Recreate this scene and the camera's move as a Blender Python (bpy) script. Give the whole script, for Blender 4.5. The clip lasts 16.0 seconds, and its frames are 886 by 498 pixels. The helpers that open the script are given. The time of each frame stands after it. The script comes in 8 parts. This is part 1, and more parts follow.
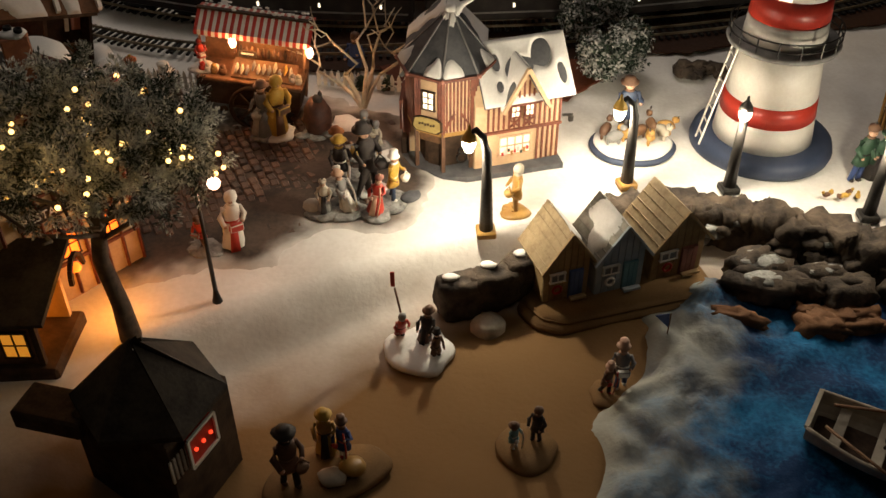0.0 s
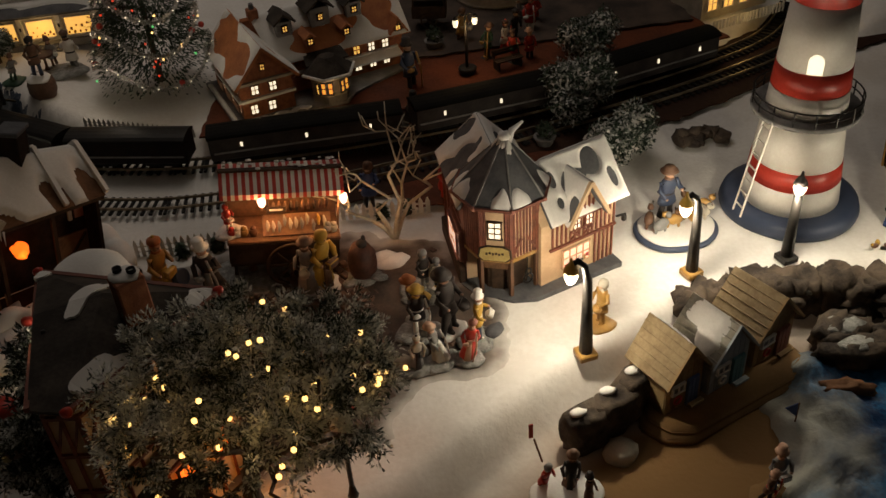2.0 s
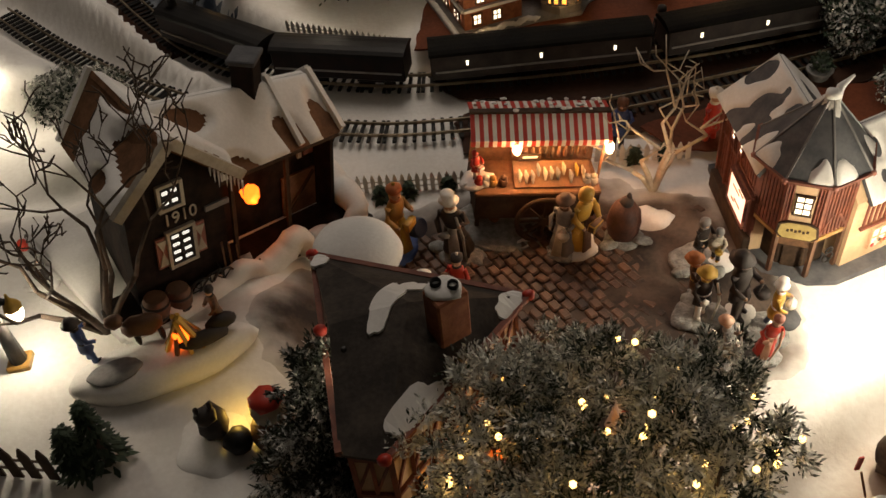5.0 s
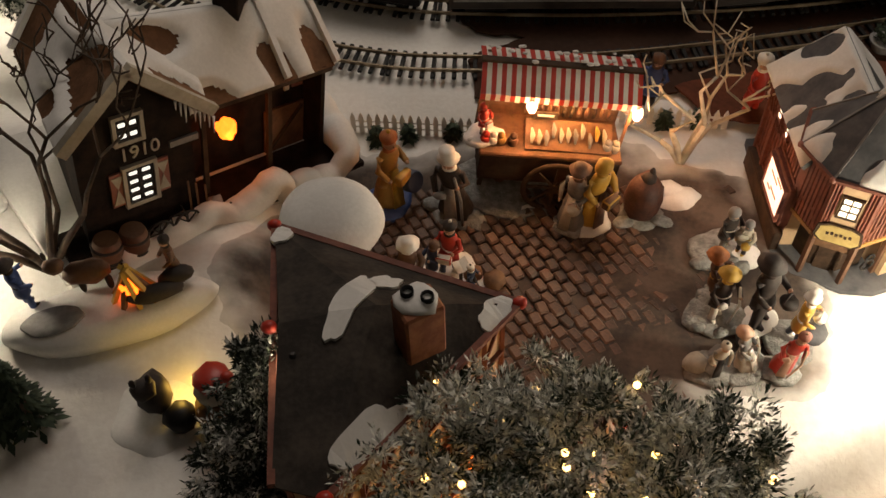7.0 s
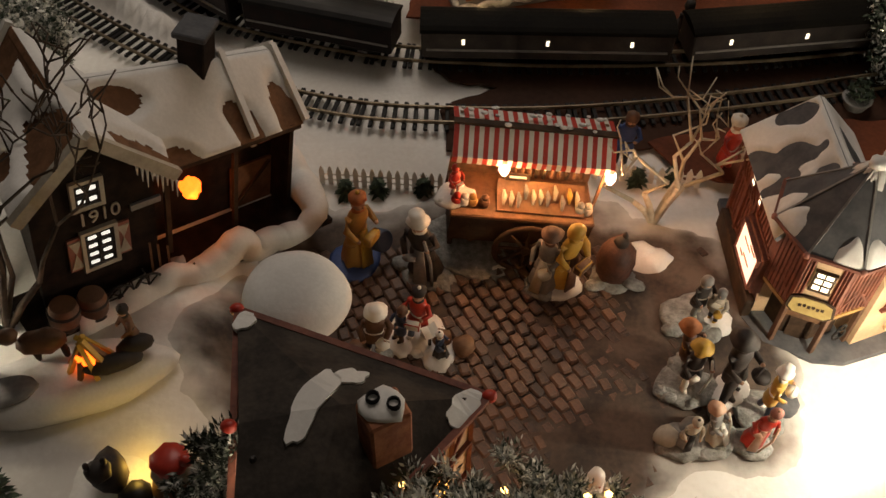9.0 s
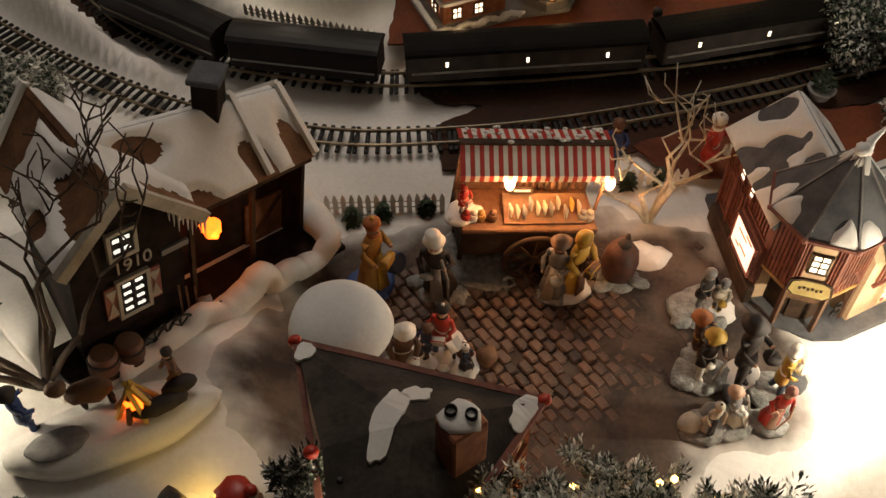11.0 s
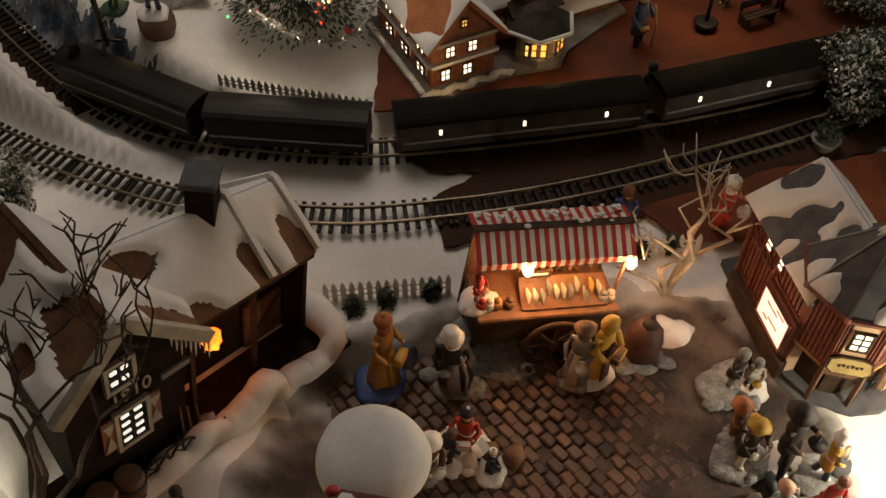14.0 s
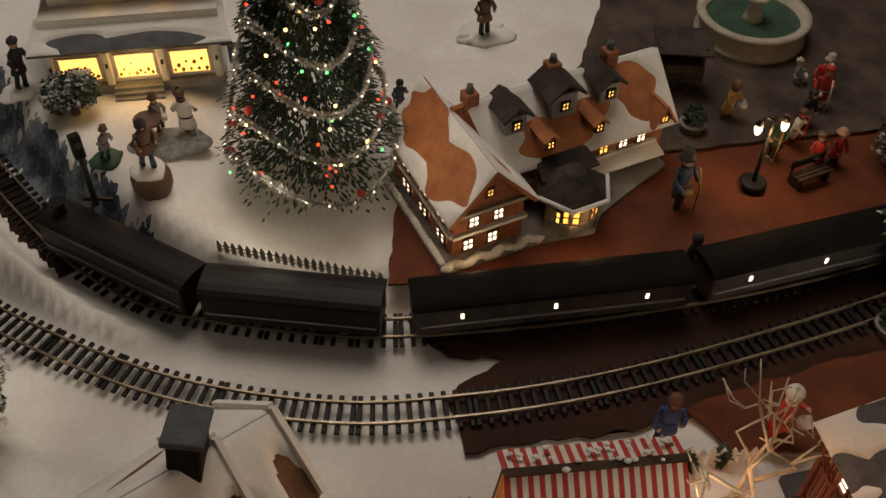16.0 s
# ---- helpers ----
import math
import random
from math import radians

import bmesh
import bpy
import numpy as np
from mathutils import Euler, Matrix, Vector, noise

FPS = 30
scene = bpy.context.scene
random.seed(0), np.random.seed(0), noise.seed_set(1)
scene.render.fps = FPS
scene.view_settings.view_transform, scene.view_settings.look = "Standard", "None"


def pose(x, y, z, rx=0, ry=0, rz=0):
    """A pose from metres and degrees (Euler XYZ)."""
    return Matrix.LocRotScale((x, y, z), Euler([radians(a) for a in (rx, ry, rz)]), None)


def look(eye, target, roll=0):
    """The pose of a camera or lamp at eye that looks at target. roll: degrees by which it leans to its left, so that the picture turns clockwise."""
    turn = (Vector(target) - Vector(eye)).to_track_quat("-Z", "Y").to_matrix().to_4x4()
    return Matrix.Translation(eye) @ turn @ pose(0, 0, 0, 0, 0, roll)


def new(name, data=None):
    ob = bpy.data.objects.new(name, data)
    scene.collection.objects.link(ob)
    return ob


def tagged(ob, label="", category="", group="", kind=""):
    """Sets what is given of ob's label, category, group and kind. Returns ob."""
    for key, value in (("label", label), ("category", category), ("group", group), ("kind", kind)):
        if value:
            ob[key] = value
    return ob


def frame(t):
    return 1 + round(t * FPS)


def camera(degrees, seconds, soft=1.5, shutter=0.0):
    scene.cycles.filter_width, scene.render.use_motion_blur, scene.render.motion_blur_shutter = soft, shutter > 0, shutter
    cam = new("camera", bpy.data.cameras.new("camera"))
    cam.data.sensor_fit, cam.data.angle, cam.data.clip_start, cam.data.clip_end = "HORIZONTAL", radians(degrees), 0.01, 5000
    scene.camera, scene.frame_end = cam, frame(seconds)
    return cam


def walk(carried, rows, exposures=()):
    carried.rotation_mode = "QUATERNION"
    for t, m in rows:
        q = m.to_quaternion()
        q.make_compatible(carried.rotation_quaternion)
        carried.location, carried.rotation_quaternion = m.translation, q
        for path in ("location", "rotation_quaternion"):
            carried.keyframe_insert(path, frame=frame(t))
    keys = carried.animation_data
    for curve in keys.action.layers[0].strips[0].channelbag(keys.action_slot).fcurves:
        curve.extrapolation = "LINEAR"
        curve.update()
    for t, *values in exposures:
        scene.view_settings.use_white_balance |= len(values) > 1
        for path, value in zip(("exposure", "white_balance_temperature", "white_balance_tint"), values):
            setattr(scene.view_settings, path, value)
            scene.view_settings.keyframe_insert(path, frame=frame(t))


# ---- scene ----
cam = camera(50.1, 16.0)
PATH = [
    (0, (0.0462, -0.0354, 0.4530), (0.0432, 0.9060, -0.2910), -0.2),
    (0.5, (0.0084, -0.0174, 0.4668), (0.0618, 0.9258, -0.2724), -0.5),
    (1, (-0.0522, 0.0144, 0.4884), (0.0594, 0.9552, -0.2484), -0.8),
    (1.5, (-0.0912, 0.0390, 0.5088), (0.0972, 0.9786, -0.2130), -1.8),
    (2, (-0.1308, 0.0582, 0.5130), (0.0630, 0.9960, -0.2094), -4.2),
    (2.5, (-0.1332, 0.0822, 0.5058), (0.0504, 1.0176, -0.2232), -4.1),
    (3, (-0.1296, 0.1248, 0.5010), (0.0396, 1.0398, -0.2562), -3.7),
    (3.5, (-0.1314, 0.1644, 0.5040), (0.0270, 1.0686, -0.2682), -2.0),
    (4, (-0.1590, 0.1812, 0.5094), (-0.0234, 1.0650, -0.2910), -2.6),
    (4.5, (-0.2136, 0.1986, 0.5196), (-0.0888, 1.0560, -0.3108), -3.7),
    (5, (-0.2364, 0.2124, 0.5136), (-0.1824, 1.0584, -0.3360), -6.1),
    (7.3, (-0.2130, 0.2976, 0.4866), (-0.1884, 1.0500, -0.4488), -1.5),
    (7.5, (-0.2118, 0.3000, 0.4878), (-0.1890, 1.0536, -0.4464), -1.6),
    (8, (-0.2100, 0.3090, 0.4866), (-0.1710, 1.0608, -0.4476), -0.1),
    (8.5, (-0.2112, 0.3198, 0.4926), (-0.1608, 1.0728, -0.4398), 0.5),
    (9, (-0.2130, 0.3264, 0.5004), (-0.1506, 1.0860, -0.4260), 1.3),
    (9.2, (-0.2124, 0.3264, 0.5040), (-0.1446, 1.0914, -0.4182), 1.6),
    (11.3, (-0.2784, 0.3150, 0.5232), (-0.1314, 1.0758, -0.3930), -0.3),
    (11.5, (-0.2940, 0.3120, 0.5250), (-0.1392, 1.0644, -0.3966), -0.3),
    (12, (-0.3150, 0.3006, 0.5304), (-0.1608, 1.0446, -0.3984), -0.2),
    (12.5, (-0.3114, 0.3018, 0.5250), (-0.1368, 1.0296, -0.4128), 0.4),
    (13, (-0.3048, 0.3192, 0.5256), (-0.1272, 1.0662, -0.3966), -1.0),
    (13.5, (-0.3030, 0.3558, 0.5232), (-0.1344, 1.1130, -0.3924), -1.0),
    (14, (-0.2856, 0.3900, 0.5214), (-0.0882, 1.1526, -0.3834), 0.7),
    (14.5, (-0.2760, 0.4302, 0.5196), (-0.0882, 1.2036, -0.3786), 1.3),
    (15, (-0.2748, 0.4698, 0.5214), (-0.1068, 1.2576, -0.3678), 1.0),
    (15.5, (-0.2586, 0.5022, 0.5250), (-0.1218, 1.3134, -0.3486), 1.0),
    (16, (-0.2664, 0.5148, 0.5328), (-0.0666, 1.3224, -0.3324), 1.3),
]
walk(cam, [(t, look(eye, target, roll)) for t, eye, target, roll in PATH], exposures=((0, -0.12), (0.5, -0.33), (1, -0.58), (1.5, -0.85), (3.5, -0.9), (4, -0.75), (4.5, -0.05), (5, 0.2), (7.5, 0.42), (8.5, 0.37), (9, 0.22), (11.5, 0.37), (12, 0.27), (12.5, 0.42), (13, 0.38), (14, 0.15), (14.5, 0.4), (15, 0.3), (15.5, 0.5), (16, 0.4)))

# ---- world, room light, exposure ----
world = bpy.data.worlds.new("room_dark")
world.use_nodes = True
world.node_tree.nodes["Background"].inputs[0].default_value = (1.0, 0.86, 0.7, 1)
world.node_tree.nodes["Background"].inputs[1].default_value = 0.01
scene.world = world


def lamp_area(name, loc, size, power, colour):
    d = bpy.data.lights.new(name, "AREA")
    d.energy, d.size, d.color = power, size, colour
    ob = new(name, d)
    ob.matrix_basis = look(loc, (loc[0] * 0.5, loc[1] + 0.05, 0))
    return ob


def lamp_point(name, loc, power, colour, radius=0.004):
    d = bpy.data.lights.new(name, "POINT")
    d.energy, d.color, d.shadow_soft_size = power, colour, radius
    ob = new(name, d)
    ob.location = loc
    return ob


WARM = (1.0, 0.62, 0.28)
COOLWARM = (1.0, 0.87, 0.66)
# Two unseen area lights, added to fill in the dim room light; no fixtures.
lamp_area("room_fill_light", (-0.1, 1.65, 1.5), 0.9, 8.6, (1.0, 0.86, 0.74))
lamp_area("room_fill_light", (0.35, -0.1, 1.5), 0.9, 0.9, (1.0, 0.86, 0.7))


# ---- materials ----
def material(name, a, b=None, rough=0.8, metal=0.0, scale=60.0, fine=400.0, bump=0.3, depth=0.001,
             island=0.0, objrand=0.0, glow=None, power=0.0, coat=0.0, spread=(0.35, 0.65), spec=0.5):
    """Two-tone noise at two scales with relief; island / objrand vary the tone per piece."""
    m = bpy.data.materials.new(name)
    m.use_nodes = True
    nt = m.node_tree
    nd, lk = nt.nodes, nt.links
    bs = nd["Principled BSDF"]
    b = b or tuple(c * 0.7 for c in a)
    tc = nd.new("ShaderNodeTexCoord")
    n1 = nd.new("ShaderNodeTexNoise")
    n1.inputs["Scale"].default_value, n1.inputs["Detail"].default_value = scale, 5
    n2 = nd.new("ShaderNodeTexNoise")
    n2.inputs["Scale"].default_value, n2.inputs["Detail"].default_value = fine, 4
    lk.new(tc.outputs["Object"], n1.inputs["Vector"])
    lk.new(tc.outputs["Object"], n2.inputs["Vector"])
    ramp = nd.new("ShaderNodeValToRGB")
    ramp.color_ramp.elements[0].position, ramp.color_ramp.elements[1].position = spread
    ramp.color_ramp.elements[0].color, ramp.color_ramp.elements[1].color = (*a, 1), (*b, 1)
    mixv = nd.new("ShaderNodeMath")
    mixv.operation = "MULTIPLY_ADD"
    mixv.inputs[1].default_value, mixv.inputs[2].default_value = 0.35, -0.175
    lk.new(n2.outputs["Fac"], mixv.inputs[0])
    add = nd.new("ShaderNodeMath")
    add.operation = "ADD"
    lk.new(n1.outputs["Fac"], add.inputs[0])
    lk.new(mixv.outputs[0], add.inputs[1])
    fac = add.outputs[0]
    for amount, node, out in ((island, "ShaderNodeNewGeometry", "Random Per Island"), (objrand, "ShaderNodeObjectInfo", "Random")):
        if amount:
            src = nd.new(node)
            ma = nd.new("ShaderNodeMath")
            ma.operation = "MULTIPLY_ADD"
            ma.inputs[1].default_value = amount
            lk.new(src.outputs[out], ma.inputs[0])
            off = nd.new("ShaderNodeMath")
            off.operation = "SUBTRACT"
            off.inputs[1].default_value = amount * 0.5
            lk.new(fac, ma.inputs[2])
            lk.new(ma.outputs[0], off.inputs[0])
            fac = off.outputs[0]
    lk.new(fac, ramp.inputs["Fac"])
    lk.new(ramp.outputs["Color"], bs.inputs["Base Color"])
    rr = nd.new("ShaderNodeMapRange")
    rr.inputs["To Min"].default_value, rr.inputs["To Max"].default_value = max(0.03, rough - 0.12), min(1, rough + 0.12)
    lk.new(n2.outputs["Fac"], rr.inputs["Value"])
    lk.new(rr.outputs["Result"], bs.inputs["Roughness"])
    bs.inputs["Specular IOR Level"].default_value = spec
    bs.inputs["Metallic"].default_value = metal
    bs.inputs["Coat Weight"].default_value = coat
    if bump:
        bp = nd.new("ShaderNodeBump")
        bp.inputs["Strength"].default_value, bp.inputs["Distance"].default_value = bump, depth
        lk.new(add.outputs[0], bp.inputs["Height"])
        lk.new(bp.outputs["Normal"], bs.inputs["Normal"])
    if glow:
        bs.inputs["Emission Color"].default_value = (*glow, 1)
        bs.inputs["Emission Strength"].default_value = power
    return m


def blend_material(name, a, b, c, where):
    """Snow fading into sand along a slanted line across the table."""
    m = material(name, a, b, rough=0.95, scale=14, fine=240, bump=0.5, depth=0.002)
    nt = m.node_tree
    nd, lk = nt.nodes, nt.links
    bs = nd["Principled BSDF"]
    snow_out = bs.inputs["Base Color"].links[0].from_socket
    tc = nd.new("ShaderNodeTexCoord")
    sep = nd.new("ShaderNodeSeparateXYZ")
    lk.new(tc.outputs["Object"], sep.inputs[0])
    cap = nd.new("ShaderNodeMath")
    cap.operation = "MINIMUM"
    cap.inputs[1].default_value = 0.12
    lk.new(sep.outputs["X"], cap.inputs[0])
    sx = nd.new("ShaderNodeMath")
    sx.operation = "MULTIPLY"
    sx.inputs[1].default_value = where[0]
    lk.new(cap.outputs[0], sx.inputs[0])
    dot = nd.new("ShaderNodeMath")
    dot.operation = "MULTIPLY_ADD"
    dot.inputs[1].default_value = where[1]
    lk.new(sep.outputs["Y"], dot.inputs[0])
    lk.new(sx.outputs[0], dot.inputs[2])
    nz = nd.new("ShaderNodeTexNoise")
    nz.inputs["Scale"].default_value = 18
    lk.new(tc.outputs["Object"], nz.inputs["Vector"])
    add = nd.new("ShaderNodeMath")
    add.operation = "MULTIPLY_ADD"
    add.inputs[1].default_value = 0.08
    lk.new(nz.outputs["Fac"], add.inputs[0])
    lk.new(dot.outputs[0], add.inputs[2])
    rg = nd.new("ShaderNodeMapRange")
    rg.inputs["From Min"].default_value, rg.inputs["From Max"].default_value = where[2], where[3]
    lk.new(add.outputs[0], rg.inputs["Value"])
    mx = nd.new("ShaderNodeMix")
    mx.data_type = "RGBA"
    lk.new(rg.outputs["Result"], mx.inputs["Factor"])
    lk.new(snow_out, mx.inputs["A"])
    mx.inputs["B"].default_value = (*c, 1)
    lk.new(mx.outputs["Result"], bs.inputs["Base Color"])
    return m


def trodden(name, base, snow, grain=45, waver=0.03, near=0.004, far=0.042, depth=0.001, scale=30, spread=(0.35, 0.65)):
    """A surface that fades into snow or foam towards the sheet's edge."""
    m = material(name, *base, rough=0.78, scale=scale, fine=300, bump=0.5, spec=0.2, depth=depth, spread=spread)
    nt = m.node_tree
    nd, lk = nt.nodes, nt.links
    bs = nd["Principled BSDF"]
    paving = bs.inputs["Base Color"].links[0].from_socket
    at = nd.new("ShaderNodeAttribute")
    at.attribute_name = "inset"
    tc = nd.new("ShaderNodeTexCoord")
    nz = nd.new("ShaderNodeTexNoise")
    nz.inputs["Scale"].default_value, nz.inputs["Detail"].default_value = grain, 6
    lk.new(tc.outputs["Object"], nz.inputs["Vector"])
    ad = nd.new("ShaderNodeMath")
    ad.operation = "MULTIPLY_ADD"
    ad.inputs[1].default_value = waver
    lk.new(nz.outputs["Fac"], ad.inputs[0])
    lk.new(at.outputs["Fac"], ad.inputs[2])
    rg = nd.new("ShaderNodeMapRange")
    rg.interpolation_type = "SMOOTHSTEP"
    rg.inputs["From Min"].default_value, rg.inputs["From Max"].default_value = near, far
    lk.new(ad.outputs[0], rg.inputs["Value"])
    mx = nd.new("ShaderNodeMix")
    mx.data_type = "RGBA"
    lk.new(rg.outputs["Result"], mx.inputs["Factor"])
    mx.inputs["A"].default_value = (*snow, 1)
    lk.new(paving, mx.inputs["B"])
    lk.new(mx.outputs["Result"], bs.inputs["Base Color"])
    return m


SNOW = material("snow", (0.82, 0.8, 0.76), (0.68, 0.66, 0.62), rough=0.9, scale=25, fine=500, bump=0.35)
GROUND = blend_material("snow_cloth", (0.84, 0.82, 0.78), (0.7, 0.67, 0.62), (0.24, 0.13, 0.045), (0.6, -0.97, -0.47, -0.375))
SAND = material("sand", (0.25, 0.14, 0.05), (0.16, 0.088, 0.033), rough=0.95, scale=22, fine=900, bump=0.4)
WATER = trodden("painted_water", ((0.012, 0.17, 0.38), (0.003, 0.03, 0.1)), (0.42, 0.42, 0.36), 24, 0.16, 0.09, 0.19, 0.003, 17, (0.3, 0.56))
ROCK = material("painted_rock", (0.03, 0.024, 0.02), (0.1, 0.075, 0.055), rough=0.85, scale=50, fine=260, bump=0.9, depth=0.003, spec=0.2)
STREET = material("dark_paving", (0.04, 0.031, 0.026), (0.1, 0.072, 0.055), rough=0.7, scale=30, fine=300, bump=0.5, spec=0.2)
SOFTSTREET = trodden("trodden_paving", ((0.05, 0.039, 0.033), (0.125, 0.09, 0.069)), (0.68, 0.65, 0.6))
COBBLE = material("cobble_stone", (0.058, 0.041, 0.033), (0.19, 0.105, 0.067), rough=0.55, scale=16, fine=520, bump=0.9, objrand=0.26, island=0.1, spec=0.3)
BROWN = material("brown_paper", (0.05, 0.022, 0.012), (0.03, 0.015, 0.009), rough=0.75, scale=12, fine=200, bump=0.3, spec=0.15)
BRICKRED = material("red_paving", (0.15, 0.042, 0.017), (0.085, 0.027, 0.013), rough=0.7, scale=25, fine=300, bump=0.4, spec=0.15)
BLACKP = material("black_plastic", (0.007, 0.0065, 0.0065), (0.013, 0.012, 0.011), rough=0.5, bump=0.2, spec=0.2)
STEEL = material("rail_steel", (0.32, 0.26, 0.18), (0.18, 0.14, 0.09), rough=0.35, metal=0.6, bump=0.1)
IRON = material("black_iron", (0.018, 0.017, 0.016), (0.035, 0.03, 0.026), rough=0.45, metal=0.3, bump=0.3, spec=0.3)
WHITEP = material("white_paint", (0.78, 0.75, 0.68), (0.66, 0.62, 0.55), rough=0.45, scale=30, bump=0.15)
REDP = material("red_paint", (0.5, 0.045, 0.025), (0.38, 0.03, 0.018), rough=0.4, scale=40, bump=0.15)
NAVY = material("navy_paint", (0.03, 0.045, 0.085), (0.05, 0.065, 0.11), rough=0.5, bump=0.25)
SLATE = material("slate_grey", (0.07, 0.072, 0.078), (0.12, 0.12, 0.125), rough=0.7, scale=70, bump=0.5, spec=0.25)
DARKROOF = material("dark_roof", (0.03, 0.025, 0.021), (0.07, 0.057, 0.046), rough=0.75, scale=50, bump=0.5, spec=0.15)
CREAM = material("cream_plaster", (0.62, 0.44, 0.26), (0.5, 0.34, 0.2), rough=0.8, scale=60, bump=0.3)
TIMBER = material("red_brown_timber", (0.2, 0.06, 0.03), (0.12, 0.035, 0.02), rough=0.7, scale=120, bump=0.4)
WOOD = material("brown_wood", (0.2, 0.1, 0.045), (0.11, 0.055, 0.025), rough=0.7, scale=90, bump=0.5)
DARKWOOD = material("dark_wood", (0.04, 0.026, 0.018), (0.08, 0.05, 0.032), rough=0.7, scale=90, bump=0.5, spec=0.15)
HUTWOOD = material("ochre_planks", (0.4, 0.27, 0.12), (0.3, 0.19, 0.085), rough=0.8, scale=110, bump=0.5)
HUTBLUE = material("pale_blue_planks", (0.42, 0.47, 0.5), (0.33, 0.38, 0.42), rough=0.8, scale=110, bump=0.5)
HUTGREY = material("grey_shingle", (0.33, 0.31, 0.26), (0.22, 0.2, 0.16), rough=0.85, scale=120, bump=0.6)
HUTROOF = material("weathered_ochre_roof", (0.36, 0.27, 0.15), (0.24, 0.17, 0.09), rough=0.85, scale=80, bump=0.6)
DOORBLUE = material("blue_door", (0.1, 0.15, 0.32), (0.07, 0.11, 0.24), rough=0.6)
DOORTEAL = material("teal_door", (0.14, 0.3, 0.34), (0.1, 0.22, 0.26), rough=0.6)
DOORRED = material("dull_red_door", (0.34, 0.13, 0.09), (0.25, 0.1, 0.07), rough=0.6)
BRICK = material("orange_brick", (0.36, 0.14, 0.06), (0.24, 0.085, 0.04), rough=0.85, scale=160, bump=0.5)
TILE = material("orange_tile", (0.46, 0.17, 0.055), (0.33, 0.11, 0.04), rough=0.7, scale=60, bump=0.4)
SHINGLE = material("brown_shingle", (0.2, 0.1, 0.05), (0.12, 0.06, 0.03), rough=0.8, scale=70, bump=0.6, spec=0.2)
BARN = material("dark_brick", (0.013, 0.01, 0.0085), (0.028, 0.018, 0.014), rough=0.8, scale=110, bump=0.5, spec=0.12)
SIGNGOLD = material("dull_gold_sign", (0.5, 0.38, 0.14), (0.36, 0.26, 0.09), rough=0.5, scale=140)
YELLOW = material("yellow_ochre_paint", (0.55, 0.34, 0.05), (0.42, 0.25, 0.04), rough=0.5)
GOLD = material("gold_paint", (0.42, 0.24, 0.06), (0.3, 0.16, 0.04), rough=0.4)
SKIN = material("pale_resin", (0.5, 0.3, 0.2), (0.42, 0.25, 0.16), rough=0.55)
BLUE = material("blue_paint", (0.04, 0.08, 0.25), (0.03, 0.055, 0.16), rough=0.55)
GREEN = material("green_paint", (0.035, 0.085, 0.045), (0.02, 0.05, 0.03), rough=0.6)
GREY = material("grey_resin", (0.26, 0.25, 0.24), (0.16, 0.155, 0.15), rough=0.7)
DARK = material("dark_resin", (0.03, 0.026, 0.025), (0.055, 0.045, 0.04), rough=0.6, spec=0.2)
BROWNC = material("brown_resin", (0.15, 0.075, 0.04), (0.09, 0.045, 0.025), rough=0.6)
MOSS = material("grey_moss", (0.16, 0.16, 0.15), (0.32, 0.32, 0.3), rough=0.95, scale=180, fine=600, bump=0.9, depth=0.002)
STONE = material("pale_stone", (0.5, 0.45, 0.36), (0.36, 0.32, 0.25), rough=0.85, scale=60, bump=0.5)
FROST = material("frosted_needles", (0.022, 0.036, 0.018), (0.8, 0.8, 0.72), rough=0.9, scale=44, bump=0.0, island=0.26, spread=(0.4, 0.58))
DARKLEAF = material("dark_needles", (0.014, 0.028, 0.014), (0.06, 0.085, 0.05), rough=0.8, scale=60, bump=0.0, island=0.6)
SNOWLEAF = material("snowy_needles", (0.03, 0.05, 0.03), (0.62, 0.63, 0.6), rough=0.9, scale=60, bump=0.0, island=0.6, spread=(0.45, 0.72))
CONIFERLEAF = material("snow_clumped_needles", (0.016, 0.022, 0.012), (0.66, 0.66, 0.62), rough=0.9, scale=75, bump=0.0, island=0.25, spread=(0.5, 0.66))
BARK = material("bark", (0.045, 0.03, 0.02), (0.09, 0.06, 0.04), rough=0.9, scale=150, bump=0.7)
PALEBARK = material("pale_bark", (0.66, 0.58, 0.44), (0.46, 0.38, 0.27), rough=0.7, scale=120, bump=0.4)
TINSEL = material("silver_tinsel", (0.96, 0.95, 0.92), (0.6, 0.58, 0.52), rough=0.2, metal=0.55, bump=0.0, island=1.0)
W_WHITE = material("lit_white_pane", (0.9, 0.86, 0.75), rough=0.4, bump=0, glow=(1.0, 0.84, 0.58), power=2.2)
W_DIM = material("dim_white_pane", (0.5, 0.5, 0.48), (0.05, 0.05, 0.05), rough=0.25, scale=420, bump=0, glow=(1.0, 0.92, 0.78), power=0.35)
W_PINK = material("lit_shop_window", (0.8, 0.5, 0.4), (0.6, 0.3, 0.22), rough=0.4, bump=0, glow=(1.0, 0.56, 0.4), power=1.3)
W_SIDE = material("lit_poster_window", (0.9, 0.7, 0.6), rough=0.4, bump=0, glow=(1.0, 0.66, 0.48), power=1.15)
W_YEL = material("lit_yellow_pane", (0.9, 0.6, 0.2), rough=0.4, bump=0, glow=(1.0, 0.5, 0.1), power=1.7)
W_BAY = material("orange_bay_pane", (0.9, 0.45, 0.1), rough=0.4, bump=0, glow=(1.0, 0.36, 0.05), power=1.8)
W_AMB = material("dim_amber_pane", (0.8, 0.4, 0.1), (0.4, 0.15, 0.03), rough=0.5, bump=0, glow=(1.0, 0.36, 0.03), power=0.55)
W_ORA = material("lit_orange", (0.9, 0.4, 0.1), rough=0.4, bump=0, glow=(1.0, 0.13, 0.008), power=3.2)
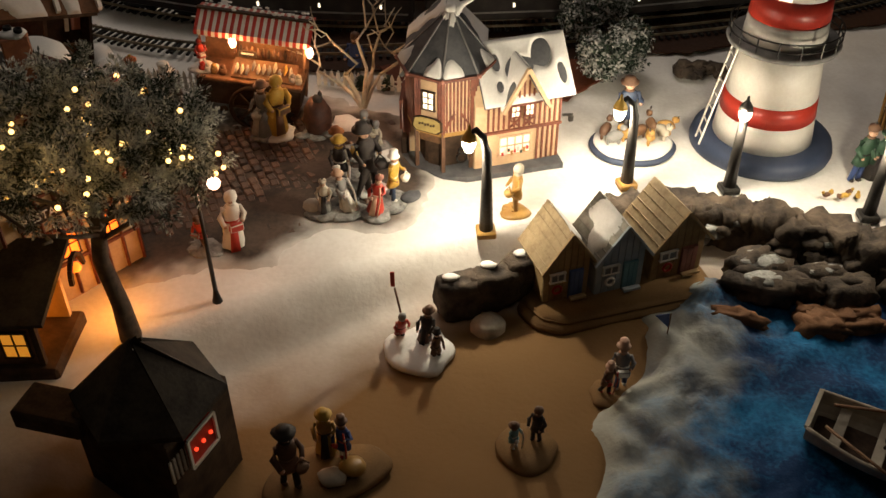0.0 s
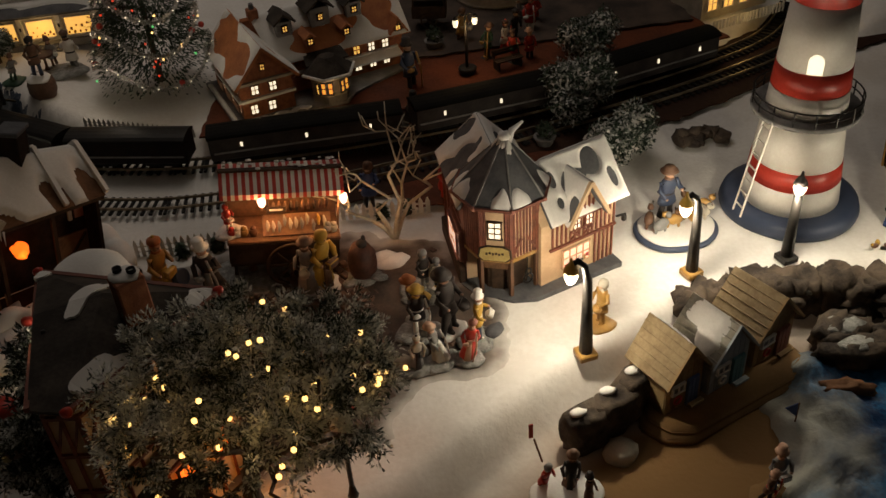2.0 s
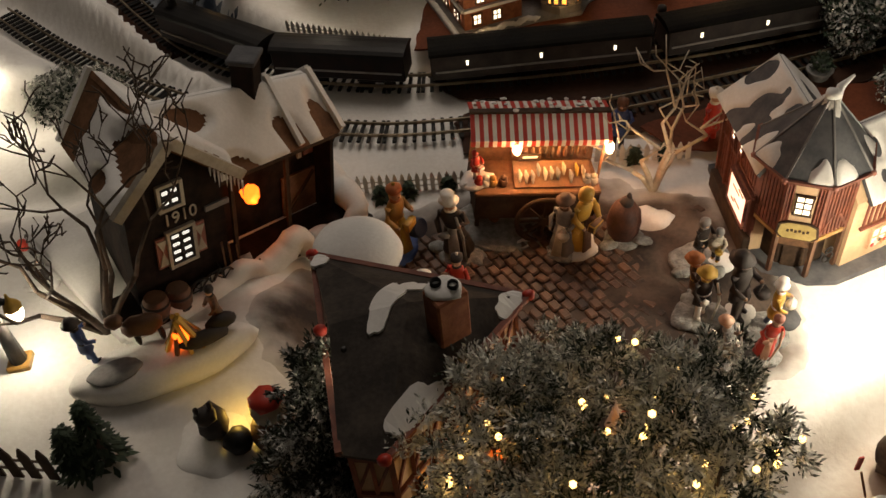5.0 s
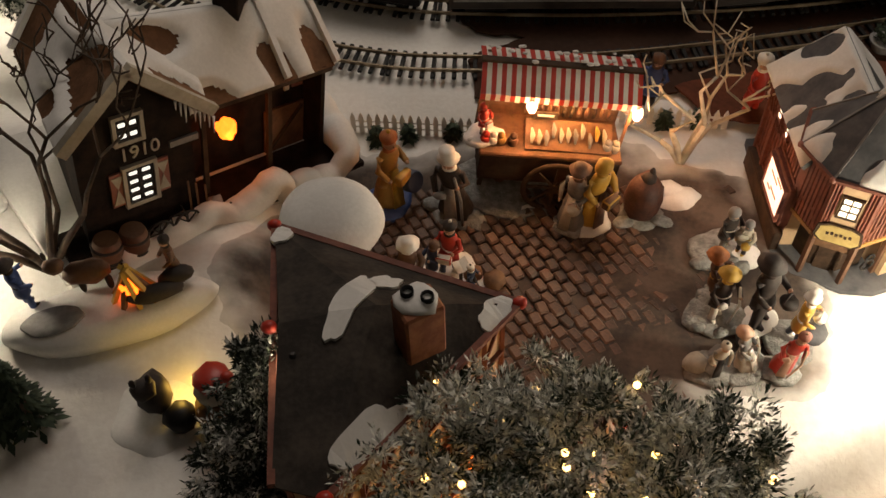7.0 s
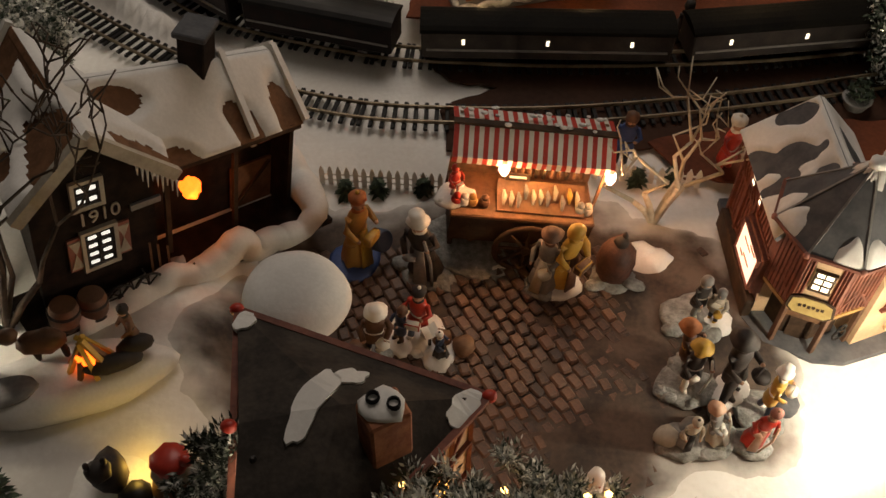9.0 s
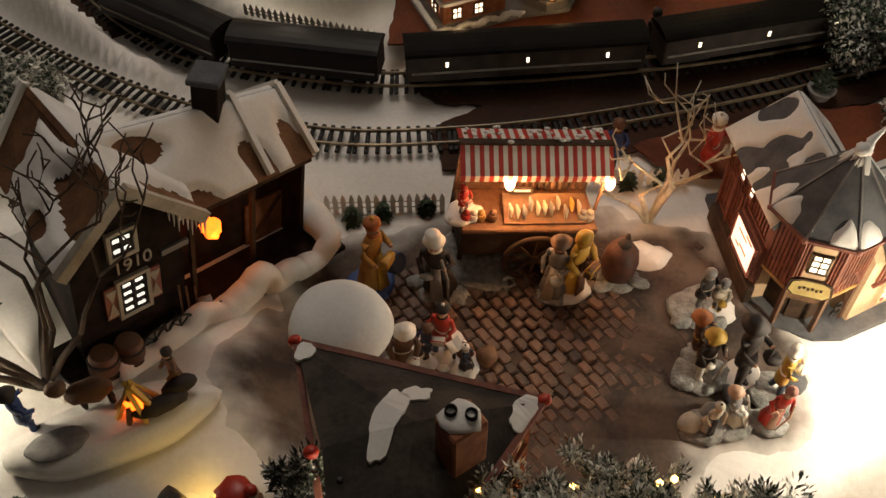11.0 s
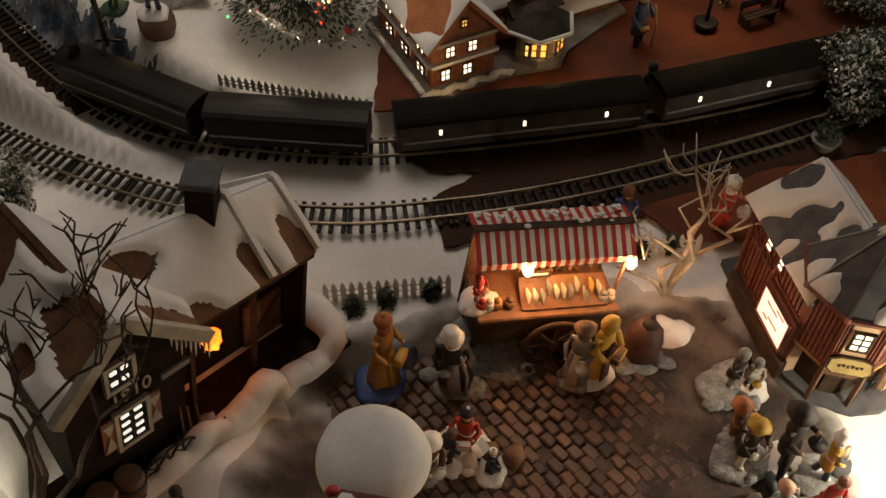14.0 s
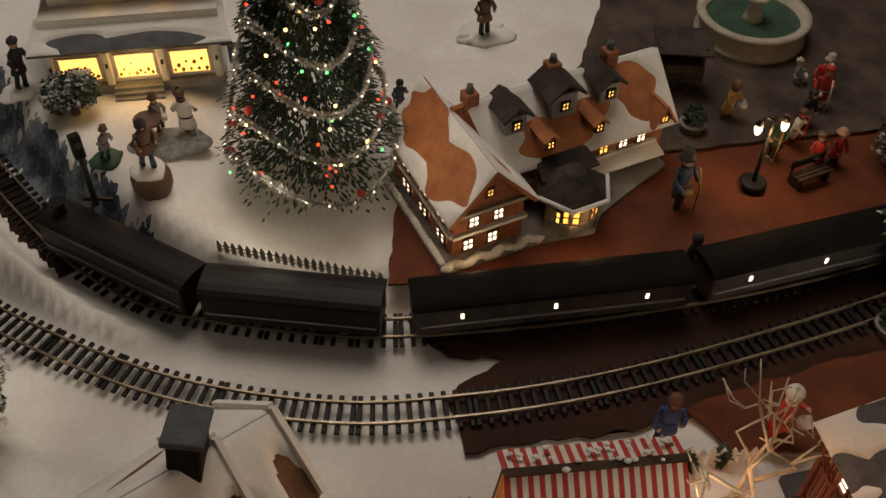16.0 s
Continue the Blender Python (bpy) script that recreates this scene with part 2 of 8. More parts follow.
BULB = material("lamp_glass_lit", (0.95, 0.9, 0.8), rough=0.3, bump=0, glow=(1.0, 0.85, 0.6), power=14)
PINKBULB = material("pinkish_lamp_glass", (0.95, 0.7, 0.6), rough=0.3, bump=0, glow=(1.0, 0.55, 0.38), power=8)
FAIRY = material("fairy_bulb", (0.95, 0.8, 0.4), rough=0.3, bump=0, glow=(1.0, 0.56, 0.16), power=5)
REDB = material("red_bulb", (0.9, 0.1, 0.05), rough=0.3, bump=0, glow=(1.0, 0.06, 0.02), power=1.6)
GREENB = material("green_bulb", (0.2, 0.9, 0.3), rough=0.3, bump=0, glow=(0.15, 1.0, 0.25), power=1.6)
SLIT = material("pale_lit_slit", (0.8, 0.8, 0.76), rough=0.4, bump=0, glow=(1.0, 0.94, 0.82), power=0.8)
GOURD = material("red_brown_glaze", (0.1, 0.038, 0.022), (0.05, 0.02, 0.013), rough=0.65, scale=120, bump=0.8)
ROOM = material("dim_room_wall", (0.1, 0.07, 0.05), (0.08, 0.055, 0.04), rough=0.9, scale=3, bump=0.1)


# ---- mesh helpers ----
def finish(name, bm, mat, smooth=False):
    me = bpy.data.meshes.new(name)
    bm.to_mesh(me)
    bm.free()
    for m in (mat if isinstance(mat, (list, tuple)) else [mat]):
        me.materials.append(m)
    if smooth:
        for p in me.polygons:
            p.use_smooth = True
    return me


def part(name, bm, mat, parent, label="", smooth=False):
    ob = new(name, finish(name, bm, mat, smooth))
    if parent:
        ob.parent = parent
    if label:
        ob["label"] = label
    return ob


def thing(name, m, label, category, group="", kind=""):
    ob = new(name)
    ob.empty_display_size = 0.01
    ob.matrix_basis = m
    return tagged(ob, label, category, group, kind)


def single(name, bm, mat, m, label, category, group="", kind="", smooth=False):
    ob = part(name, bm, mat, None, "", smooth)
    ob.matrix_basis = m
    return tagged(ob, label, category, group, kind)


def box(bm, c, s, rz=0, mi=0, bev=0.0):
    r = bmesh.ops.create_cube(bm, size=1, matrix=Matrix.Translation(c) @ Matrix.Rotation(radians(rz), 4, "Z") @ Matrix.Diagonal((*s, 1)))
    fs = {f for v in r["verts"] for f in v.link_faces}
    for f in fs:
        f.material_index = mi
    if bev:
        bmesh.ops.bevel(bm, geom=list({e for f in fs for e in f.edges}), offset=bev, segments=1, affect="EDGES")
    return bm


def nb():
    return bmesh.new()


def beam(bm, a, b, w, d=None, mi=0):
    """A square bar from a to b."""
    a, b = Vector(a), Vector(b)
    z = (b - a)
    q = z.to_track_quat("Z", "Y").to_matrix().to_4x4()
    r = bmesh.ops.create_cube(bm, size=1, matrix=Matrix.Translation((a + b) / 2) @ q @ Matrix.Diagonal((w, d or w, z.length, 1)))
    for f in {f for v in r["verts"] for f in v.link_faces}:
        f.material_index = mi
    return bm


def tube(bm, pts, radii, seg=6, mi=0):
    pts = [Vector(p) for p in pts]
    rings = []
    for i, p in enumerate(pts):
        d = (pts[min(i + 1, len(pts) - 1)] - pts[max(i - 1, 0)]).normalized()
        x = d.cross(Vector((0.31, 0.17, 0.93))).normalized()
        y = d.cross(x)
        r = radii[i] if isinstance(radii, (list, tuple)) else radii
        rings.append([bm.verts.new(p + (x * math.cos(k * math.tau / seg) + y * math.sin(k * math.tau / seg)) * r) for k in range(seg)])
    for a, b in zip(rings, rings[1:]):
        for k in range(seg):
            f = bm.faces.new((a[k], a[(k + 1) % seg], b[(k + 1) % seg], b[k]))
            f.material_index, f.smooth = mi, True
    for ring in (rings[0][::-1], rings[-1]):
        f = bm.faces.new(ring)
        f.material_index = mi
    return bm


def lathe(bm, prof, seg=24, c=(0, 0, 0), mi=0, sx=1, sy=1, wob=0.0, seed=0, smooth=True):
    """A turned form from (radius, height) pairs."""
    rings = []
    for r, z in prof:
        ring = []
        for k in range(seg):
            a = k * math.tau / seg
            w = 1 + wob * noise.noise((math.cos(a) * 1.5 + seed, math.sin(a) * 1.5, z * 40 + seed))
            ring.append(bm.verts.new((c[0] + r * w * sx * math.cos(a), c[1] + r * w * sy * math.sin(a), c[2] + z)))
        rings.append(ring)
    for a, b in zip(rings, rings[1:]):
        for k in range(seg):
            f = bm.faces.new((a[k], a[(k + 1) % seg], b[(k + 1) % seg], b[k]))
            f.material_index, f.smooth = mi, smooth
    for ring, r in ((rings[0][::-1], prof[0][0]), (rings[-1], prof[-1][0])):
        if r > 0:
            f = bm.faces.new(ring)
            f.material_index = mi
    return bm


def ball(bm, c, r, mi=0, sub=2, sq=(1, 1, 1), wob=0.0, seed=0):
    q = bmesh.ops.create_icosphere(bm, subdivisions=sub, radius=1)
    for v in q["verts"]:
        k = 1 + wob * noise.noise(v.co * 1.7 + Vector((seed, seed * 0.7, 0)))
        v.co = Vector((v.co.x * r * sq[0] * k + c[0], v.co.y * r * sq[1] * k + c[1], v.co.z * r * sq[2] * k + c[2]))
    for f in {f for v in q["verts"] for f in v.link_faces}:
        f.material_index, f.smooth = mi, True
    return bm


def solid(bm, bottom, top, mi=0):
    """A prism between two rings of points of equal length."""
    a = [bm.verts.new(p) for p in bottom]
    b = [bm.verts.new(p) for p in top]
    n = len(a)
    fs = [bm.faces.new(a[::-1]), bm.faces.new(b)]
    for k in range(n):
        fs.append(bm.faces.new((a[k], a[(k + 1) % n], b[(k + 1) % n], b[k])))
    for f in fs:
        f.material_index = mi
    return bm


def slab(bm, quad, t, mi=0):
    """A flat board: the quad's points, thickened by t along its normal."""
    q = [Vector(p) for p in quad]
    n = (q[1] - q[0]).cross(q[-1] - q[0]).normalized()
    if n.z < 0:
        q.reverse()
        n = -n
    return solid(bm, [p - n * t for p in q], q, mi)


def snow_on(bm, quad, thick=0.0016, holes=(), patches=None, seed=0, nu=46, nv=30, mi=0, rough=0.35):
    """Snow lying on a roof slope: p0 p1 along the eave, p3 p2 along the ridge. holes bare it, patches leave only those."""
    p0, p1, p2, p3 = [Vector(p) for p in quad]
    n = (p1 - p0).cross(p3 - p0).normalized()
    n = n if n.z > 0 else -n
    grid, keep = [], []
    for j in range(nv + 1):
        row, hr = [], []
        for i in range(nu + 1):
            u, v = i / nu, j / nv
            p = (p0 * (1 - u) + p1 * u) * (1 - v) + (p3 * (1 - u) + p2 * u) * v
            w = rough * noise.noise(Vector((u * 4 + seed, v * 4 - seed, seed * 1.3)))
            if patches is None:
                f = 0.9
                for hu, hv, ru, rv in holes:
                    f = min(f, math.hypot((u - hu) / ru, (v - hv) / rv) - 1)
            else:
                f = -1
                for hu, hv, ru, rv in patches:
                    f = max(f, 1 - math.hypot((u - hu) / ru, (v - hv) / rv))
            f += w
            h = max(-0.0012, min(thick, f * thick * 3.5))
            edge = min(u, 1 - u, v, 1 - v)
            row.append(bm.verts.new(p + n * (h if edge > 0 else min(h, 0.0003))))
            hr.append(f)
        grid.append(row)
        keep.append(hr)
    for j in range(nv):
        for i in range(nu):
            if max(keep[j][i], keep[j][i + 1], keep[j + 1][i], keep[j + 1][i + 1]) > 0:
                f = bm.faces.new((grid[j][i], grid[j][i + 1], grid[j + 1][i + 1], grid[j + 1][i]))
                f.smooth, f.material_index = True, mi
    for v in [v for v in bm.verts if not v.link_faces]:
        bm.verts.remove(v)
    bmesh.ops.recalc_face_normals(bm, faces=bm.faces)
    return bm


def snow_parts(bm, parent, label="", m=None):
    """Each separate patch of snow becomes a part of its own."""
    left = set(bm.faces)
    while left:
        todo, group = [left.pop()], []
        while todo:
            f = todo.pop()
            group.append(f)
            for v in f.verts:
                for q in v.link_faces:
                    if q in left:
                        left.discard(q)
                        todo.append(q)
        if len(group) < 8:
            continue
        piece, new_vert = nb(), {}
        for f in group:
            vs = []
            for v in f.verts:
                if v not in new_vert:
                    new_vert[v] = piece.verts.new(v.co)
                vs.append(new_vert[v])
            piece.faces.new(vs)
        ob = part("snow", piece, SNOW, parent, label, True)
        if m:
            ob.matrix_basis = m
    bm.free()


def patch(name, pts, z, mat, label, category="ground", wob=0.004, kind="structure", thick=0.002):
    """A thin sheet with an uneven edge lying on the table."""
    ring = []
    n = len(pts)
    for i in range(n):
        a, b = Vector(pts[i]), Vector(pts[(i + 1) % n])
        steps = max(2, int((b - a).length / 0.008))
        for s in range(steps):
            p = a.lerp(b, s / steps)
            k = noise.noise(Vector((p.x * 60, p.y * 60, 3.1))) * wob
            ring.append((p.x + k, p.y + noise.noise(Vector((p.x * 70, p.y * 70, 9.7))) * wob))
    bm = nb()
    solid(bm, [(x, y, z - thick) for x, y in ring], [(x, y, z) for x, y in ring])
    bmesh.ops.triangulate(bm, faces=[f for f in bm.faces if len(f.verts) > 4])
    return single(name, bm, mat, Matrix(), label, category, kind=kind)


def smooth01(a, b, x):
    t = max(0.0, min(1.0, (x - a) / (b - a)))
    return t * t * (3 - 2 * t)


# ---- the room that closes the place ----
bm = nb()
box(bm, (0, 0.8, -0.84), (5.2, 5.2, 0.06))
single("floor", bm, ROOM, Matrix(), "dark brown floor of the dim room", "floor", kind="structure")
for nm, c, s in (("wall_north", (0, 3.4, 0.4), (5.2, 0.1, 2.6)), ("wall_south", (0, -1.8, 0.4), (5.2, 0.1, 2.6)),
                 ("wall_east", (2.6, 0.8, 0.4), (0.1, 5.1, 2.6)), ("wall_west", (-2.6, 0.8, 0.4), (0.1, 5.1, 2.6))):
    bm = nb()
    box(bm, c, s)
    single(nm, bm, ROOM, Matrix(), "plain dark wall of the dim room", "wall", kind="structure")
bm = nb()
box(bm, (0, 0.8, 1.72), (5.2, 5.2, 0.06))
single("ceiling", bm, ROOM, Matrix(), "plain dim ceiling", "ceiling", kind="structure")


# ---- tracks: centre lines ----
def spline(pts, step=0.004):
    out = []
    P = [Vector((*p, 0)) for p in pts]
    P = [P[0] * 2 - P[1]] + P + [P[-1] * 2 - P[-2]]
    for i in range(1, len(P) - 2):
        n = max(2, int((P[i + 1] - P[i]).length / step))
        for s in range(n):
            t = s / n
            a, b, c, d = P[i - 1:i + 3]
            out.append(0.5 * (2 * b + (c - a) * t + (2 * a - 5 * b + 4 * c - d) * t * t + (3 * b - a - 3 * c + d) * t ** 3))
    out.append(P[-2])
    return out


LINE_1 = spline([(-0.62, 1.17), (-0.54, 1.072), (-0.455, 0.99), (-0.355, 0.918), (-0.25, 0.874), (-0.16, 0.86), (-0.07, 0.857), (0.03, 0.864), (0.162, 0.881), (0.32, 0.91), (0.47, 0.955), (0.58, 1.02), (0.64, 1.13)])
LINE_2 = spline([(-0.6, 1.42), (-0.55, 1.3), (-0.506, 1.205), (-0.447, 1.1), (-0.402, 1.037), (-0.345, 0.989), (-0.23, 0.943), (-0.14, 0.928), (-0.04, 0.92), (0.08, 0.92), (0.2, 0.931), (0.34, 0.957), (0.47, 1.0), (0.56, 1.08)])


def near_line(x, y):
    return min(min(((p.x - x) ** 2 + (p.y - y) ** 2) for p in line[::6]) for line in (LINE_1, LINE_2)) ** 0.5


# ---- the table landscape ----
def shore(x):
    """How far south the terrace edge runs."""
    return float(np.interp(x, (-0.3, -0.106, 0.025, 0.1, 0.2, 0.29, 0.4, 1.1), (0.36, 0.464, 0.537, 0.565, 0.605, 0.595, 0.55, 0.5)))


def height(x, y):
    z = 0.0
    d = shore(x) - y
    z -= 0.032 * smooth01(-0.012, 0.03, d) * smooth01(-0.2, -0.12, x)
    west = smooth01(-0.26, -0.35, x)
    north = smooth01(0.955, 0.985, y)
    z = z * (1 - west) + 0.045 * west * (1 - smooth01(0.76, 0.86, y))
    z += north * (0.02 + 0.03 * smooth01(-0.24, -0.36, x))
    z += 0.004 * noise.noise(Vector((x * 11, y * 11, 0.3))) + 0.0014 * noise.noise(Vector((x * 40, y * 40, 2.3)))
    nl = near_line(x, y) if y > 0.8 else 1
    z *= smooth01(0.02, 0.05, nl)
    # the sea bed lies deeper
    if y < 0.53:
        z -= 0.03 * smooth01(0.0, 0.04, x - (0.145 + 0.42 * (y - 0.33)) + 0.012)
    # the slope is cut away under the tilted farmhouse
    u, v = (x + 0.405) * 0.81 + (y - 0.66) * 0.586, (y - 0.66) * 0.81 - (x + 0.405) * 0.586
    if -0.034 < u < 0.18 and -0.014 < v < 0.122:
        z = min(z, 0.046 - 0.176 * u - 0.006)
    return z


NX, NY = 280, 260
X0, X1, Y0, Y1 = -1.1, 1.1, -0.35, 1.75
verts, faces = [], []
for j in range(NY + 1):
    for i in range(NX + 1):
        x, y = X0 + (X1 - X0) * i / NX, Y0 + (Y1 - Y0) * j / NY
        verts.append((x, y, height(x, y)))
for j in range(NY):
    for i in range(NX):
        a = j * (NX + 1) + i
        faces.append((a, a + 1, a + NX + 2, a + NX + 1))
me = bpy.data.meshes.new("ground")
me.from_pydata(verts, [], faces)
me.materials.append(GROUND)
for p in me.polygons:
    p.use_smooth = True
tagged(new("ground", me), "rumpled white snow cloth fading to sand", "ground", kind="structure")
bm = nb()
box(bm, (0, 0.7, -0.11), (2.2, 2.1, 0.08))
single("display_table", bm, DARKWOOD, Matrix(), "dark table top under the snow landscape", "table", kind="structure")


def gz(x, y):
    return height(x, y)


def sheet(name, pts, lift, mat, label, category="pavement", cell=0.004, wob=0.02):
    """A layer that follows the ground inside an outline and dips under it at its wavering edge."""
    xs, ys = [p[0] for p in pts], [p[1] for p in pts]
    nx, ny = int((max(xs) - min(xs) + 0.04) / cell), int((max(ys) - min(ys) + 0.04) / cell)
    vs, inside = [], []
    n = len(pts)
    for j in range(ny + 1):
        for i in range(nx + 1):
            x, y = min(xs) - 0.02 + i * cell, min(ys) - 0.02 + j * cell
            d, odd = 1e9, False
            for k in range(n):
                (ax, ay), (bx, by) = pts[k], pts[(k + 1) % n]
                ex, ey = bx - ax, by - ay
                t = max(0.0, min(1.0, ((x - ax) * ex + (y - ay) * ey) / (ex * ex + ey * ey)))
                d = min(d, math.hypot(x - ax - t * ex, y - ay - t * ey))
                if (ay > y) != (by > y) and x < (bx - ax) * (y - ay) / (by - ay) + ax:
                    odd = not odd
            sd = (d if odd else -d) + wob * noise.noise(Vector((x * 28, y * 28, 6.6))) + wob * 0.4 * noise.noise(Vector((x * 90, y * 90, 1.6)))
            inside.append(sd)
            vs.append((x, y, height(x, y) + max(-0.003, min(lift, sd * 0.35))))
    fs = []
    for j in range(ny):
        for i in range(nx):
            a = j * (nx + 1) + i
            q = (a, a + 1, a + nx + 2, a + nx + 1)
            if max(inside[k] for k in q) > -0.008:
                fs.append(q)
    me = bpy.data.meshes.new(name)
    me.from_pydata(vs, [], fs)
    me.attributes.new("inset", "FLOAT", "POINT").data.foreach_set("value", inside)
    me.materials.append(mat)
    for p in me.polygons:
        p.use_smooth = True
    return tagged(new(name, me), label, category, kind="structure")


# ---- paving, papers, beach, water, rocks ----
patch("road", [(-0.17, 0.83), (-0.06, 0.823), (0.05, 0.83), (0.3, 0.862), (0.7, 0.98), (0.7, 1.1), (0.3, 0.965), (0.15, 0.945), (-0.1, 0.945), (-0.19, 0.95), (-0.165, 0.905), (-0.125, 0.896), (-0.16, 0.882), (-0.172, 0.872)],
      0.0042, BROWN, "torn brown paper bed under the track", "road", wob=0.006)
patch("pavement", [(-0.195, 0.965), (0.1, 0.945), (0.42, 0.985), (0.4, 1.1), (0.16, 1.1), (0.05, 1.09), (-0.16, 1.09)], 0.0235, BRICKRED, "reddish brown paved plaza beside the railway", "pavement")
patch("square", [(0.03, 1.06), (0.4, 1.04), (0.46, 1.34), (0.1, 1.32), (0.02, 1.18)], 0.027, STREET, "dark grey paved square round the fountain", "pavement")
patch("courtyard", [(0.0, 0.79), (0.16, 0.76), (0.24, 0.84), (0.1, 0.845), (-0.02, 0.83)], 0.0058, BRICKRED, "reddish paper yard behind the timbered house", "pavement")
sheet("street", [(-0.345, 0.645), (-0.31, 0.69), (-0.288, 0.762), (-0.262, 0.78), (-0.2, 0.782), (-0.16, 0.785), (-0.07, 0.77), (-0.02, 0.75), (0.03, 0.71), (0.045, 0.625), (0.01, 0.57), (-0.07, 0.545), (-0.1, 0.51), (-0.2, 0.5), (-0.31, 0.575), (-0.335, 0.612)],
      0.0022, SOFTSTREET, "dark cobbled village square with trodden snow at its edges")

# Shade on the snow beside the far track, painted as a dark bluish sheet.
SHADEBAND = material("shaded_blue_band", (0.03, 0.045, 0.07), (0.34, 0.37, 0.4), rough=0.9, scale=40, fine=300, bump=0.6, depth=0.002, spread=(0.4, 0.72))
sheet("shaded_band", [(-0.54, 1.285), (-0.47, 1.155), (-0.42, 1.072), (-0.385, 1.02), (-0.36, 1.03), (-0.394, 1.09), (-0.44, 1.165), (-0.51, 1.3)], 0.003, SHADEBAND, "dark blue band beside the far track, shade put into its colour", "ground", wob=0.012)
sheet("track_bed", [(-0.59, 1.33), (-0.53, 1.21), (-0.468, 1.098), (-0.43, 1.045), (-0.41, 1.058), (-0.434, 1.1), (-0.49, 1.2), (-0.555, 1.345)], 0.002, BROWN, "dark brown bed under the far track", "road", wob=0.008)

# water: a sheet with waves, and foam wadding along the shore
def shoreline(y):
    return 0.145 + 0.42 * (y - 0.33) + 0.012 * math.sin(y * 60) if y < 0.53 else 0.23


bm = nb()
n = 120
rows, inset = [], []
for j in range(n + 1):
    y = 0.0 + 0.53 * j / n
    row = []
    for i in range(n + 1):
        x = shoreline(y) - 0.03 + (0.75 - shoreline(y)) * (i / n)
        w = noise.noise(Vector((x * 22, y * 16, 1.7)))
        z = -0.029 + 0.006 * w + 0.004 * noise.noise(Vector((x * 50 + 3 * w, y * 38, 7.7))) + 0.002 * noise.noise(Vector((x * 120, y * 90, 2.2)))
        off = i / n * (0.75 - shoreline(y))
        froth = smooth01(0.012, 0.035, off) * (1 - smooth01(0.06, 0.12, off))
        z += froth * (0.004 + 0.008 * noise.noise(Vector((x * 60, y * 60, 0.4))) + 0.003 * noise.noise(Vector((x * 140, y * 140, 4.4))))
        z -= 0.012 * (1 - smooth01(0, 0.03, off))
        inset.append(off)
        row.append(bm.verts.new((x, y, z)))
    rows.append(row)
for j in range(n):
    for i in range(n):
        bm.faces.new((rows[j][i], rows[j][i + 1], rows[j + 1][i + 1], rows[j + 1][i])).smooth = True
water = single("water", bm, WATER, Matrix(), "blue painted sea with pale wadding foam along the shore", "water", kind="structure")
water.data.attributes.new("inset", "FLOAT", "POINT").data.foreach_set("value", inset)
def rock(bm, c, r, seed, sq=(1, 1, 0.7), mi=0):
    ball(bm, c, r, mi, 2, sq, 0.9, seed)


def lumpy(bm, c, size, rz, amp, seed, n=5, mi=0):
    """A rough block of rock: a rounded, dented box."""
    q = bmesh.ops.create_icosphere(bm, subdivisions=3, radius=1)
    ca, sa = math.cos(radians(rz)), math.sin(radians(rz))
    for v in q["verts"]:
        p = v.co.copy()
        m = max(abs(p.x), abs(p.y), abs(p.z))
        p = p.lerp(p / m, 0.62) * (1 + amp * noise.noise(p * 2.1 + Vector((seed, 0, seed * 0.7))) + amp * 0.5 * noise.noise(p * n + Vector((0, seed, 0))))
        x, y = p.x * size[0] / 2, p.y * size[1] / 2
        v.co = Vector((c[0] + x * ca - y * sa, c[1] + x * sa + y * ca, c[2] + p.z * size[2] / 2))
    for f in {f for v in q["verts"] for f in v.link_faces}:
        f.material_index, f.smooth = mi, True


rng = random.Random(7)
bm = nb()
for k in range(26):
    x = 0.185 + 0.27 * k / 25
    wide = 0.026 + 0.012 * rng.random()
    lumpy(bm, (x, shore(x) - 0.002 - 0.01 * rng.random(), -0.014), (0.03, wide, 0.036 + 0.006 * rng.random()), rng.uniform(-25, 25), 0.4, k * 1.7, 6)
for k in range(60):
    x = 0.19 + 0.26 * rng.random()
    rock(bm, (x, shore(x) - 0.002 - 0.03 * rng.random(), -0.004 - 0.014 * rng.random()), rng.uniform(0.004, 0.008), k, (1.5, 1, 0.6), 0 if rng.random() < 0.7 else 1)
single("sea_wall", bm, [ROCK, MOSS], Matrix(), "dark rocky sea wall below the lamps", "rocks", kind="stuff")
for k in range(22):
    x = 0.27 + 0.21 * rng.random()
    bm = nb()
    lumpy(bm, (0, 0, 0), (rng.uniform(0.03, 0.055), rng.uniform(0.016, 0.028), 0.024), 0, 0.5, k + 40.3, 6)
    if k % 3 == 0:
        ball(bm, (0.002, 0, 0.0095), rng.uniform(0.008, 0.013), 1, 2, (1.4, 0.8, 0.3), 0.6, k)
    single("shore_rock", bm, [ROCK, MOSS], pose(x, 0.528 + rng.uniform(-0.028, 0.03), -0.022, 0, 0, rng.uniform(-20, 30)), "dark rough rock by the sea dusted with snow" if k % 3 == 0 else "dark rough rock by the sea wall", "rock", "shore rocks")
for k in range(16):
    x = 0.255 + 0.23 * rng.random()
    bm = nb()
    lumpy(bm, (0, 0, 0), (rng.uniform(0.02, 0.04), rng.uniform(0.012, 0.02), 0.016), 0, 0.5, k + 80.1, 6)
    single("shore_rock", bm, SHINGLE, pose(x, 0.487 - 0.06 * (x - 0.25) + rng.uniform(-0.008, 0.012), -0.028, 0, 0, rng.uniform(-30, 20)), "low brown rock at the water's edge", "rock", "shore rocks")
bm = nb()
lumpy(bm, (0.056, 0.499, -0.014), (0.036, 0.024, 0.036), 12, 0.22, 3.3)
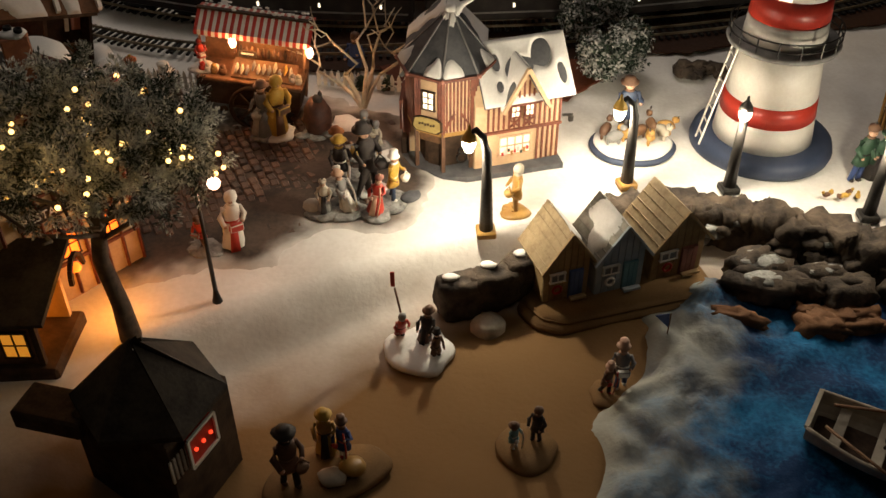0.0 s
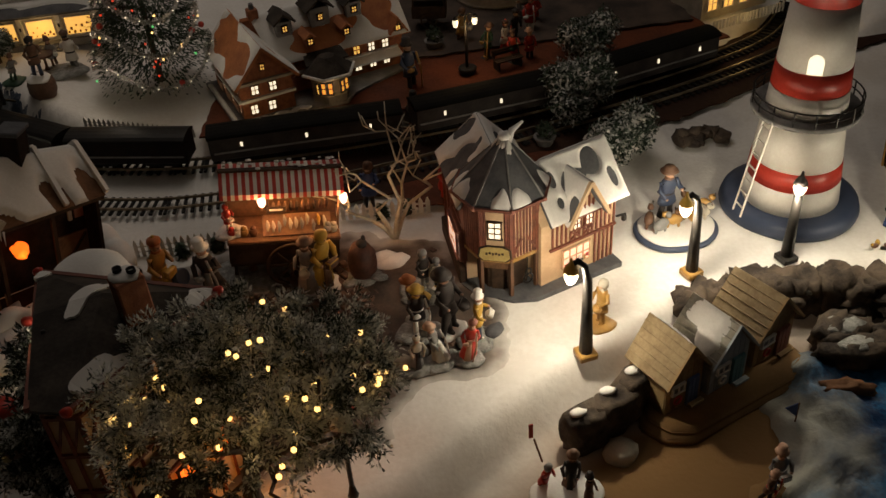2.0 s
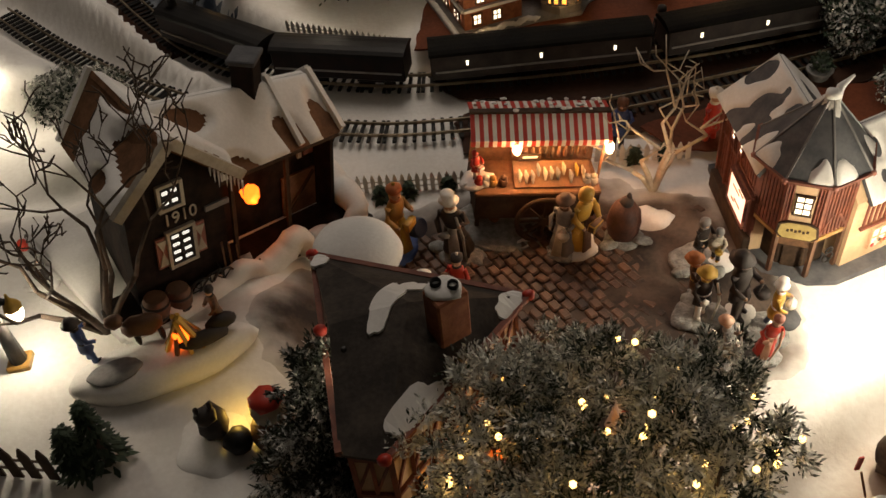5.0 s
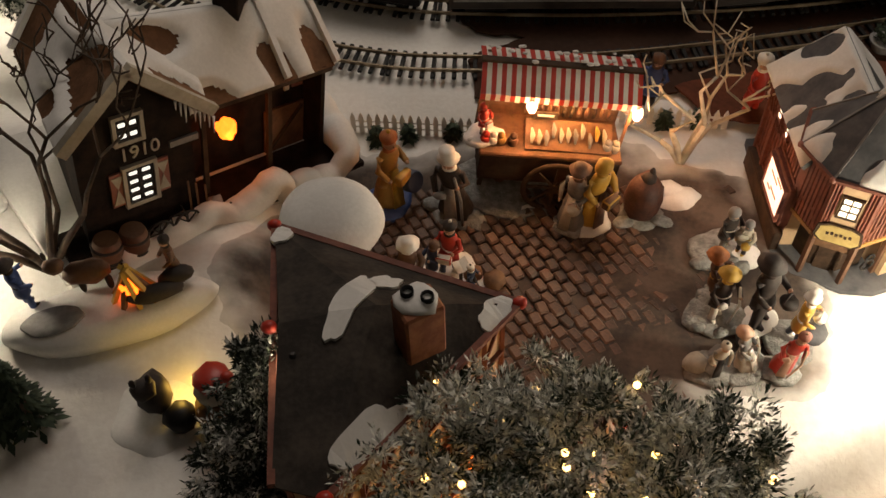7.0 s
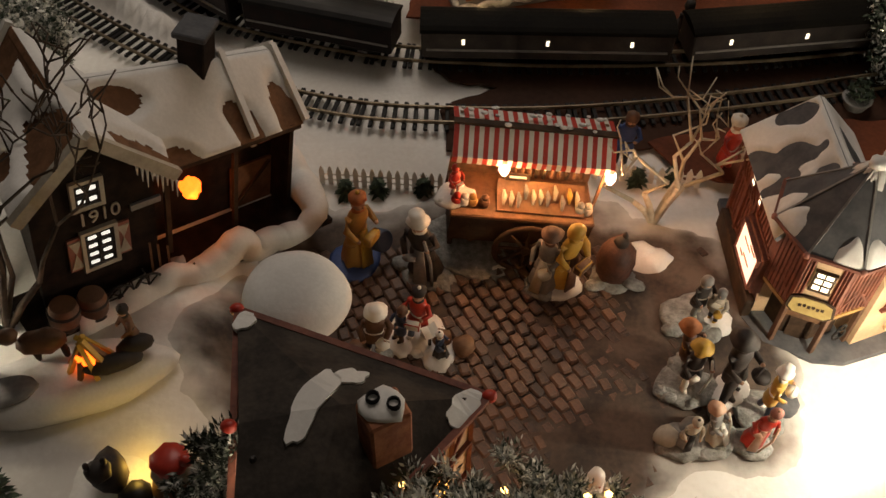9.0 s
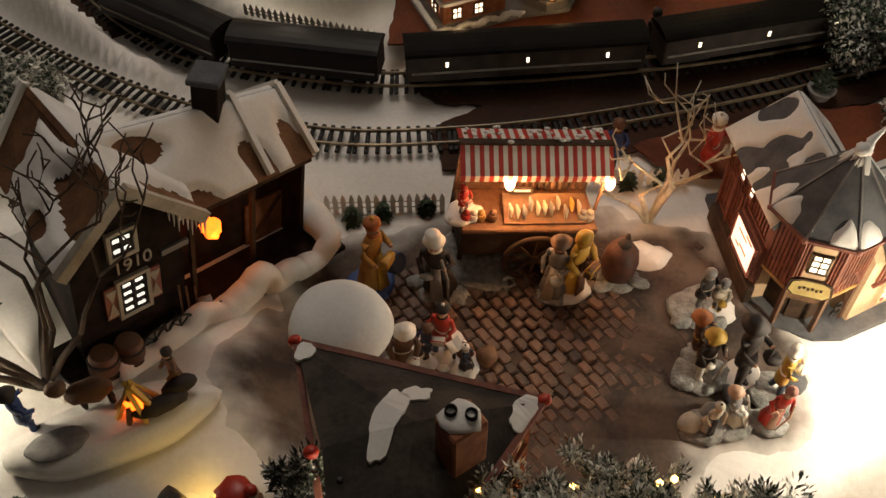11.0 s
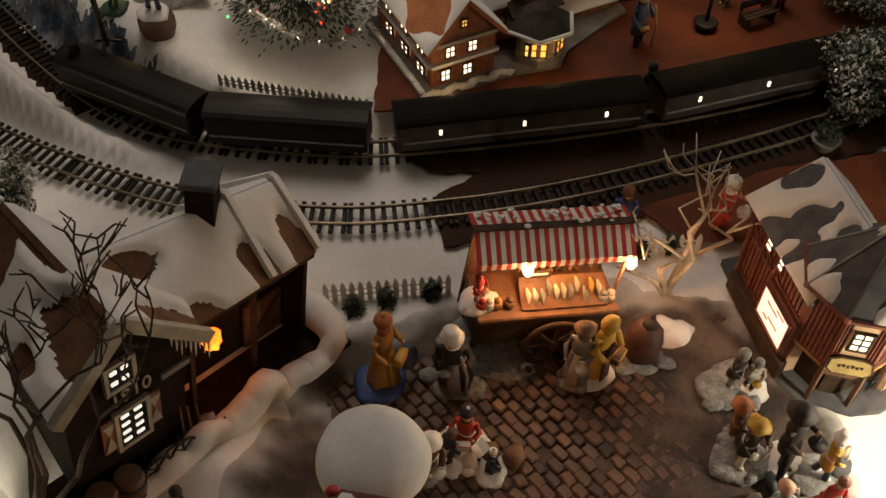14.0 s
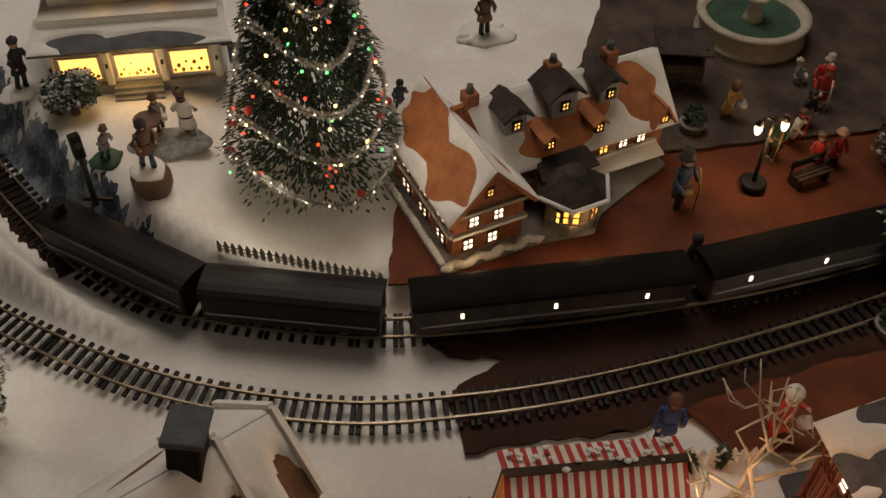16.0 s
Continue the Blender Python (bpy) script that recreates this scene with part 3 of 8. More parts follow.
lumpy(bm, (0.082, 0.508, -0.013), (0.044, 0.024, 0.034), 16, 0.25, 8.1)
lumpy(bm, (0.104, 0.522, -0.012), (0.03, 0.022, 0.034), 24, 0.3, 5.9)
single("stone_bank", bm, ROCK, Matrix(), "short dark rock bank with snow on top", "rocks", kind="stuff", smooth=True)
bm = nb()
for p in ((0.05, 0.498, 0.005), (0.078, 0.512, 0.005), (0.104, 0.526, 0.005)):
    ball(bm, p, 0.0065, 0, 2, (1, 0.7, 0.35), 0.3, 3)
single("snow_patch", bm, SNOW, Matrix(), "small snow caps lying on the rock bank", "snow")
bm = nb()
for k in range(14):
    rock(bm, (0.3 + rng.uniform(-0.025, 0.025), 0.816 + rng.uniform(-0.008, 0.008), 0.006), rng.uniform(0.006, 0.011), k + 600)
single("garden_rocks", bm, ROCK, Matrix(), "dark rocks with snow behind the lighthouse", "rocks", kind="stuff")


# ---- railway ----
def track(name, line, label):
    root = thing(name, Matrix(), label, "railway track", kind="structure")
    acc, k = 0.0, 0
    sl = finish("sleeper", box(nb(), (0, 0, 0.0066), (0.0033, 0.03, 0.0024), 0, 0, 0.0004), BLACKP)
    gaps = []
    for a, b in zip(line, line[1:]):
        acc += (b - a).length
        if acc >= 0.0078:
            acc -= 0.0078
            gaps.append((b, (b - a).normalized()))
    for p, d in gaps:
        ob = new("sleeper", sl)
        ob.parent = root
        ob.matrix_basis = Matrix.Translation(p) @ Matrix.Rotation(math.atan2(d.y, d.x), 4, "Z")
    for side in (-1, 1):
        bm = nb()
        prev = None
        for i, p in enumerate(line):
            d = (line[min(i + 1, len(line) - 1)] - line[max(i - 1, 0)]).normalized()
            nn = Vector((-d.y, d.x, 0))
            c = p + nn * side * 0.00825
            ring = [bm.verts.new(c + nn * w + Vector((0, 0, z))) for w, z in ((-0.0007, 0.0078), (0.0007, 0.0078), (0.0007, 0.0105), (-0.0007, 0.0105))]
            if prev:
                for q in range(4):
                    bm.faces.new((prev[q], prev[(q + 1) % 4], ring[(q + 1) % 4], ring[q]))
            prev = ring
        part("rail", bm, STEEL, root)
    return root


track("railway_track", LINE_1, "single line of model track with black sleepers")
track("railway_track", LINE_2, "model track beside the plaza, carrying the train")


def sweep_car(name, line, a, b, roofmat, sidemat, label, dots):
    """A carriage that follows the line between two lengths along it."""
    L, acc, seg = [], 0.0, []
    for p, q in zip(line, line[1:]):
        if a <= acc <= b:
            seg.append((q, (q - p).normalized()))
        acc += (q - p).length
    p0, p1 = seg[0][0], seg[-1][0]
    d = (p1 - p0).normalized()
    ln = (p1 - p0).length
    root = thing(name, Matrix.Translation((p0 + p1) / 2) @ Matrix.Rotation(math.atan2(d.y, d.x), 4, "Z"), label, "train car", "the train")
    bm = nb()
    box(bm, (0, 0, 0.03), (ln, 0.03, 0.026), 0, 0, 0.0015)
    part("body", bm, sidemat, root)
    bm = nb()
    pr = [(math.cos(t) * 0.0165, 0.0425 + math.sin(t) * 0.006) for t in [math.pi * k / 8 for k in range(9)]]
    solid(bm, [(-ln / 2 - 0.001, y, z) for y, z in pr], [(ln / 2 + 0.001, y, z) for y, z in pr])
    part("roof", bm, roofmat, root)
    for s in (-1, 1):
        bm = nb()
        box(bm, (s * (ln / 2 - 0.03), 0, 0.0145), (0.035, 0.02, 0.006), 0, 0, 0.001)
        for w in (-0.011, 0.011):
            lathe(bm, [(0.0052, -0.0085), (0.0052, 0.0085)], 12, (s * (ln / 2 - 0.03) + w, 0, 0))
        part("bogie", bm, BLACKP, root)
    for k in range(dots):
        x = -ln / 2 + ln * (k + 0.5) / dots
        part("window_lamp", box(nb(), (x, -0.0153, 0.034), (0.0022, 0.001, 0.0045)), W_WHITE, root)
    part("side_band", box(nb(), (0, -0.0153, 0.0262), (ln * 0.96, 0.0008, 0.0018)), GREY, root)
    return root


LEN2 = sum((q - p).length for p, q in zip(LINE_2, LINE_2[1:]))


def at_x(line, x):
    acc = 0.0
    for p, q in zip(line, line[1:]):
        if q.x >= x:
            return acc
        acc += (q - p).length
    return acc


CARROOF = material("greenish_grey_roof", (0.009, 0.008, 0.006), (0.005, 0.0045, 0.004), rough=0.7, scale=30, bump=0.2, spec=0.07)
LOCO = material("black_red_loco", (0.009, 0.007, 0.007), (0.018, 0.009, 0.008), rough=0.4, bump=0.2, spec=0.12)
s0 = at_x(LINE_2, -0.185)
sweep_car("passenger_car", LINE_2, s0, s0 + 0.2, CARROOF, DARK, "dark passenger car with a dull grey-green roof", 3)
sweep_car("passenger_car", LINE_2, s0 + 0.207, s0 + 0.4, CARROOF, DARK, "dark passenger car with small lit windows", 3)
sweep_car("passenger_car", LINE_2, s0 + 0.407, s0 + 0.58, CARROOF, DARK, "dark passenger car with a dull grey-green roof", 3)
s1 = at_x(LINE_2, -0.205)
sweep_car("tender_wagon", LINE_2, s1 - 0.125, s1, BLACKP, LOCO, "black tender wagon behind the steam engine", 0)
loco = sweep_car("steam_locomotive", LINE_2, s1 - 0.27, s1 - 0.131, BLACKP, LOCO, "black model steam locomotive on the curved track", 0)
bm = nb()
lathe(bm, [(0.0125, -0.05), (0.0125, 0.05)], 16)
ob = part("boiler", bm, LOCO, loco)
ob.matrix_basis = pose(-0.02, 0, 0.036, 0, 90, 0)
part("chimney", lathe(nb(), [(0.005, 0), (0.004, 0.01), (0.006, 0.014)], 12, (-0.055, 0, 0.045)), BLACKP, loco)
bm = nb()
tube(bm, [(-0.06, -0.0158, 0.026), (0.05, -0.0158, 0.026)], 0.0008)
part("handrail", bm, STEEL, loco)


# ---- building helpers ----
def M2(o, ux, uy):
    """Ground frame: origin o, first axis along (ux, uy)."""
    return Matrix.Translation(o) @ Matrix.Rotation(math.atan2(uy, ux), 4, "Z")


def gable_body(bm, x0, x1, y0, y1, z0, ze, zr, axis="x", mi=0):
    """Walls with gables: the ridge runs along axis."""
    if axis == "x":
        ym = (y0 + y1) / 2
        prof = [(y0, z0), (y1, z0), (y1, ze), (ym, zr), (y0, ze)]
        solid(bm, [(x0, y, z) for y, z in prof], [(x1, y, z) for y, z in prof], mi)
    else:
        xm = (x0 + x1) / 2
        prof = [(x0, z0), (x1, z0), (x1, ze), (xm, zr), (x0, ze)]
        solid(bm, [(x, y1, z) for x, z in prof], [(x, y0, z) for x, z in prof], mi)
    bmesh.ops.recalc_face_normals(bm, faces=bm.faces)
    return bm


def window(parent, c, w, h, face, pane, frame=TIMBER, cols=2, rows=2):
    """A lit window in a wall. face: degrees of the outward direction."""
    bm = nb()
    root = part("window", box(nb(), (0, 0, 0), (w, 0.0014, h)), pane, parent)
    root.matrix_basis = Matrix.Translation(c) @ Matrix.Rotation(radians(face + 90), 4, "Z")
    t = 0.0011
    for z in (-h / 2, h / 2):
        box(bm, (0, -0.0006, z), (w + 2 * t, 0.0024, t))
    for k in range(cols + 1):
        box(bm, (-w / 2 + w * k / cols, -0.0006, 0), (t if k in (0, cols) else t * 0.75, 0.0022, h))
    for k in range(1, rows):
        box(bm, (0, -0.0005, -h / 2 + h * k / rows), (w, 0.0018, t * 0.75))
    part("frame", bm, frame, root)
    return root


def bars_on(parent, name, c, w, n, face, mat, h=0.0035, th=0.0008):
    bm = nb()
    for k in range(n):
        box(bm, (-w / 2 + w * (k + 0.5) / n, 0, 0), (w / n * 0.6, th, h))
    ob = part(name, bm, mat, parent)
    ob.matrix_basis = Matrix.Translation(c) @ Matrix.Rotation(radians(face + 90), 4, "Z")
    return ob


def words(parent, name, body, size, m, mat, label=""):
    cu = bpy.data.curves.new(name, "FONT")
    cu.body, cu.size, cu.extrude, cu.align_x, cu.align_y = body, size, 0.0004, "CENTER", "CENTER"
    tmp = new(name, cu)
    dg = bpy.context.evaluated_depsgraph_get()
    me = bpy.data.meshes.new_from_object(tmp.evaluated_get(dg))
    bpy.data.objects.remove(tmp)
    me.materials.clear()
    me.materials.append(mat)
    ob = new(name, me)
    ob.parent = parent
    ob.matrix_basis = m
    if label:
        ob["label"] = label
    return ob


# ---- half-timbered corner shop ----
def tudor():
    root = thing("timbered_house", M2((0.045, 0.625, 0), 0.952, 0.305), "red half-timbered corner shop with a turret and snowy slate roof", "house")
    bm = nb()
    ring = [(0.106, -0.006), (0.112, 0.06), (0.075, 0.128), (0.02, 0.145), (-0.022, 0.05), (-0.02, 0.03), (0.001, 0.006), (0.02, -0.002)]
    solid(bm, [(x, y, -0.002) for x, y in ring], [(x, y, 0.0045) for x, y in ring])
    bmesh.ops.recalc_face_normals(bm, faces=bm.faces)
    part("base", bm, SLATE, root)
    # the long wing stands askew behind the turret: x across, y along its street wall
    W = Matrix.Translation((-0.0195, 0.055, 0)) @ Matrix.Rotation(math.atan2(-0.354, 0.935), 4, "Z")

    def wing(name, bm, mat, label="", smooth=False):
        ob = part(name, bm, mat, root, label, smooth)
        ob.matrix_basis = W
        return ob

    bm = nb()
    gable_body(bm, 0.0055, 0.0645, 0.0, 0.077, 0.003, 0.08, 0.113, "y")
    wing("wall", bm, CREAM, "cream plaster wall of the long wing")
    bm = nb()
    gable_body(bm, 0.03, 0.106, 0.008, 0.066, 0.003, 0.064, 0.104, "x")
    part("wall", bm, CREAM, root, "cream plaster wall of the shop wing")
    # upright timbers: shop front and street wall
    for k in range(15):
        x = 0.041 + 0.0046 * k
        part("timber", beam(nb(), (x, 0.0072, 0.04), (x, 0.0072, 0.063), 0.0016, 0.0012), TIMBER, root)
    for k in range(5):
        x = 0.086 + 0.0046 * k
        part("timber", beam(nb(), (x, 0.0072, 0.005), (x, 0.0072, 0.036), 0.0016, 0.0012), TIMBER, root)
    for z in (0.038, 0.0635):
        part("rail_beam", beam(nb(), (0.038, 0.0068, z), (0.107, 0.0068, z), 0.0026, 0.002), TIMBER, root)
    for k in range(19):
        y = 0.001 + 0.0042 * k
        wing("timber", beam(nb(), (0.0048, y, 0.004), (0.0048, y, 0.08), 0.0014, 0.0023), TIMBER)
    for z in (0.022, 0.057, 0.079):
        wing("rail_beam", beam(nb(), (0.0042, 0.0, z), (0.0042, 0.077, z), 0.002, 0.0028), TIMBER)
    for y in (0.0395, 0.058, 0.076):
        wing("post", beam(nb(), (0.0035, y, 0.003), (0.0035, y, 0.08), 0.0028), TIMBER)
    # lit show window, boxed out over the pavement
    wing("window_box", box(nb(), (0.0035, 0.019, 0.0395), (0.007, 0.039, 0.033), 0, 0, 0.0008), TIMBER)
    pw = window(root, (-0.0008, 0.019, 0.04), 0.0345, 0.027, 180, W_SIDE, TIMBER, 1, 1)
    pw.matrix_basis = W @ pw.matrix_basis
    for y, z, a in ((0.013, 0.049, 0.010), (0.022, 0.045, 0.014), (0.017, 0.036, 0.012), (0.026, 0.033, 0.006)):
        wing("poster_line", box(nb(), (-0.0018, y, z), (0.0005, a, 0.0011)), SKIN)
    wing("plinth", box(nb(), (0.0015, 0.036, 0.0115), (0.006, 0.08, 0.017), 0, 0, 0.0008), DARKWOOD, "dark wooden shop front along the street")
    for y, z in ((0.036, 0.0715), (0.0525, 0.0715)):
        w = window(root, (0.0034, y, z), 0.0075, 0.0095, 180, W_WHITE, TIMBER, 1, 2)
        w.matrix_basis = W @ w.matrix_basis
    for k in range(8):
        wing("brace", beam(nb(), (0.0036, 0.0335 + 0.0052 * k, 0.058), (0.0036, 0.0385 + 0.0052 * k, 0.0655), 0.0014), TIMBER)
    # turret body: octagon at the corner, jettied over the entrance
    cx, cy, R = 0.0158, 0.0427, 0.0325

    def octo(r, z, turn=22.5):
        return [(cx + r * math.cos(radians(turn + 45 * k)), cy + r * math.sin(radians(turn + 45 * k)), z) for k in range(8)]

    def facet(a, out, side, z):
        """A point on a turret face: a its direction, out its distance, side along it."""
        ox, oy = math.cos(radians(a)), math.sin(radians(a))
        return (cx + ox * out - oy * side, cy + oy * out + ox * side, z)

    ap = R * math.cos(radians(22.5))
    half = R * math.sin(radians(22.5))
    bm = nb()
    solid(bm, octo(R, 0.04), octo(R, 0.094))
    part("turret", bm, CREAM, root, "jettied octagonal corner turret")
    bm = nb()
    solid(bm, octo(R * 0.72, 0.003), octo(R * 0.72, 0.04))
    part("entrance", bm, DARKWOOD, root)
    d = part("door", box(nb(), (0, 0, 0), (0.011, 0.0016, 0.024)), DARKWOOD, root)
    d.matrix_basis = Matrix.Translation(facet(225, ap * 0.72 + 0.0006, 0, 0.016)) @ Matrix.Rotation(radians(315), 4, "Z")
    t = part("transom", box(nb(), (0, 0, 0), (0.021, 0.0016, 0.0085)), WOOD, root, "orange brown board over the entrance")
    t.matrix_basis = Matrix.Translation(facet(225, ap * 0.93, 0, 0.0345)) @ Matrix.Rotation(radians(315), 4, "Z")
    for a in (157.5, 202.5, 247.5, 292.5):
        x, y = cx + R * math.cos(radians(a)), cy + R * math.sin(radians(a))
        part("post", beam(nb(), (x, y, 0.003), (x, y, 0.041), 0.003), BROWNC, root)
        part("timber", beam(nb(), (x, y, 0.041), (x, y, 0.094), 0.003), TIMBER, root)
    for a in (180, 225, 270, 315):
        sides = (-0.85, -0.68, 0.68, 0.85) if a == 225 else (-0.75, -0.5, -0.25, 0.0, 0.25, 0.5, 0.75)
        for q in sides:
            part("timber", beam(nb(), facet(a, ap + 0.0006, q * half, 0.043), facet(a, ap + 0.0006, q * half, 0.093), 0.0024 if a == 180 else 0.0015), TIMBER, root)
        for z, m in ((0.0405, GOLD), (0.0935, TIMBER)):
            part("rail_beam", beam(nb(), facet(a, ap, -half, z), facet(a, ap, half, z), 0.003), m, root)
        if a != 225:
            for q in (-1, 1):
                part("brace", beam(nb(), facet(a, ap + 0.001, q * half * 0.95, 0.045), facet(a, ap + 0.001, q * half * 0.2, 0.06), 0.0017), TIMBER, root)
    window(root, facet(225, ap + 0.001, 0, 0.0705), 0.0105, 0.0165, 225, W_WHITE, DARKWOOD, 2, 3)
    # carved sign under the turret window
    pr = [(-0.0125, -0.003), (-0.009, -0.0058), (0.009, -0.0058), (0.0125, -0.003), (0.0115, 0.0035), (0.0062, 0.0055), (-0.0062, 0.0055), (-0.0115, 0.0035)]

    def plaque(k, y0, y1):
        b = nb()
        solid(b, [(x * k, y0, z * k) for x, z in pr], [(x * k, y1, z * k) for x, z in pr])
        bmesh.ops.recalc_face_normals(b, faces=b.faces)
        return b

    sg = part("sign", plaque(1.14, 0.001, -0.001), DARKWOOD, root, "yellow carved sign with a dark border")
    sg.matrix_basis = Matrix.Translation(facet(225, ap + 0.0035, 0, 0.0495)) @ Matrix.Rotation(radians(315), 4, "Z") @ Matrix.Rotation(radians(-14), 4, "X")
    part("sign_face", plaque(1.0, -0.0008, -0.0016), SIGNGOLD, sg)
    for k in range(6):
        part("letter_bar", box(nb(), (-0.0065 + 0.0026 * k, -0.0018, 0.0006 * (k % 2)), (0.0017, 0.0006, 0.0018)), DARKWOOD, sg)
    # iron scroll by the entrance
    bm = nb()
    for r, zc in ((0.0045, 0.014), (0.0028, 0.021)):
        tube(bm, [(r * math.cos(k * math.tau / 14), 0, zc + r * math.sin(k * math.tau / 14)) for k in range(15)], 0.0008, 5)
    sc = part("iron_scroll", bm, IRON, root)
    sc.matrix_basis = Matrix.Translation(facet(270, ap + 0.001, 0.004, 0.002))
    # shop front windows
    for x in (0.064, 0.0765):
        window(root, (x, 0.0055, 0.0565), 0.0075, 0.0105, 270, W_WHITE, TIMBER, 2, 2)
    window(root, (0.065, 0.0066, 0.024), 0.028, 0.018, 270, W_PINK, CREAM, 4, 2)
    for k in range(9):
        bm = nb()
        box(bm, (0.054 + 0.0028 * k, 0.0052, 0.0165 + 0.0015 * (k % 3)), (0.0021, 0.0008, 0.003 + 0.0016 * (k % 2)))
        part("shop_goods", bm, (REDP, WHITEP, GREEN, GOLD)[k % 4], root)
    for k in range(2):
        for q in (-1, 1):
            c = 0.064 + 0.0125 * k
            part("brace", beam(nb(), (c - 0.005 * q, 0.0062, 0.0405), (c + 0.005 * q, 0.0062, 0.049), 0.0013), TIMBER, root)
    # roofs
    lw = [(-0.001, -0.004, 0.0805), (-0.001, 0.089, 0.0795), (0.035, 0.0775, 0.1195), (0.035, 0.004, 0.1195)]
    rw = [(0.071, 0.086, 0.0795), (0.071, 0.0, 0.0795), (0.035, 0.004, 0.1195), (0.035, 0.0775, 0.1195)]
    fw = [(0.036, 0.001, 0.0655), (0.116, 0.001, 0.0655), (0.116, 0.037, 0.107), (0.036, 0.037, 0.107)]
    bw = [(0.116, 0.078, 0.0575), (0.05, 0.078, 0.0575), (0.05, 0.037, 0.107), (0.116, 0.037, 0.107)]
    for q in (lw, rw, fw, bw):
        ob = part("roof", slab(nb(), q, 0.003), SLATE, root, "slate roof slope")
        ob.matrix_basis = W if q in (lw, rw) else Matrix()

    def snow(q, **kw):
        snow_parts(snow_on(nb(), q, **kw), root, "snow lying on the slates", W if q in (lw, rw) else None)

    snow(lw, holes=[(0.9, 0.66, 0.09, 0.34), (0.55, 0.5, 0.12, 0.32), (0.66, 0.14, 0.12, 0.2), (0.36, 0.3, 0.08, 0.3), (0.22, 0.72, 0.09, 0.2)], seed=2, rough=0.8)
    snow(rw, holes=[(0.4, 0.5, 0.2, 0.25)], seed=3)
    snow(fw, holes=[(0.2, 0.66, 0.07, 0.17), (0.44, 0.55, 0.15, 0.24), (0.7, 0.72, 0.11, 0.2), (0.9, 0.38, 0.05, 0.17), (0.2, 0.28, 0.05, 0.12)], seed=5, rough=0.7)
    snow(bw, holes=[(0.5, 0.5, 0.2, 0.2)], seed=6)
    # turret roof
    apex = (cx + 0.004, cy + 0.0, 0.1385)
    eave = octo(0.0405, 0.094)
    for k in range(8):
        bm = nb()
        a, b = Vector(eave[k]), Vector(eave[(k + 1) % 8])
        vs = [bm.verts.new(p) for p in (a, b, apex)]
        bm.faces.new(vs)
        r = bmesh.ops.extrude_face_region(bm, geom=bm.faces[:])
        bmesh.ops.translate(bm, verts=[v for v in r["geom"] if isinstance(v, bmesh.types.BMVert)], vec=(0, 0, -0.002))
        bmesh.ops.recalc_face_normals(bm, faces=bm.faces)
        part("turret_roof", bm, SLATE, root)
        part("ridge_strip", beam(nb(), a, apex, 0.0013), GREY, root)
        part("gutter", beam(nb(), a, b, 0.0022), TIMBER, root)
        if k in (3, 4, 5, 6):
            part("finial", ball(nb(), a, 0.0024, 0, 1), DOORRED, root)
        bm = nb()
        top = Vector(apex)
        snow_on(bm, [a, b, top.lerp(b, 0.05), top.lerp(a, 0.05)], patches=[(0.3 if k % 2 else 0.75, 0.06, 0.3, 0.22), (0.5, 0.99, 0.8, 0.1 + 0.05 * (k % 3))], seed=k, nu=20, nv=20)
        snow_parts(bm, root)
    bm = nb()
    ball(bm, (apex[0], apex[1], apex[2] - 0.001), 0.005, 0, 2, (1, 1, 0.8), 0.3)
    part("snow_cap", bm, SNOW, root)
    bm = nb()
    tube(bm, [(cx + 0.006, cy - 0.002, 0.13), (cx + 0.014, cy + 0.004, 0.137), (cx + 0.026, cy + 0.006, 0.14)], [0.003, 0.0028, 0.001], 7)
    part("snow_ridge", bm, SNOW, root, "", True)
    # front gable dormer, flush with the wall
    gx, hw = 0.0705, 0.0165
    bm = nb()
    solid(bm, [(gx - hw, 0.004, 0.063), (gx + hw, 0.004, 0.063), (gx, 0.004, 0.0945)], [(gx - hw, 0.03, 0.063), (gx + hw, 0.03, 0.063), (gx, 0.03, 0.0945)])
    bmesh.ops.recalc_face_normals(bm, faces=bm.faces)
    part("gable", bm, CREAM, root)
    for k in range(7):
        x = gx - 0.0129 + 0.0043 * k
        part("timber", beam(nb(), (x, 0.0035, 0.063), (x, 0.0035, 0.093 - abs(x - gx) * 1.9), 0.0014), TIMBER, root)
    part("rail_beam", beam(nb(), (gx - hw, 0.0034, 0.0635), (gx + hw, 0.0034, 0.0635), 0.0022), TIMBER, root)
    for s in (-1, 1):
        q = [(gx + s * 0.0205, -0.003, 0.0615), (gx + s * 0.0205, 0.0015, 0.0615), (gx, 0.033, 0.099), (gx, -0.003, 0.099)]
        part("roof", slab(nb(), q, 0.002), SLATE, root)
        snow_parts(snow_on(nb(), q, holes=[(0.35, 0.35, 0.3, 0.25)], seed=60 + s, nu=24, nv=24), root)
        vb = part("verge_board", beam(nb(), (gx + s * 0.0205, -0.0035, 0.061), (gx, -0.0035, 0.0985), 0.003), CREAM, root)
        for k in range(7):
            part("scallop", ball(nb(), (gx + s * (0.003 + 0.0026 * k), -0.0037, 0.0925 - 0.0047 * k), 0.0014, 0, 1), CREAM, vb)
    # hanging sign at the far end
    part("bracket", beam(nb(), (0.107, 0.006, 0.045), (0.116, 0.004, 0.045), 0.0016), IRON, root)
    part("lantern", box(nb(), (0.1145, 0.0045, 0.0415), (0.004, 0.004, 0.006), 0, 0, 0.0008), IRON, root)
    return root


tudor()
lamp_point("shop_window_light", (0.088, 0.627, 0.03), 0.012, (1, 0.6, 0.4))
lamp_point("side_window_light", (-0.008, 0.688, 0.045), 0.012, (1, 0.6, 0.4))


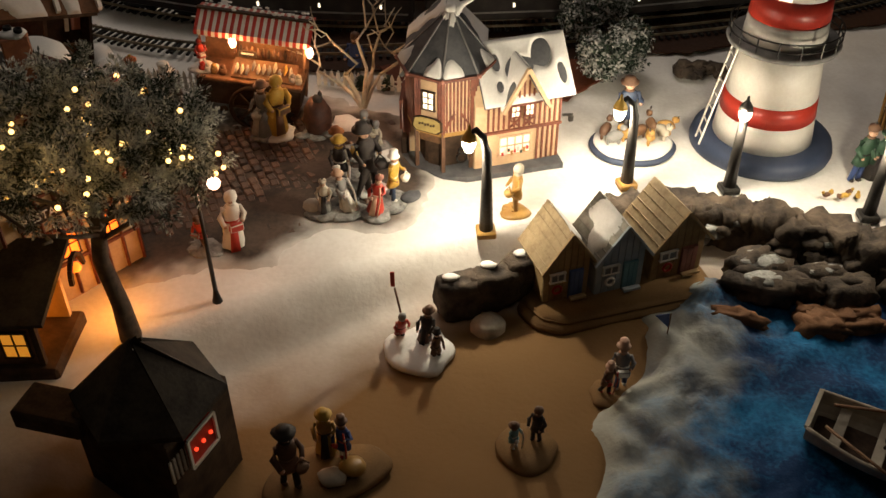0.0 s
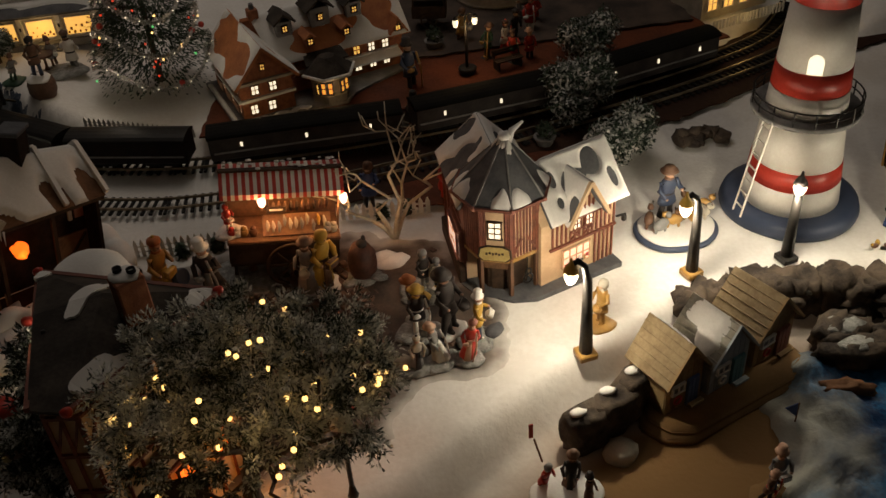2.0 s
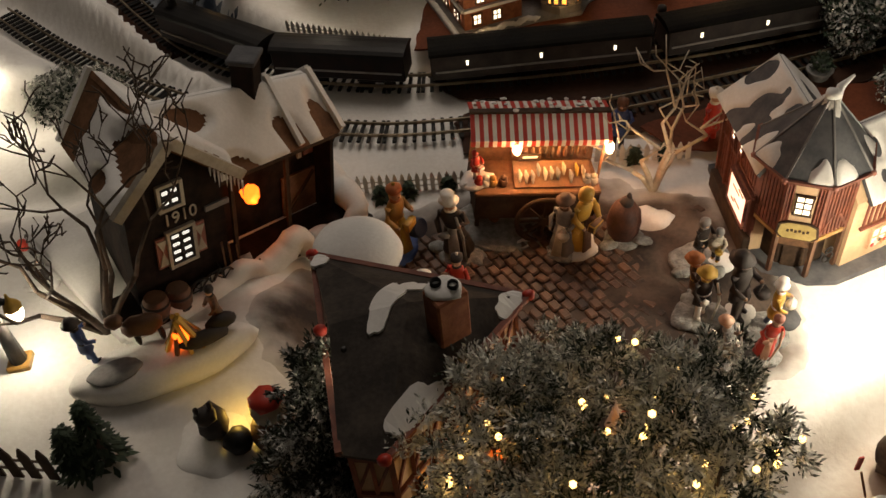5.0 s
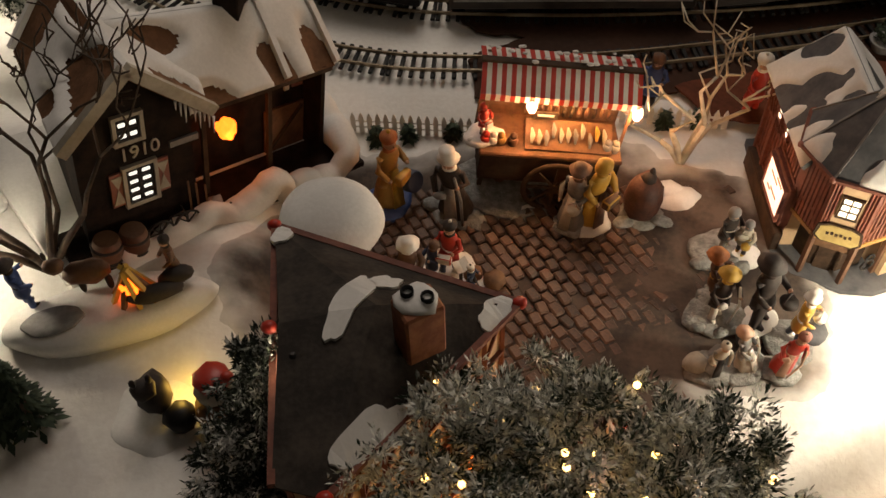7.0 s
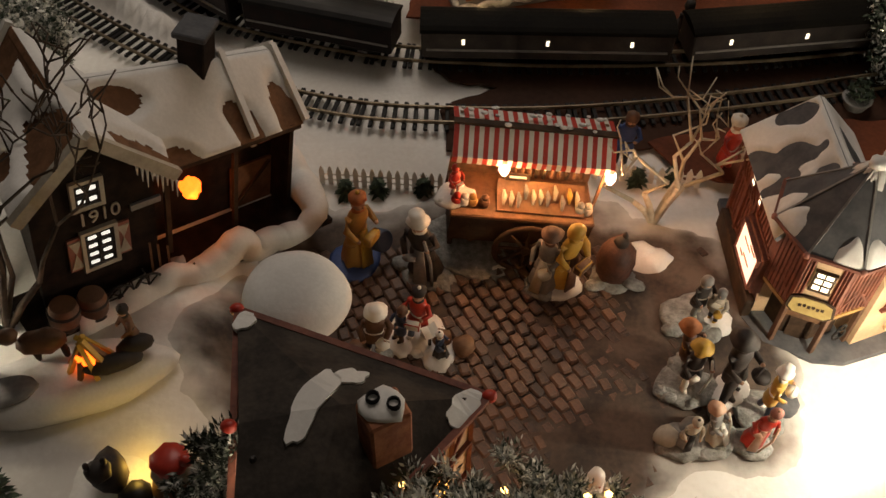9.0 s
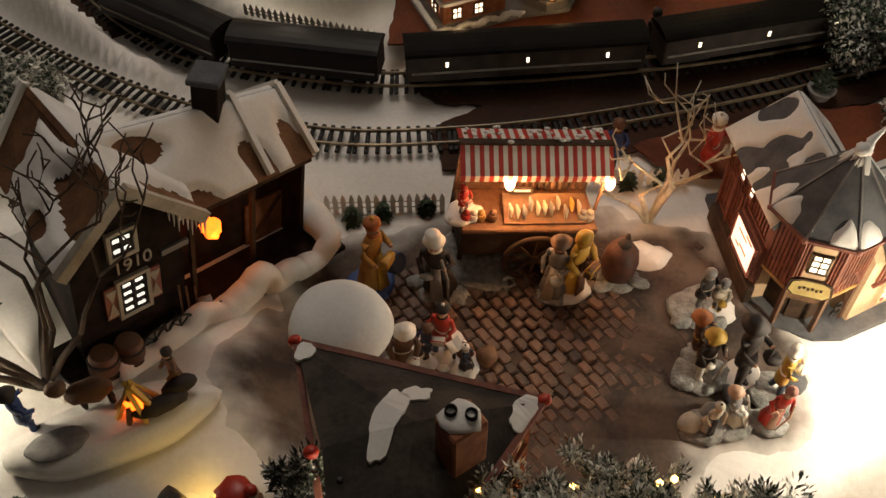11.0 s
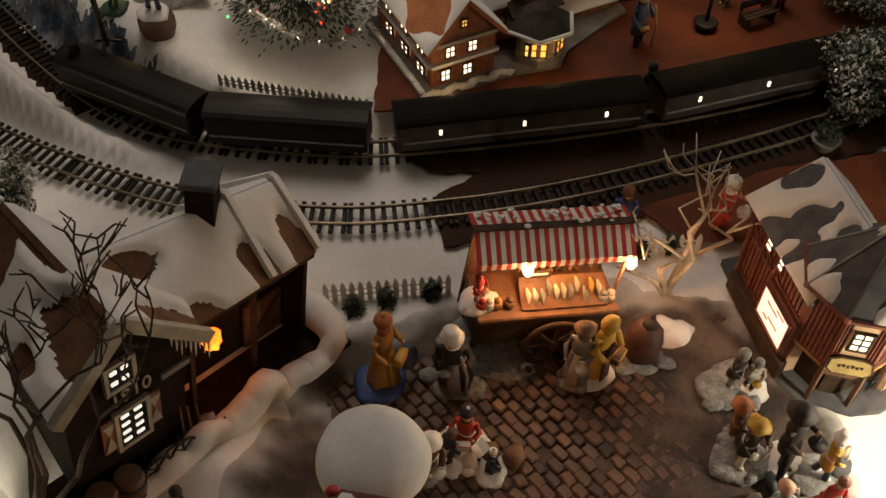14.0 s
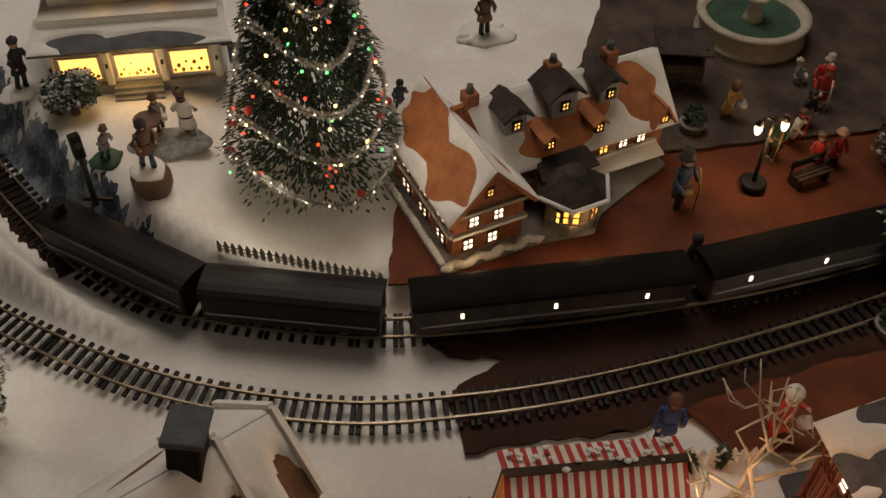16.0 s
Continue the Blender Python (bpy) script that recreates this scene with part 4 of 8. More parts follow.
# ---- lighthouse ----
def lighthouse(x, y):
    root = thing("lighthouse", Matrix.Translation((x, y, 0)), "white lighthouse with red bands, gallery and navy base", "lighthouse")
    part("base", lathe(nb(), [(0.061, 0), (0.062, 0.004), (0.06, 0.011), (0.055, 0.013), (0.045, 0.013)], 48), NAVY, root)
    def rad(z):
        return 0.043 - 0.098 * (z - 0.012) if z < 0.11 else 0.0334 - 0.075 * (z - 0.11)
    levels = [(0.012, 0.037, WHITEP), (0.037, 0.055, REDP), (0.055, 0.1, WHITEP), (0.1, 0.124, WHITEP), (0.124, 0.145, REDP), (0.145, 0.2, WHITEP), (0.2, 0.222, REDP), (0.222, 0.26, WHITEP)]
    for a, b, m in levels:
        d = 0.0003 if m is REDP else 0
        part("tower_band" if m is REDP else "tower", lathe(nb(), [(rad(a) + d, a), (rad(b) + d, b)], 48), m, root)
    part("gallery", lathe(nb(), [(0.03, 0.098), (0.0455, 0.1), (0.0465, 0.1025), (0.0455, 0.1045), (0.03, 0.1045)], 48), GREY, root)
    for z in (0.11, 0.117):
        bm = nb()
        tube(bm, [(0.045 * math.cos(k * math.tau / 40), 0.045 * math.sin(k * math.tau / 40), z) for k in range(41)], 0.0007, 5)
        part("rail", bm, IRON, root)
    for k in range(16):
        a = k * math.tau / 16
        part("baluster", beam(nb(), (0.045 * math.cos(a), 0.045 * math.sin(a), 0.104), (0.045 * math.cos(a), 0.045 * math.sin(a), 0.1175), 0.001), IRON, root)
    # arched window in the tower
    bm = nb()
    pts = [(-0.006, 0), (0.006, 0), (0.006, 0.011)] + [(0.006 * math.cos(t), 0.011 + 0.006 * math.sin(t)) for t in (0.5, 1.05, 1.57, 2.1, 2.64)] + [(-0.006, 0.011)]
    solid(bm, [(px, 0.004, pz) for px, pz in pts], [(px, -0.001, pz) for px, pz in pts])
    bmesh.ops.recalc_face_normals(bm, faces=bm.faces)
    ob = part("window", bm, W_WHITE, root)
    az = math.atan2(-0.55, -0.35)
    ob.matrix_basis = Matrix.Translation((rad(0.152) * math.cos(az), rad(0.152) * math.sin(az), 0.146)) @ Matrix.Rotation(az + math.pi / 2, 4, "Z")
    part("lantern_room", lathe(nb(), [(0.028, 0.26), (0.028, 0.264), (0.016, 0.265), (0.016, 0.29)], 24), GREY, root)
    part("dome", lathe(nb(), [(0.019, 0.29), (0.014, 0.3), (0.004, 0.306), (0.001, 0.315)], 24), REDP, root)
    # ladder up to the gallery
    lad = part("ladder", box(nb(), (-0.051, -0.013, 0.0575), (0.0012, 0.0014, 0.0012)), WHITEP, root)
    a = Vector((-0.06, -0.014, 0.012))
    b = Vector((-0.042, -0.012, 0.103))
    for s in (-0.0065, 0.0065):
        part("rail", beam(nb(), a + Vector((0, s, 0)), b + Vector((0, s, 0)), 0.0013), WHITEP, lad)
    for k in range(7):
        c = a.lerp(b, (k + 0.7) / 7.4)
        part("rung", beam(nb(), c + Vector((0, -0.0065, 0)), c + Vector((0, 0.0065, 0)), 0.0011), WHITEP, lad)
    return root


lighthouse(0.327, 0.69)


# ---- beach huts ----
def plank_wall(parent, x0, x1, y, z0, ze, zr, n, mat, back=False):
    for k in range(n):
        a, b = x0 + (x1 - x0) * k / n, x0 + (x1 - x0) * (k + 1) / n
        xm = (x0 + x1) / 2
        f = lambda x: zr - (zr - ze) * abs(x - xm) / ((x1 - x0) / 2)
        g = 0.0003
        bm = nb()
        solid(bm, [(a + g, y + 0.0012, z0), (b - g, y + 0.0012, z0), (b - g, y + 0.0012, f(b)), (a + g, y + 0.0012, f(a))],
              [(a + g, y, z0), (b - g, y, z0), (b - g, y, f(b)), (a + g, y, f(a))])
        bmesh.ops.recalc_face_normals(bm, faces=bm.faces)
        part("plank", bm, mat, parent)


def hut(o, ux, uy, w, dp, wallmat, roofmat, doormat, label):
    root = thing("beach_hut", M2(o, ux, uy), label, "beach hut", "beach huts")
    ze, zr = 0.036, 0.061
    bm = nb()
    gable_body(bm, 0.0, w, 0.002, dp, 0, ze, zr, "y")
    part("body", bm, wallmat, root)
    plank_wall(root, 0, w, 0.0008, 0, ze, zr, 7, wallmat)
    for s, x in ((-1, 0), (1, w)):
        q = [(x + s * 0.004, -0.004, ze - 0.0045), (x + s * 0.004, dp + 0.002, ze - 0.0045), (w / 2, dp + 0.002, zr + 0.0025), (w / 2, -0.004, zr + 0.0025)]
        part("roof", slab(nb(), q, 0.0016), roofmat, root)
        for k in range(6):
            t0 = k / 6
            a, b = Vector(q[0]).lerp(Vector(q[3]), t0), Vector(q[1]).lerp(Vector(q[2]), t0)
            part("batten", beam(nb(), a + Vector((0, 0, 0.0004)), b + Vector((0, 0, 0.0004)), 0.0008), roofmat, root)
        part("verge_board", beam(nb(), (x + s * 0.004, -0.0045, ze - 0.005), (w / 2, -0.0045, zr + 0.002), 0.0018), wallmat, root)
    if wallmat is HUTBLUE or doormat is DOORBLUE:
        left = doormat is DOORTEAL
        q = [(-0.004, -0.004, ze - 0.0038), (-0.004, dp + 0.002, ze - 0.0038), (w / 2, dp + 0.002, zr + 0.0032), (w / 2, -0.004, zr + 0.0032)] if left else [(w + 0.004, dp + 0.002, ze - 0.0038), (w + 0.004, -0.004, ze - 0.0038), (w / 2, -0.004, zr + 0.0032), (w / 2, dp + 0.002, zr + 0.0032)]
        snow_parts(snow_on(nb(), q, patches=[(0.5, 0.75, 0.4, 0.3), (0.35, 0.4, 0.25, 0.3)], seed=w * 900, nu=24, nv=20), root, "thin snow on the boards")
    d = part("door", box(nb(), (w * 0.7, -0.0006, 0.0135), (w * 0.3, 0.0016, 0.026)), doormat, root)
    for k in range(3):
        part("board", box(nb(), (w * 0.6 + w * 0.1 * k, -0.0017, 0.0135), (w * 0.088, 0.0008, 0.0255)), doormat, d)
    window(root, (w * 0.28, -0.0008, 0.023), w * 0.3, 0.0075, 270, GREY, WHITEP, 2, 1)
    bm = nb()
    tube(bm, [(w * 0.28 + 0.0035 * math.cos(k * math.tau / 14), -0.002, 0.012 + 0.0035 * math.sin(k * math.tau / 14)) for k in range(15)], 0.001, 6)
    part("lifebuoy", bm, REDP if wallmat is HUTWOOD else WHITEP, root)
    part("bench", box(nb(), (w * 0.7, -0.006, 0.004), (w * 0.35, 0.004, 0.002)), wallmat, root)
    return root


ring = [(0.1, 0.5), (0.112, 0.481), (0.132, 0.474), (0.245, 0.508), (0.256, 0.522), (0.25, 0.548), (0.235, 0.585), (0.125, 0.56)]
root = thing("hut_platform", Matrix(), "low sandy platform with a step under the beach huts", "platform")
for nm, k, z0, z1 in (("step", 1.0, -0.034, -0.0255), ("deck", 0.93, -0.0262, -0.0215)):
    bm = nb()
    pts = [(0.178 + (x - 0.178) * k, 0.529 + (y - 0.529) * k) for x, y in ring]
    solid(bm, [(x, y, z0) for x, y in pts], [(x, y, z1) for x, y in pts])
    bmesh.ops.recalc_face_normals(bm, faces=bm.faces)
    bmesh.ops.bevel(bm, geom=bm.edges[:], offset=0.0018, segments=2, affect="EDGES")
    part(nm, bm, SAND, root, "", True)
hut((0.119, 0.499, -0.0215), 0.035, 0.012, 0.037, 0.04, HUTWOOD, HUTROOF, DOORBLUE, "ochre wooden beach hut with a blue door")
hut((0.159, 0.508, -0.0215), 0.04, 0.014, 0.04, 0.042, HUTBLUE, HUTGREY, DOORTEAL, "pale blue wooden beach hut with a teal door")
hut((0.204, 0.524, -0.0215), 0.046, 0.018, 0.045, 0.044, HUTWOOD, HUTROOF, DOORRED, "ochre wooden beach hut with a dull red door")


# ---- street lamps ----
def bent_lamp(x, y, z, lean, h, label, power, head="arm", colour=COOLWARM):
    """A dark lamp with a square foot; its arm bends over towards lean (degrees)."""
    root = thing("street_lamp", pose(x, y, z, 0, 0, lean), label, "street lamp", "lamps along the sea wall")
    f = part("foot", box(nb(), (0, 0, 0.003), (0.015, 0.015, 0.006), 0, 0, 0.001), GOLD if head == "arm" else IRON, root)
    bm = nb()
    pts = [(0, 0, 0.004), (0.0005, 0, h * 0.5), (0.001, 0, h * 0.8), (0.004, 0, h * 0.93), (0.0095, 0, h), (0.0145, 0, h * 0.97)]
    if head != "arm":
        pts = [(0, 0, 0.004), (0, 0, h * 0.5), (0, 0, h * 0.82)]
    tube(bm, pts, [0.0056, 0.0042, 0.0035, 0.003, 0.0025, 0.002][:len(pts)], 8)
    part("post", bm, IRON, root)
    tx = 0.0145 if head == "arm" else 0.0
    zt = h * 0.97 if head == "arm" else h * 0.96
    part("cap", lathe(nb(), [(0.006, zt - 0.005), (0.0045, zt - 0.001), (0.0015, zt + 0.003), (0.0008, zt + 0.007)], 8, (tx, 0, 0)), YELLOW if head == "arm" else IRON, root)
    part("lamp_glass", lathe(nb(), [(0.003, zt - 0.015), (0.0052, zt - 0.0095), (0.005, zt - 0.005)], 8, (tx, 0, 0)), BULB, root)
    p = root.matrix_basis @ (Vector((tx, 0, zt - 0.0185)) if head == "arm" else Vector((0.009, 0.006, zt - 0.012)))
    lamp_point("street_lamp_light", p, power, colour)
    return root


bent_lamp(0.078, 0.556, 0.0, 185, 0.096, "black bent street lamp with a glowing lantern by the rock bank", 0.6)
bent_lamp(0.198, 0.622, 0.0, 195, 0.085, "black bent street lamp with a glowing lantern by the sea wall", 0.5)
bent_lamp(0.282, 0.615, 0.0, 190, 0.086, "straight black street lamp before the lighthouse", 0.42, "top")
bent_lamp(0.384, 0.576, 0.0, 180, 0.086, "straight black street lamp at the end of the sea wall", 0.34, "top")
bent_lamp(-0.49, 0.632, 0.045, 0, 0.06, "short street lamp glowing beside the bare tree", 0.13)
# slim lamp on the square
root = thing("street_lamp", Matrix.Translation((-0.118, 0.477, 0.0)), "slim black street lamp with a pinkish globe", "street lamp")
part("foot", lathe(nb(), [(0.004, 0), (0.003, 0.004), (0.0015, 0.012)], 8), IRON, root)
part("post", tube(nb(), [(0, 0, 0.002), (0, 0, 0.06), (0, 0, 0.106)], [0.0018, 0.0015, 0.0012], 6), IRON, root)
part("arm", tube(nb(), [(0, 0, 0.105), (0.005, 0.002, 0.1085), (0.0105, 0.004, 0.105)], 0.0008, 5), IRON, root)
part("lamp_glass", ball(nb(), (0.0115, 0.0045, 0.1), 0.0045), PINKBULB, root)
lamp_point("slim_lamp_light", (-0.1065, 0.4815, 0.0925), 0.04, (1, 0.5, 0.3))


# ---- market stall ----
def stall():
    root = thing("market_stall", M2((-0.182, 0.742, 0.002), 0.095, -0.004) @ Matrix.Rotation(radians(7.5), 4, "Y"), "market cart stall with a red and white striped awning", "market stall")
    w = 0.095
    part("ground_plate", lathe(nb(), [(0.06, 0), (0.058, 0.003), (0.05, 0.004)], 32, (0.045, -0.003, 0.0032), 0, 1, 0.55, 0.15), MOSS, root)
    part("counter", box(nb(), (w / 2, 0.003, 0.047), (w, 0.042, 0.004), 0, 0, 0.001), WOOD, root)
    part("front_board", box(nb(), (w / 2, -0.0175, 0.037), (w * 0.98, 0.002, 0.019), 0, 0, 0.0006), DARKWOOD, root)
    part("chest", box(nb(), (w / 2, 0.002, 0.034), (w * 0.96, 0.036, 0.022)), DARKWOOD, root)
    wheel(root, pose(0.053, -0.0235, 0.0265, 90, 0, 0), 0.0205, DARKWOOD)
    for x, y in ((0.006, -0.006), (0.006, 0.02), (w - 0.006, 0.02), (w - 0.006, -0.006)):
        part("leg", beam(nb(), (x, y, 0.004), (x, y, 0.03), 0.003), DARKWOOD, root)
    for x in (0.001, w - 0.001):
        part("post", beam(nb(), (x, 0.022, 0.02), (x, 0.022, 0.1), 0.0022), WOOD, root)
        part("post", beam(nb(), (x, -0.004, 0.047), (x, -0.004, 0.087), 0.0018), WOOD, root)
    # striped awning: one strip a stripe
    n = 33
    for k in range(n):
        a, b = -0.004 + (w + 0.008) * k / n, -0.004 + (w + 0.008) * (k + 1) / n
        m = REDP if k % 2 == 0 else WHITEP
        part("stripe", slab(nb(), [(a, -0.005, 0.088), (b, -0.005, 0.088), (b, 0.011, 0.1), (a, 0.011, 0.1)], 0.0012), m, root)
        part("stripe", slab(nb(), [(b, 0.028, 0.0985), (a, 0.028, 0.0985), (a, 0.0135, 0.101), (b, 0.0135, 0.101)], 0.0012), m, root)
        part("valance", box(nb(), ((a + b) / 2, -0.0052, 0.0855), (b - a, 0.0009, 0.0055 if k % 2 else 0.0045)), m, root)
    part("ridge_board", box(nb(), (w / 2, 0.0122, 0.1012), (w + 0.009, 0.0045, 0.002)), DARKWOOD, root)
    rng = random.Random(3)
    bm = nb()
    for k in range(24):
        ball(bm, (rng.uniform(0, w), 0.0125 + rng.uniform(-0.003, 0.012), 0.1035), rng.uniform(0.001, 0.002), 0, 1, (1.4, 1, 0.6))
    part("snow", bm, SNOW, root)["kind"] = "stuff"
    # display back board and trays
    part("display_board", slab(nb(), [(0.03, -0.013, 0.0505), (0.088, -0.013, 0.0505), (0.088, 0.006, 0.06), (0.03, 0.006, 0.06)], 0.0015), WOOD, root)
    part("back_board", box(nb(), (w / 2, 0.0215, 0.07), (w * 0.96, 0.0015, 0.044)), WOOD, root)
    sg = part("price_sign", box(nb(), (0.042, 0.003, 0.066), (0.016, 0.0012, 0.006)), DARKWOOD, root)
    part("letter_bar", box(nb(), (0.042, 0.0021, 0.0665), (0.011, 0.0005, 0.0016)), WHITEP, sg)
    return root


def wheel(parent, m, r, mat):
    rim = part("wheel", tube(nb(), [(r * math.cos(k * math.tau / 24), r * math.sin(k * math.tau / 24), 0) for k in range(25)], r * 0.1, 6), mat, parent)
    rim.matrix_basis = m
    for k in range(8):
        a = k * math.tau / 8
        part("spoke", beam(nb(), (0, 0, 0), (r * math.cos(a), r * math.sin(a), 0), r * 0.08), mat, rim)
    part("hub", lathe(nb(), [(r * 0.18, -r * 0.12), (r * 0.18, r * 0.12)], 10), mat, rim)
    return rim


ST = stall().matrix_basis
rng = random.Random(8)
for k in range(11):
    x = 0.034 + 0.0048 * k
    t = rng.uniform(0.2, 0.8)
    bm = nb()
    p = Vector((x, -0.01 + 0.012 * t, 0.0535 + 0.0055 * t))
    tube(bm, [p + Vector((0, -0.0045, -0.002)), p + Vector((0.0006, 0, 0.0012)), p + Vector((0, 0.0045, 0.0032))], [0.0008, 0.0019, 0.0007], 6)
    single("fish", bm, rng.choice([STONE, GREY, YELLOW, STONE]), ST, "pale fish laid on the stall's tray", "fish", "goods on the stall", smooth=True)
for k in range(12):
    x = 0.03 + 0.005 * k
    bm = nb()
    lathe(bm, [(0.0012, 0), (0.0017, 0.004), (0.0008, 0.009)], 8, (x, 0.0085, 0.061 + 0.002 * rng.random()))
    single("sausage", bm, rng.choice([BROWNC, WOOD, DARKWOOD]), ST, "brown smoked goods standing along the back", "goods", "goods on the stall")
for k, (x, m) in enumerate(((0.004, REDP), (0.009, WHITEP), (0.014, GOLD), (0.022, BROWNC), (0.09, STONE), (0.085, GREY))):
    bm = nb()
    lathe(bm, [(0.003, 0), (0.0038, 0.003), (0.003, 0.006)], 10, (x, -0.008, 0.049))
    ball(bm, (x, -0.008, 0.056), 0.0028, 0, 1)
    single("basket", bm, m, ST, "small filled basket on the stall counter", "basket", "goods on the stall")
for p in ((0.03, -0.004, 0.079), (0.0985, -0.004, 0.079)):
    q = ST @ Vector(p)
    bm = nb()
    lathe(bm, [(0.0022, -0.004), (0.0036, 0), (0.003, 0.004), (0.001, 0.006)], 8)
    single("stall_lantern", bm, PINKBULB, Matrix.Translation(q), "small pinkish lantern hung under the awning", "lantern", "stall lanterns")
    lamp_point("stall_lantern_light", q + Vector((0, -0.006, -0.002)), 0.06, (1, 0.48, 0.2), 0.003)
lamp_point("stall_inner_light", ST @ Vector((0.055, -0.001, 0.08)), 0.055, (1, 0.5, 0.16), 0.004)


# ---- the 1910 farmhouse ----
def farmhouse():
    o = (-0.405, 0.66, 0.046)
    root = thing("farmhouse", M2(o, 0.81, 0.586) @ Matrix.Rotation(radians(10), 4, "Y"), "dark brick farmhouse with snowy brown shingle roofs", "house")
    # snowy base with an uneven rim
    bm = nb()
    ring = [(-0.03, -0.01), (-0.01, -0.016), (0.04, -0.016), (0.09, -0.013), (0.13, -0.012), (0.16, -0.01), (0.176, 0.002), (0.18, 0.03), (0.176, 0.07), (0.17, 0.13), (-0.03, 0.13)]
    solid(bm, [(x * 1.02, y * 1.05, -0.008) for x, y in ring], [(x, y, 0.005) for x, y in ring])
    bmesh.ops.bevel(bm, geom=bm.edges[:], offset=0.003, segments=2, affect="EDGES")
    part("base", bm, SNOW, root, "thick white snow base with a wavy rim", True)
    pts, rad = [], []
    for k in range(72):
        t = k / 71
        x, y = (0.0 + 0.166 * t / 0.78, -0.0135) if t < 0.78 else (0.166 + 0.01 * math.sin((t - 0.78) * 7.1), -0.0135 + 0.06 * (t - 0.78) / 0.22)
        w = noise.noise(Vector((t * 13, 0.7, 0))) + 0.2 * noise.noise(Vector((t * 24, 3.1, 0)))
        pts.append((x, y + 0.002 * w, 0.005 + 0.014 * max(0, noise.noise(Vector((t * 9, 8.8, 0)))) + 0.012 * math.exp(-((t - 0.5) / 0.035) ** 2) + 0.01 * smooth01(0.7, 0.86, t)))
        rad.append(0.0085 + 0.0026 * w + 0.002 * smooth01(0.75, 0.9, t))
    bm = tube(nb(), pts, rad, 12)
    part("snow_rim", bm, SNOW, root, "", True)
    # walls
    bm = nb()
    far = [(0.01, 0), (0.06, 0), (0.06, 0.08), (0.031, 0.118), (0.01, 0.086)]
    near = [(-0.01, 0), (0.06, 0), (0.06, 0.087), (0.021, 0.123), (-0.01, 0.096)]
    solid(bm, [(x, 0.096, z) for x, z in far], [(x, 0.0, z) for x, z in near])
    bmesh.ops.recalc_face_normals(bm, faces=bm.faces)
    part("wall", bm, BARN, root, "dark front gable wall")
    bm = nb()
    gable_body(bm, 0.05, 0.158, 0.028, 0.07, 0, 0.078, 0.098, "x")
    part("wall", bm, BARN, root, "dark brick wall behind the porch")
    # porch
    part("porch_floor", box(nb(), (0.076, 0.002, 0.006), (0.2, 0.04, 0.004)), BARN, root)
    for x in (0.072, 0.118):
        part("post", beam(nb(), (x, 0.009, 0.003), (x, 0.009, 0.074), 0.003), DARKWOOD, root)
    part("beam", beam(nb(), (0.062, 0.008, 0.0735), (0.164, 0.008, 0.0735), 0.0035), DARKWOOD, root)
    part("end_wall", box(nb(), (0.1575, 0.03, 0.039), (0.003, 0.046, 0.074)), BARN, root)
    part("barn_door", box(nb(), (0.14, 0.0262, 0.023), (0.03, 0.002, 0.034)), WOOD, root)
    part("cross_brace", beam(nb(), (0.127, 0.0245, 0.008), (0.153, 0.0245, 0.038), 0.002), DARKWOOD, root)
    # roofs
    gl = [(0.0, 0.102, 0.083), (-0.021, -0.012, 0.093), (0.02, -0.012, 0.131), (0.031, 0.102, 0.129)]
    gr = [(0.068, -0.012, 0.088), (0.078, 0.03, 0.088), (0.031, 0.1, 0.129), (0.02, -0.012, 0.131)]
    mf = [(0.06, 0.006, 0.075), (0.166, 0.006, 0.075), (0.166, 0.046, 0.106), (0.03, 0.043, 0.127)]
    mb = [(0.166, 0.09, 0.07), (0.03, 0.09, 0.07), (0.03, 0.043, 0.127), (0.166, 0.046, 0.106)]
    for q in (gl, gr, mf, mb):
        part("roof", slab(nb(), q, 0.004), SHINGLE, root, "brown shingle roof slope")
    def snow(q, **kw):
        snow_parts(snow_on(nb(), q, thick=0.0028, **kw), root, "thick snow on the shingles")
    snow(gl, holes=[(0.1, 0.35, 0.15, 0.75), (0.78, 0.72, 0.24, 0.32), (0.35, 0.97, 0.3, 0.13), (0.62, 0.12, 0.1, 0.14)], seed=11, rough=0.5)
    snow(gr, holes=[(0.15, 0.25, 0.2, 0.35)], seed=12)
    snow(mf, holes=[(0.22, 0.0, 0.12, 0.24), (0.66, 0.16, 0.09, 0.36), (0.16, 0.74, 0.12, 0.18), (0.92, 0.1, 0.07, 0.62)], seed=14, rough=0.22)
    snow(mb, holes=[], seed=15)
    # verge boards, snow covered
    for a, b in (((0.02, -0.014, 0.133), (0.068, -0.014, 0.09)), ((0.02, -0.014, 0.133), (-0.021, -0.014, 0.094))):
        part("verge_board", beam(nb(), a, b, 0.005, 0.007), STONE, root)
    for x, zt in ((0.13, 0.1155), (0.1665, 0.1095)):
        part("parapet", beam(nb(), (x, 0.005, 0.0785), (x, 0.0455, zt), 0.0035, 0.005), SNOW, root)
        part("parapet", beam(nb(), (x, 0.091, 0.074), (x, 0.0455, zt), 0.0035, 0.005), SNOW, root)
    part("parapet", beam(nb(), (0.0, 0.103, 0.085), (0.031, 0.103, 0.131), 0.0035, 0.005), SNOW, root)
    ch = part("chimney", box(nb(), (0.115, 0.046, 0.119), (0.02, 0.016, 0.03), 40, 0, 0.0008), BARN, root, "dark brick chimney")
    part("cap", box(nb(), (0.115, 0.046, 0.135), (0.025, 0.02, 0.004), 40, 0, 0.0008), SLATE, ch)
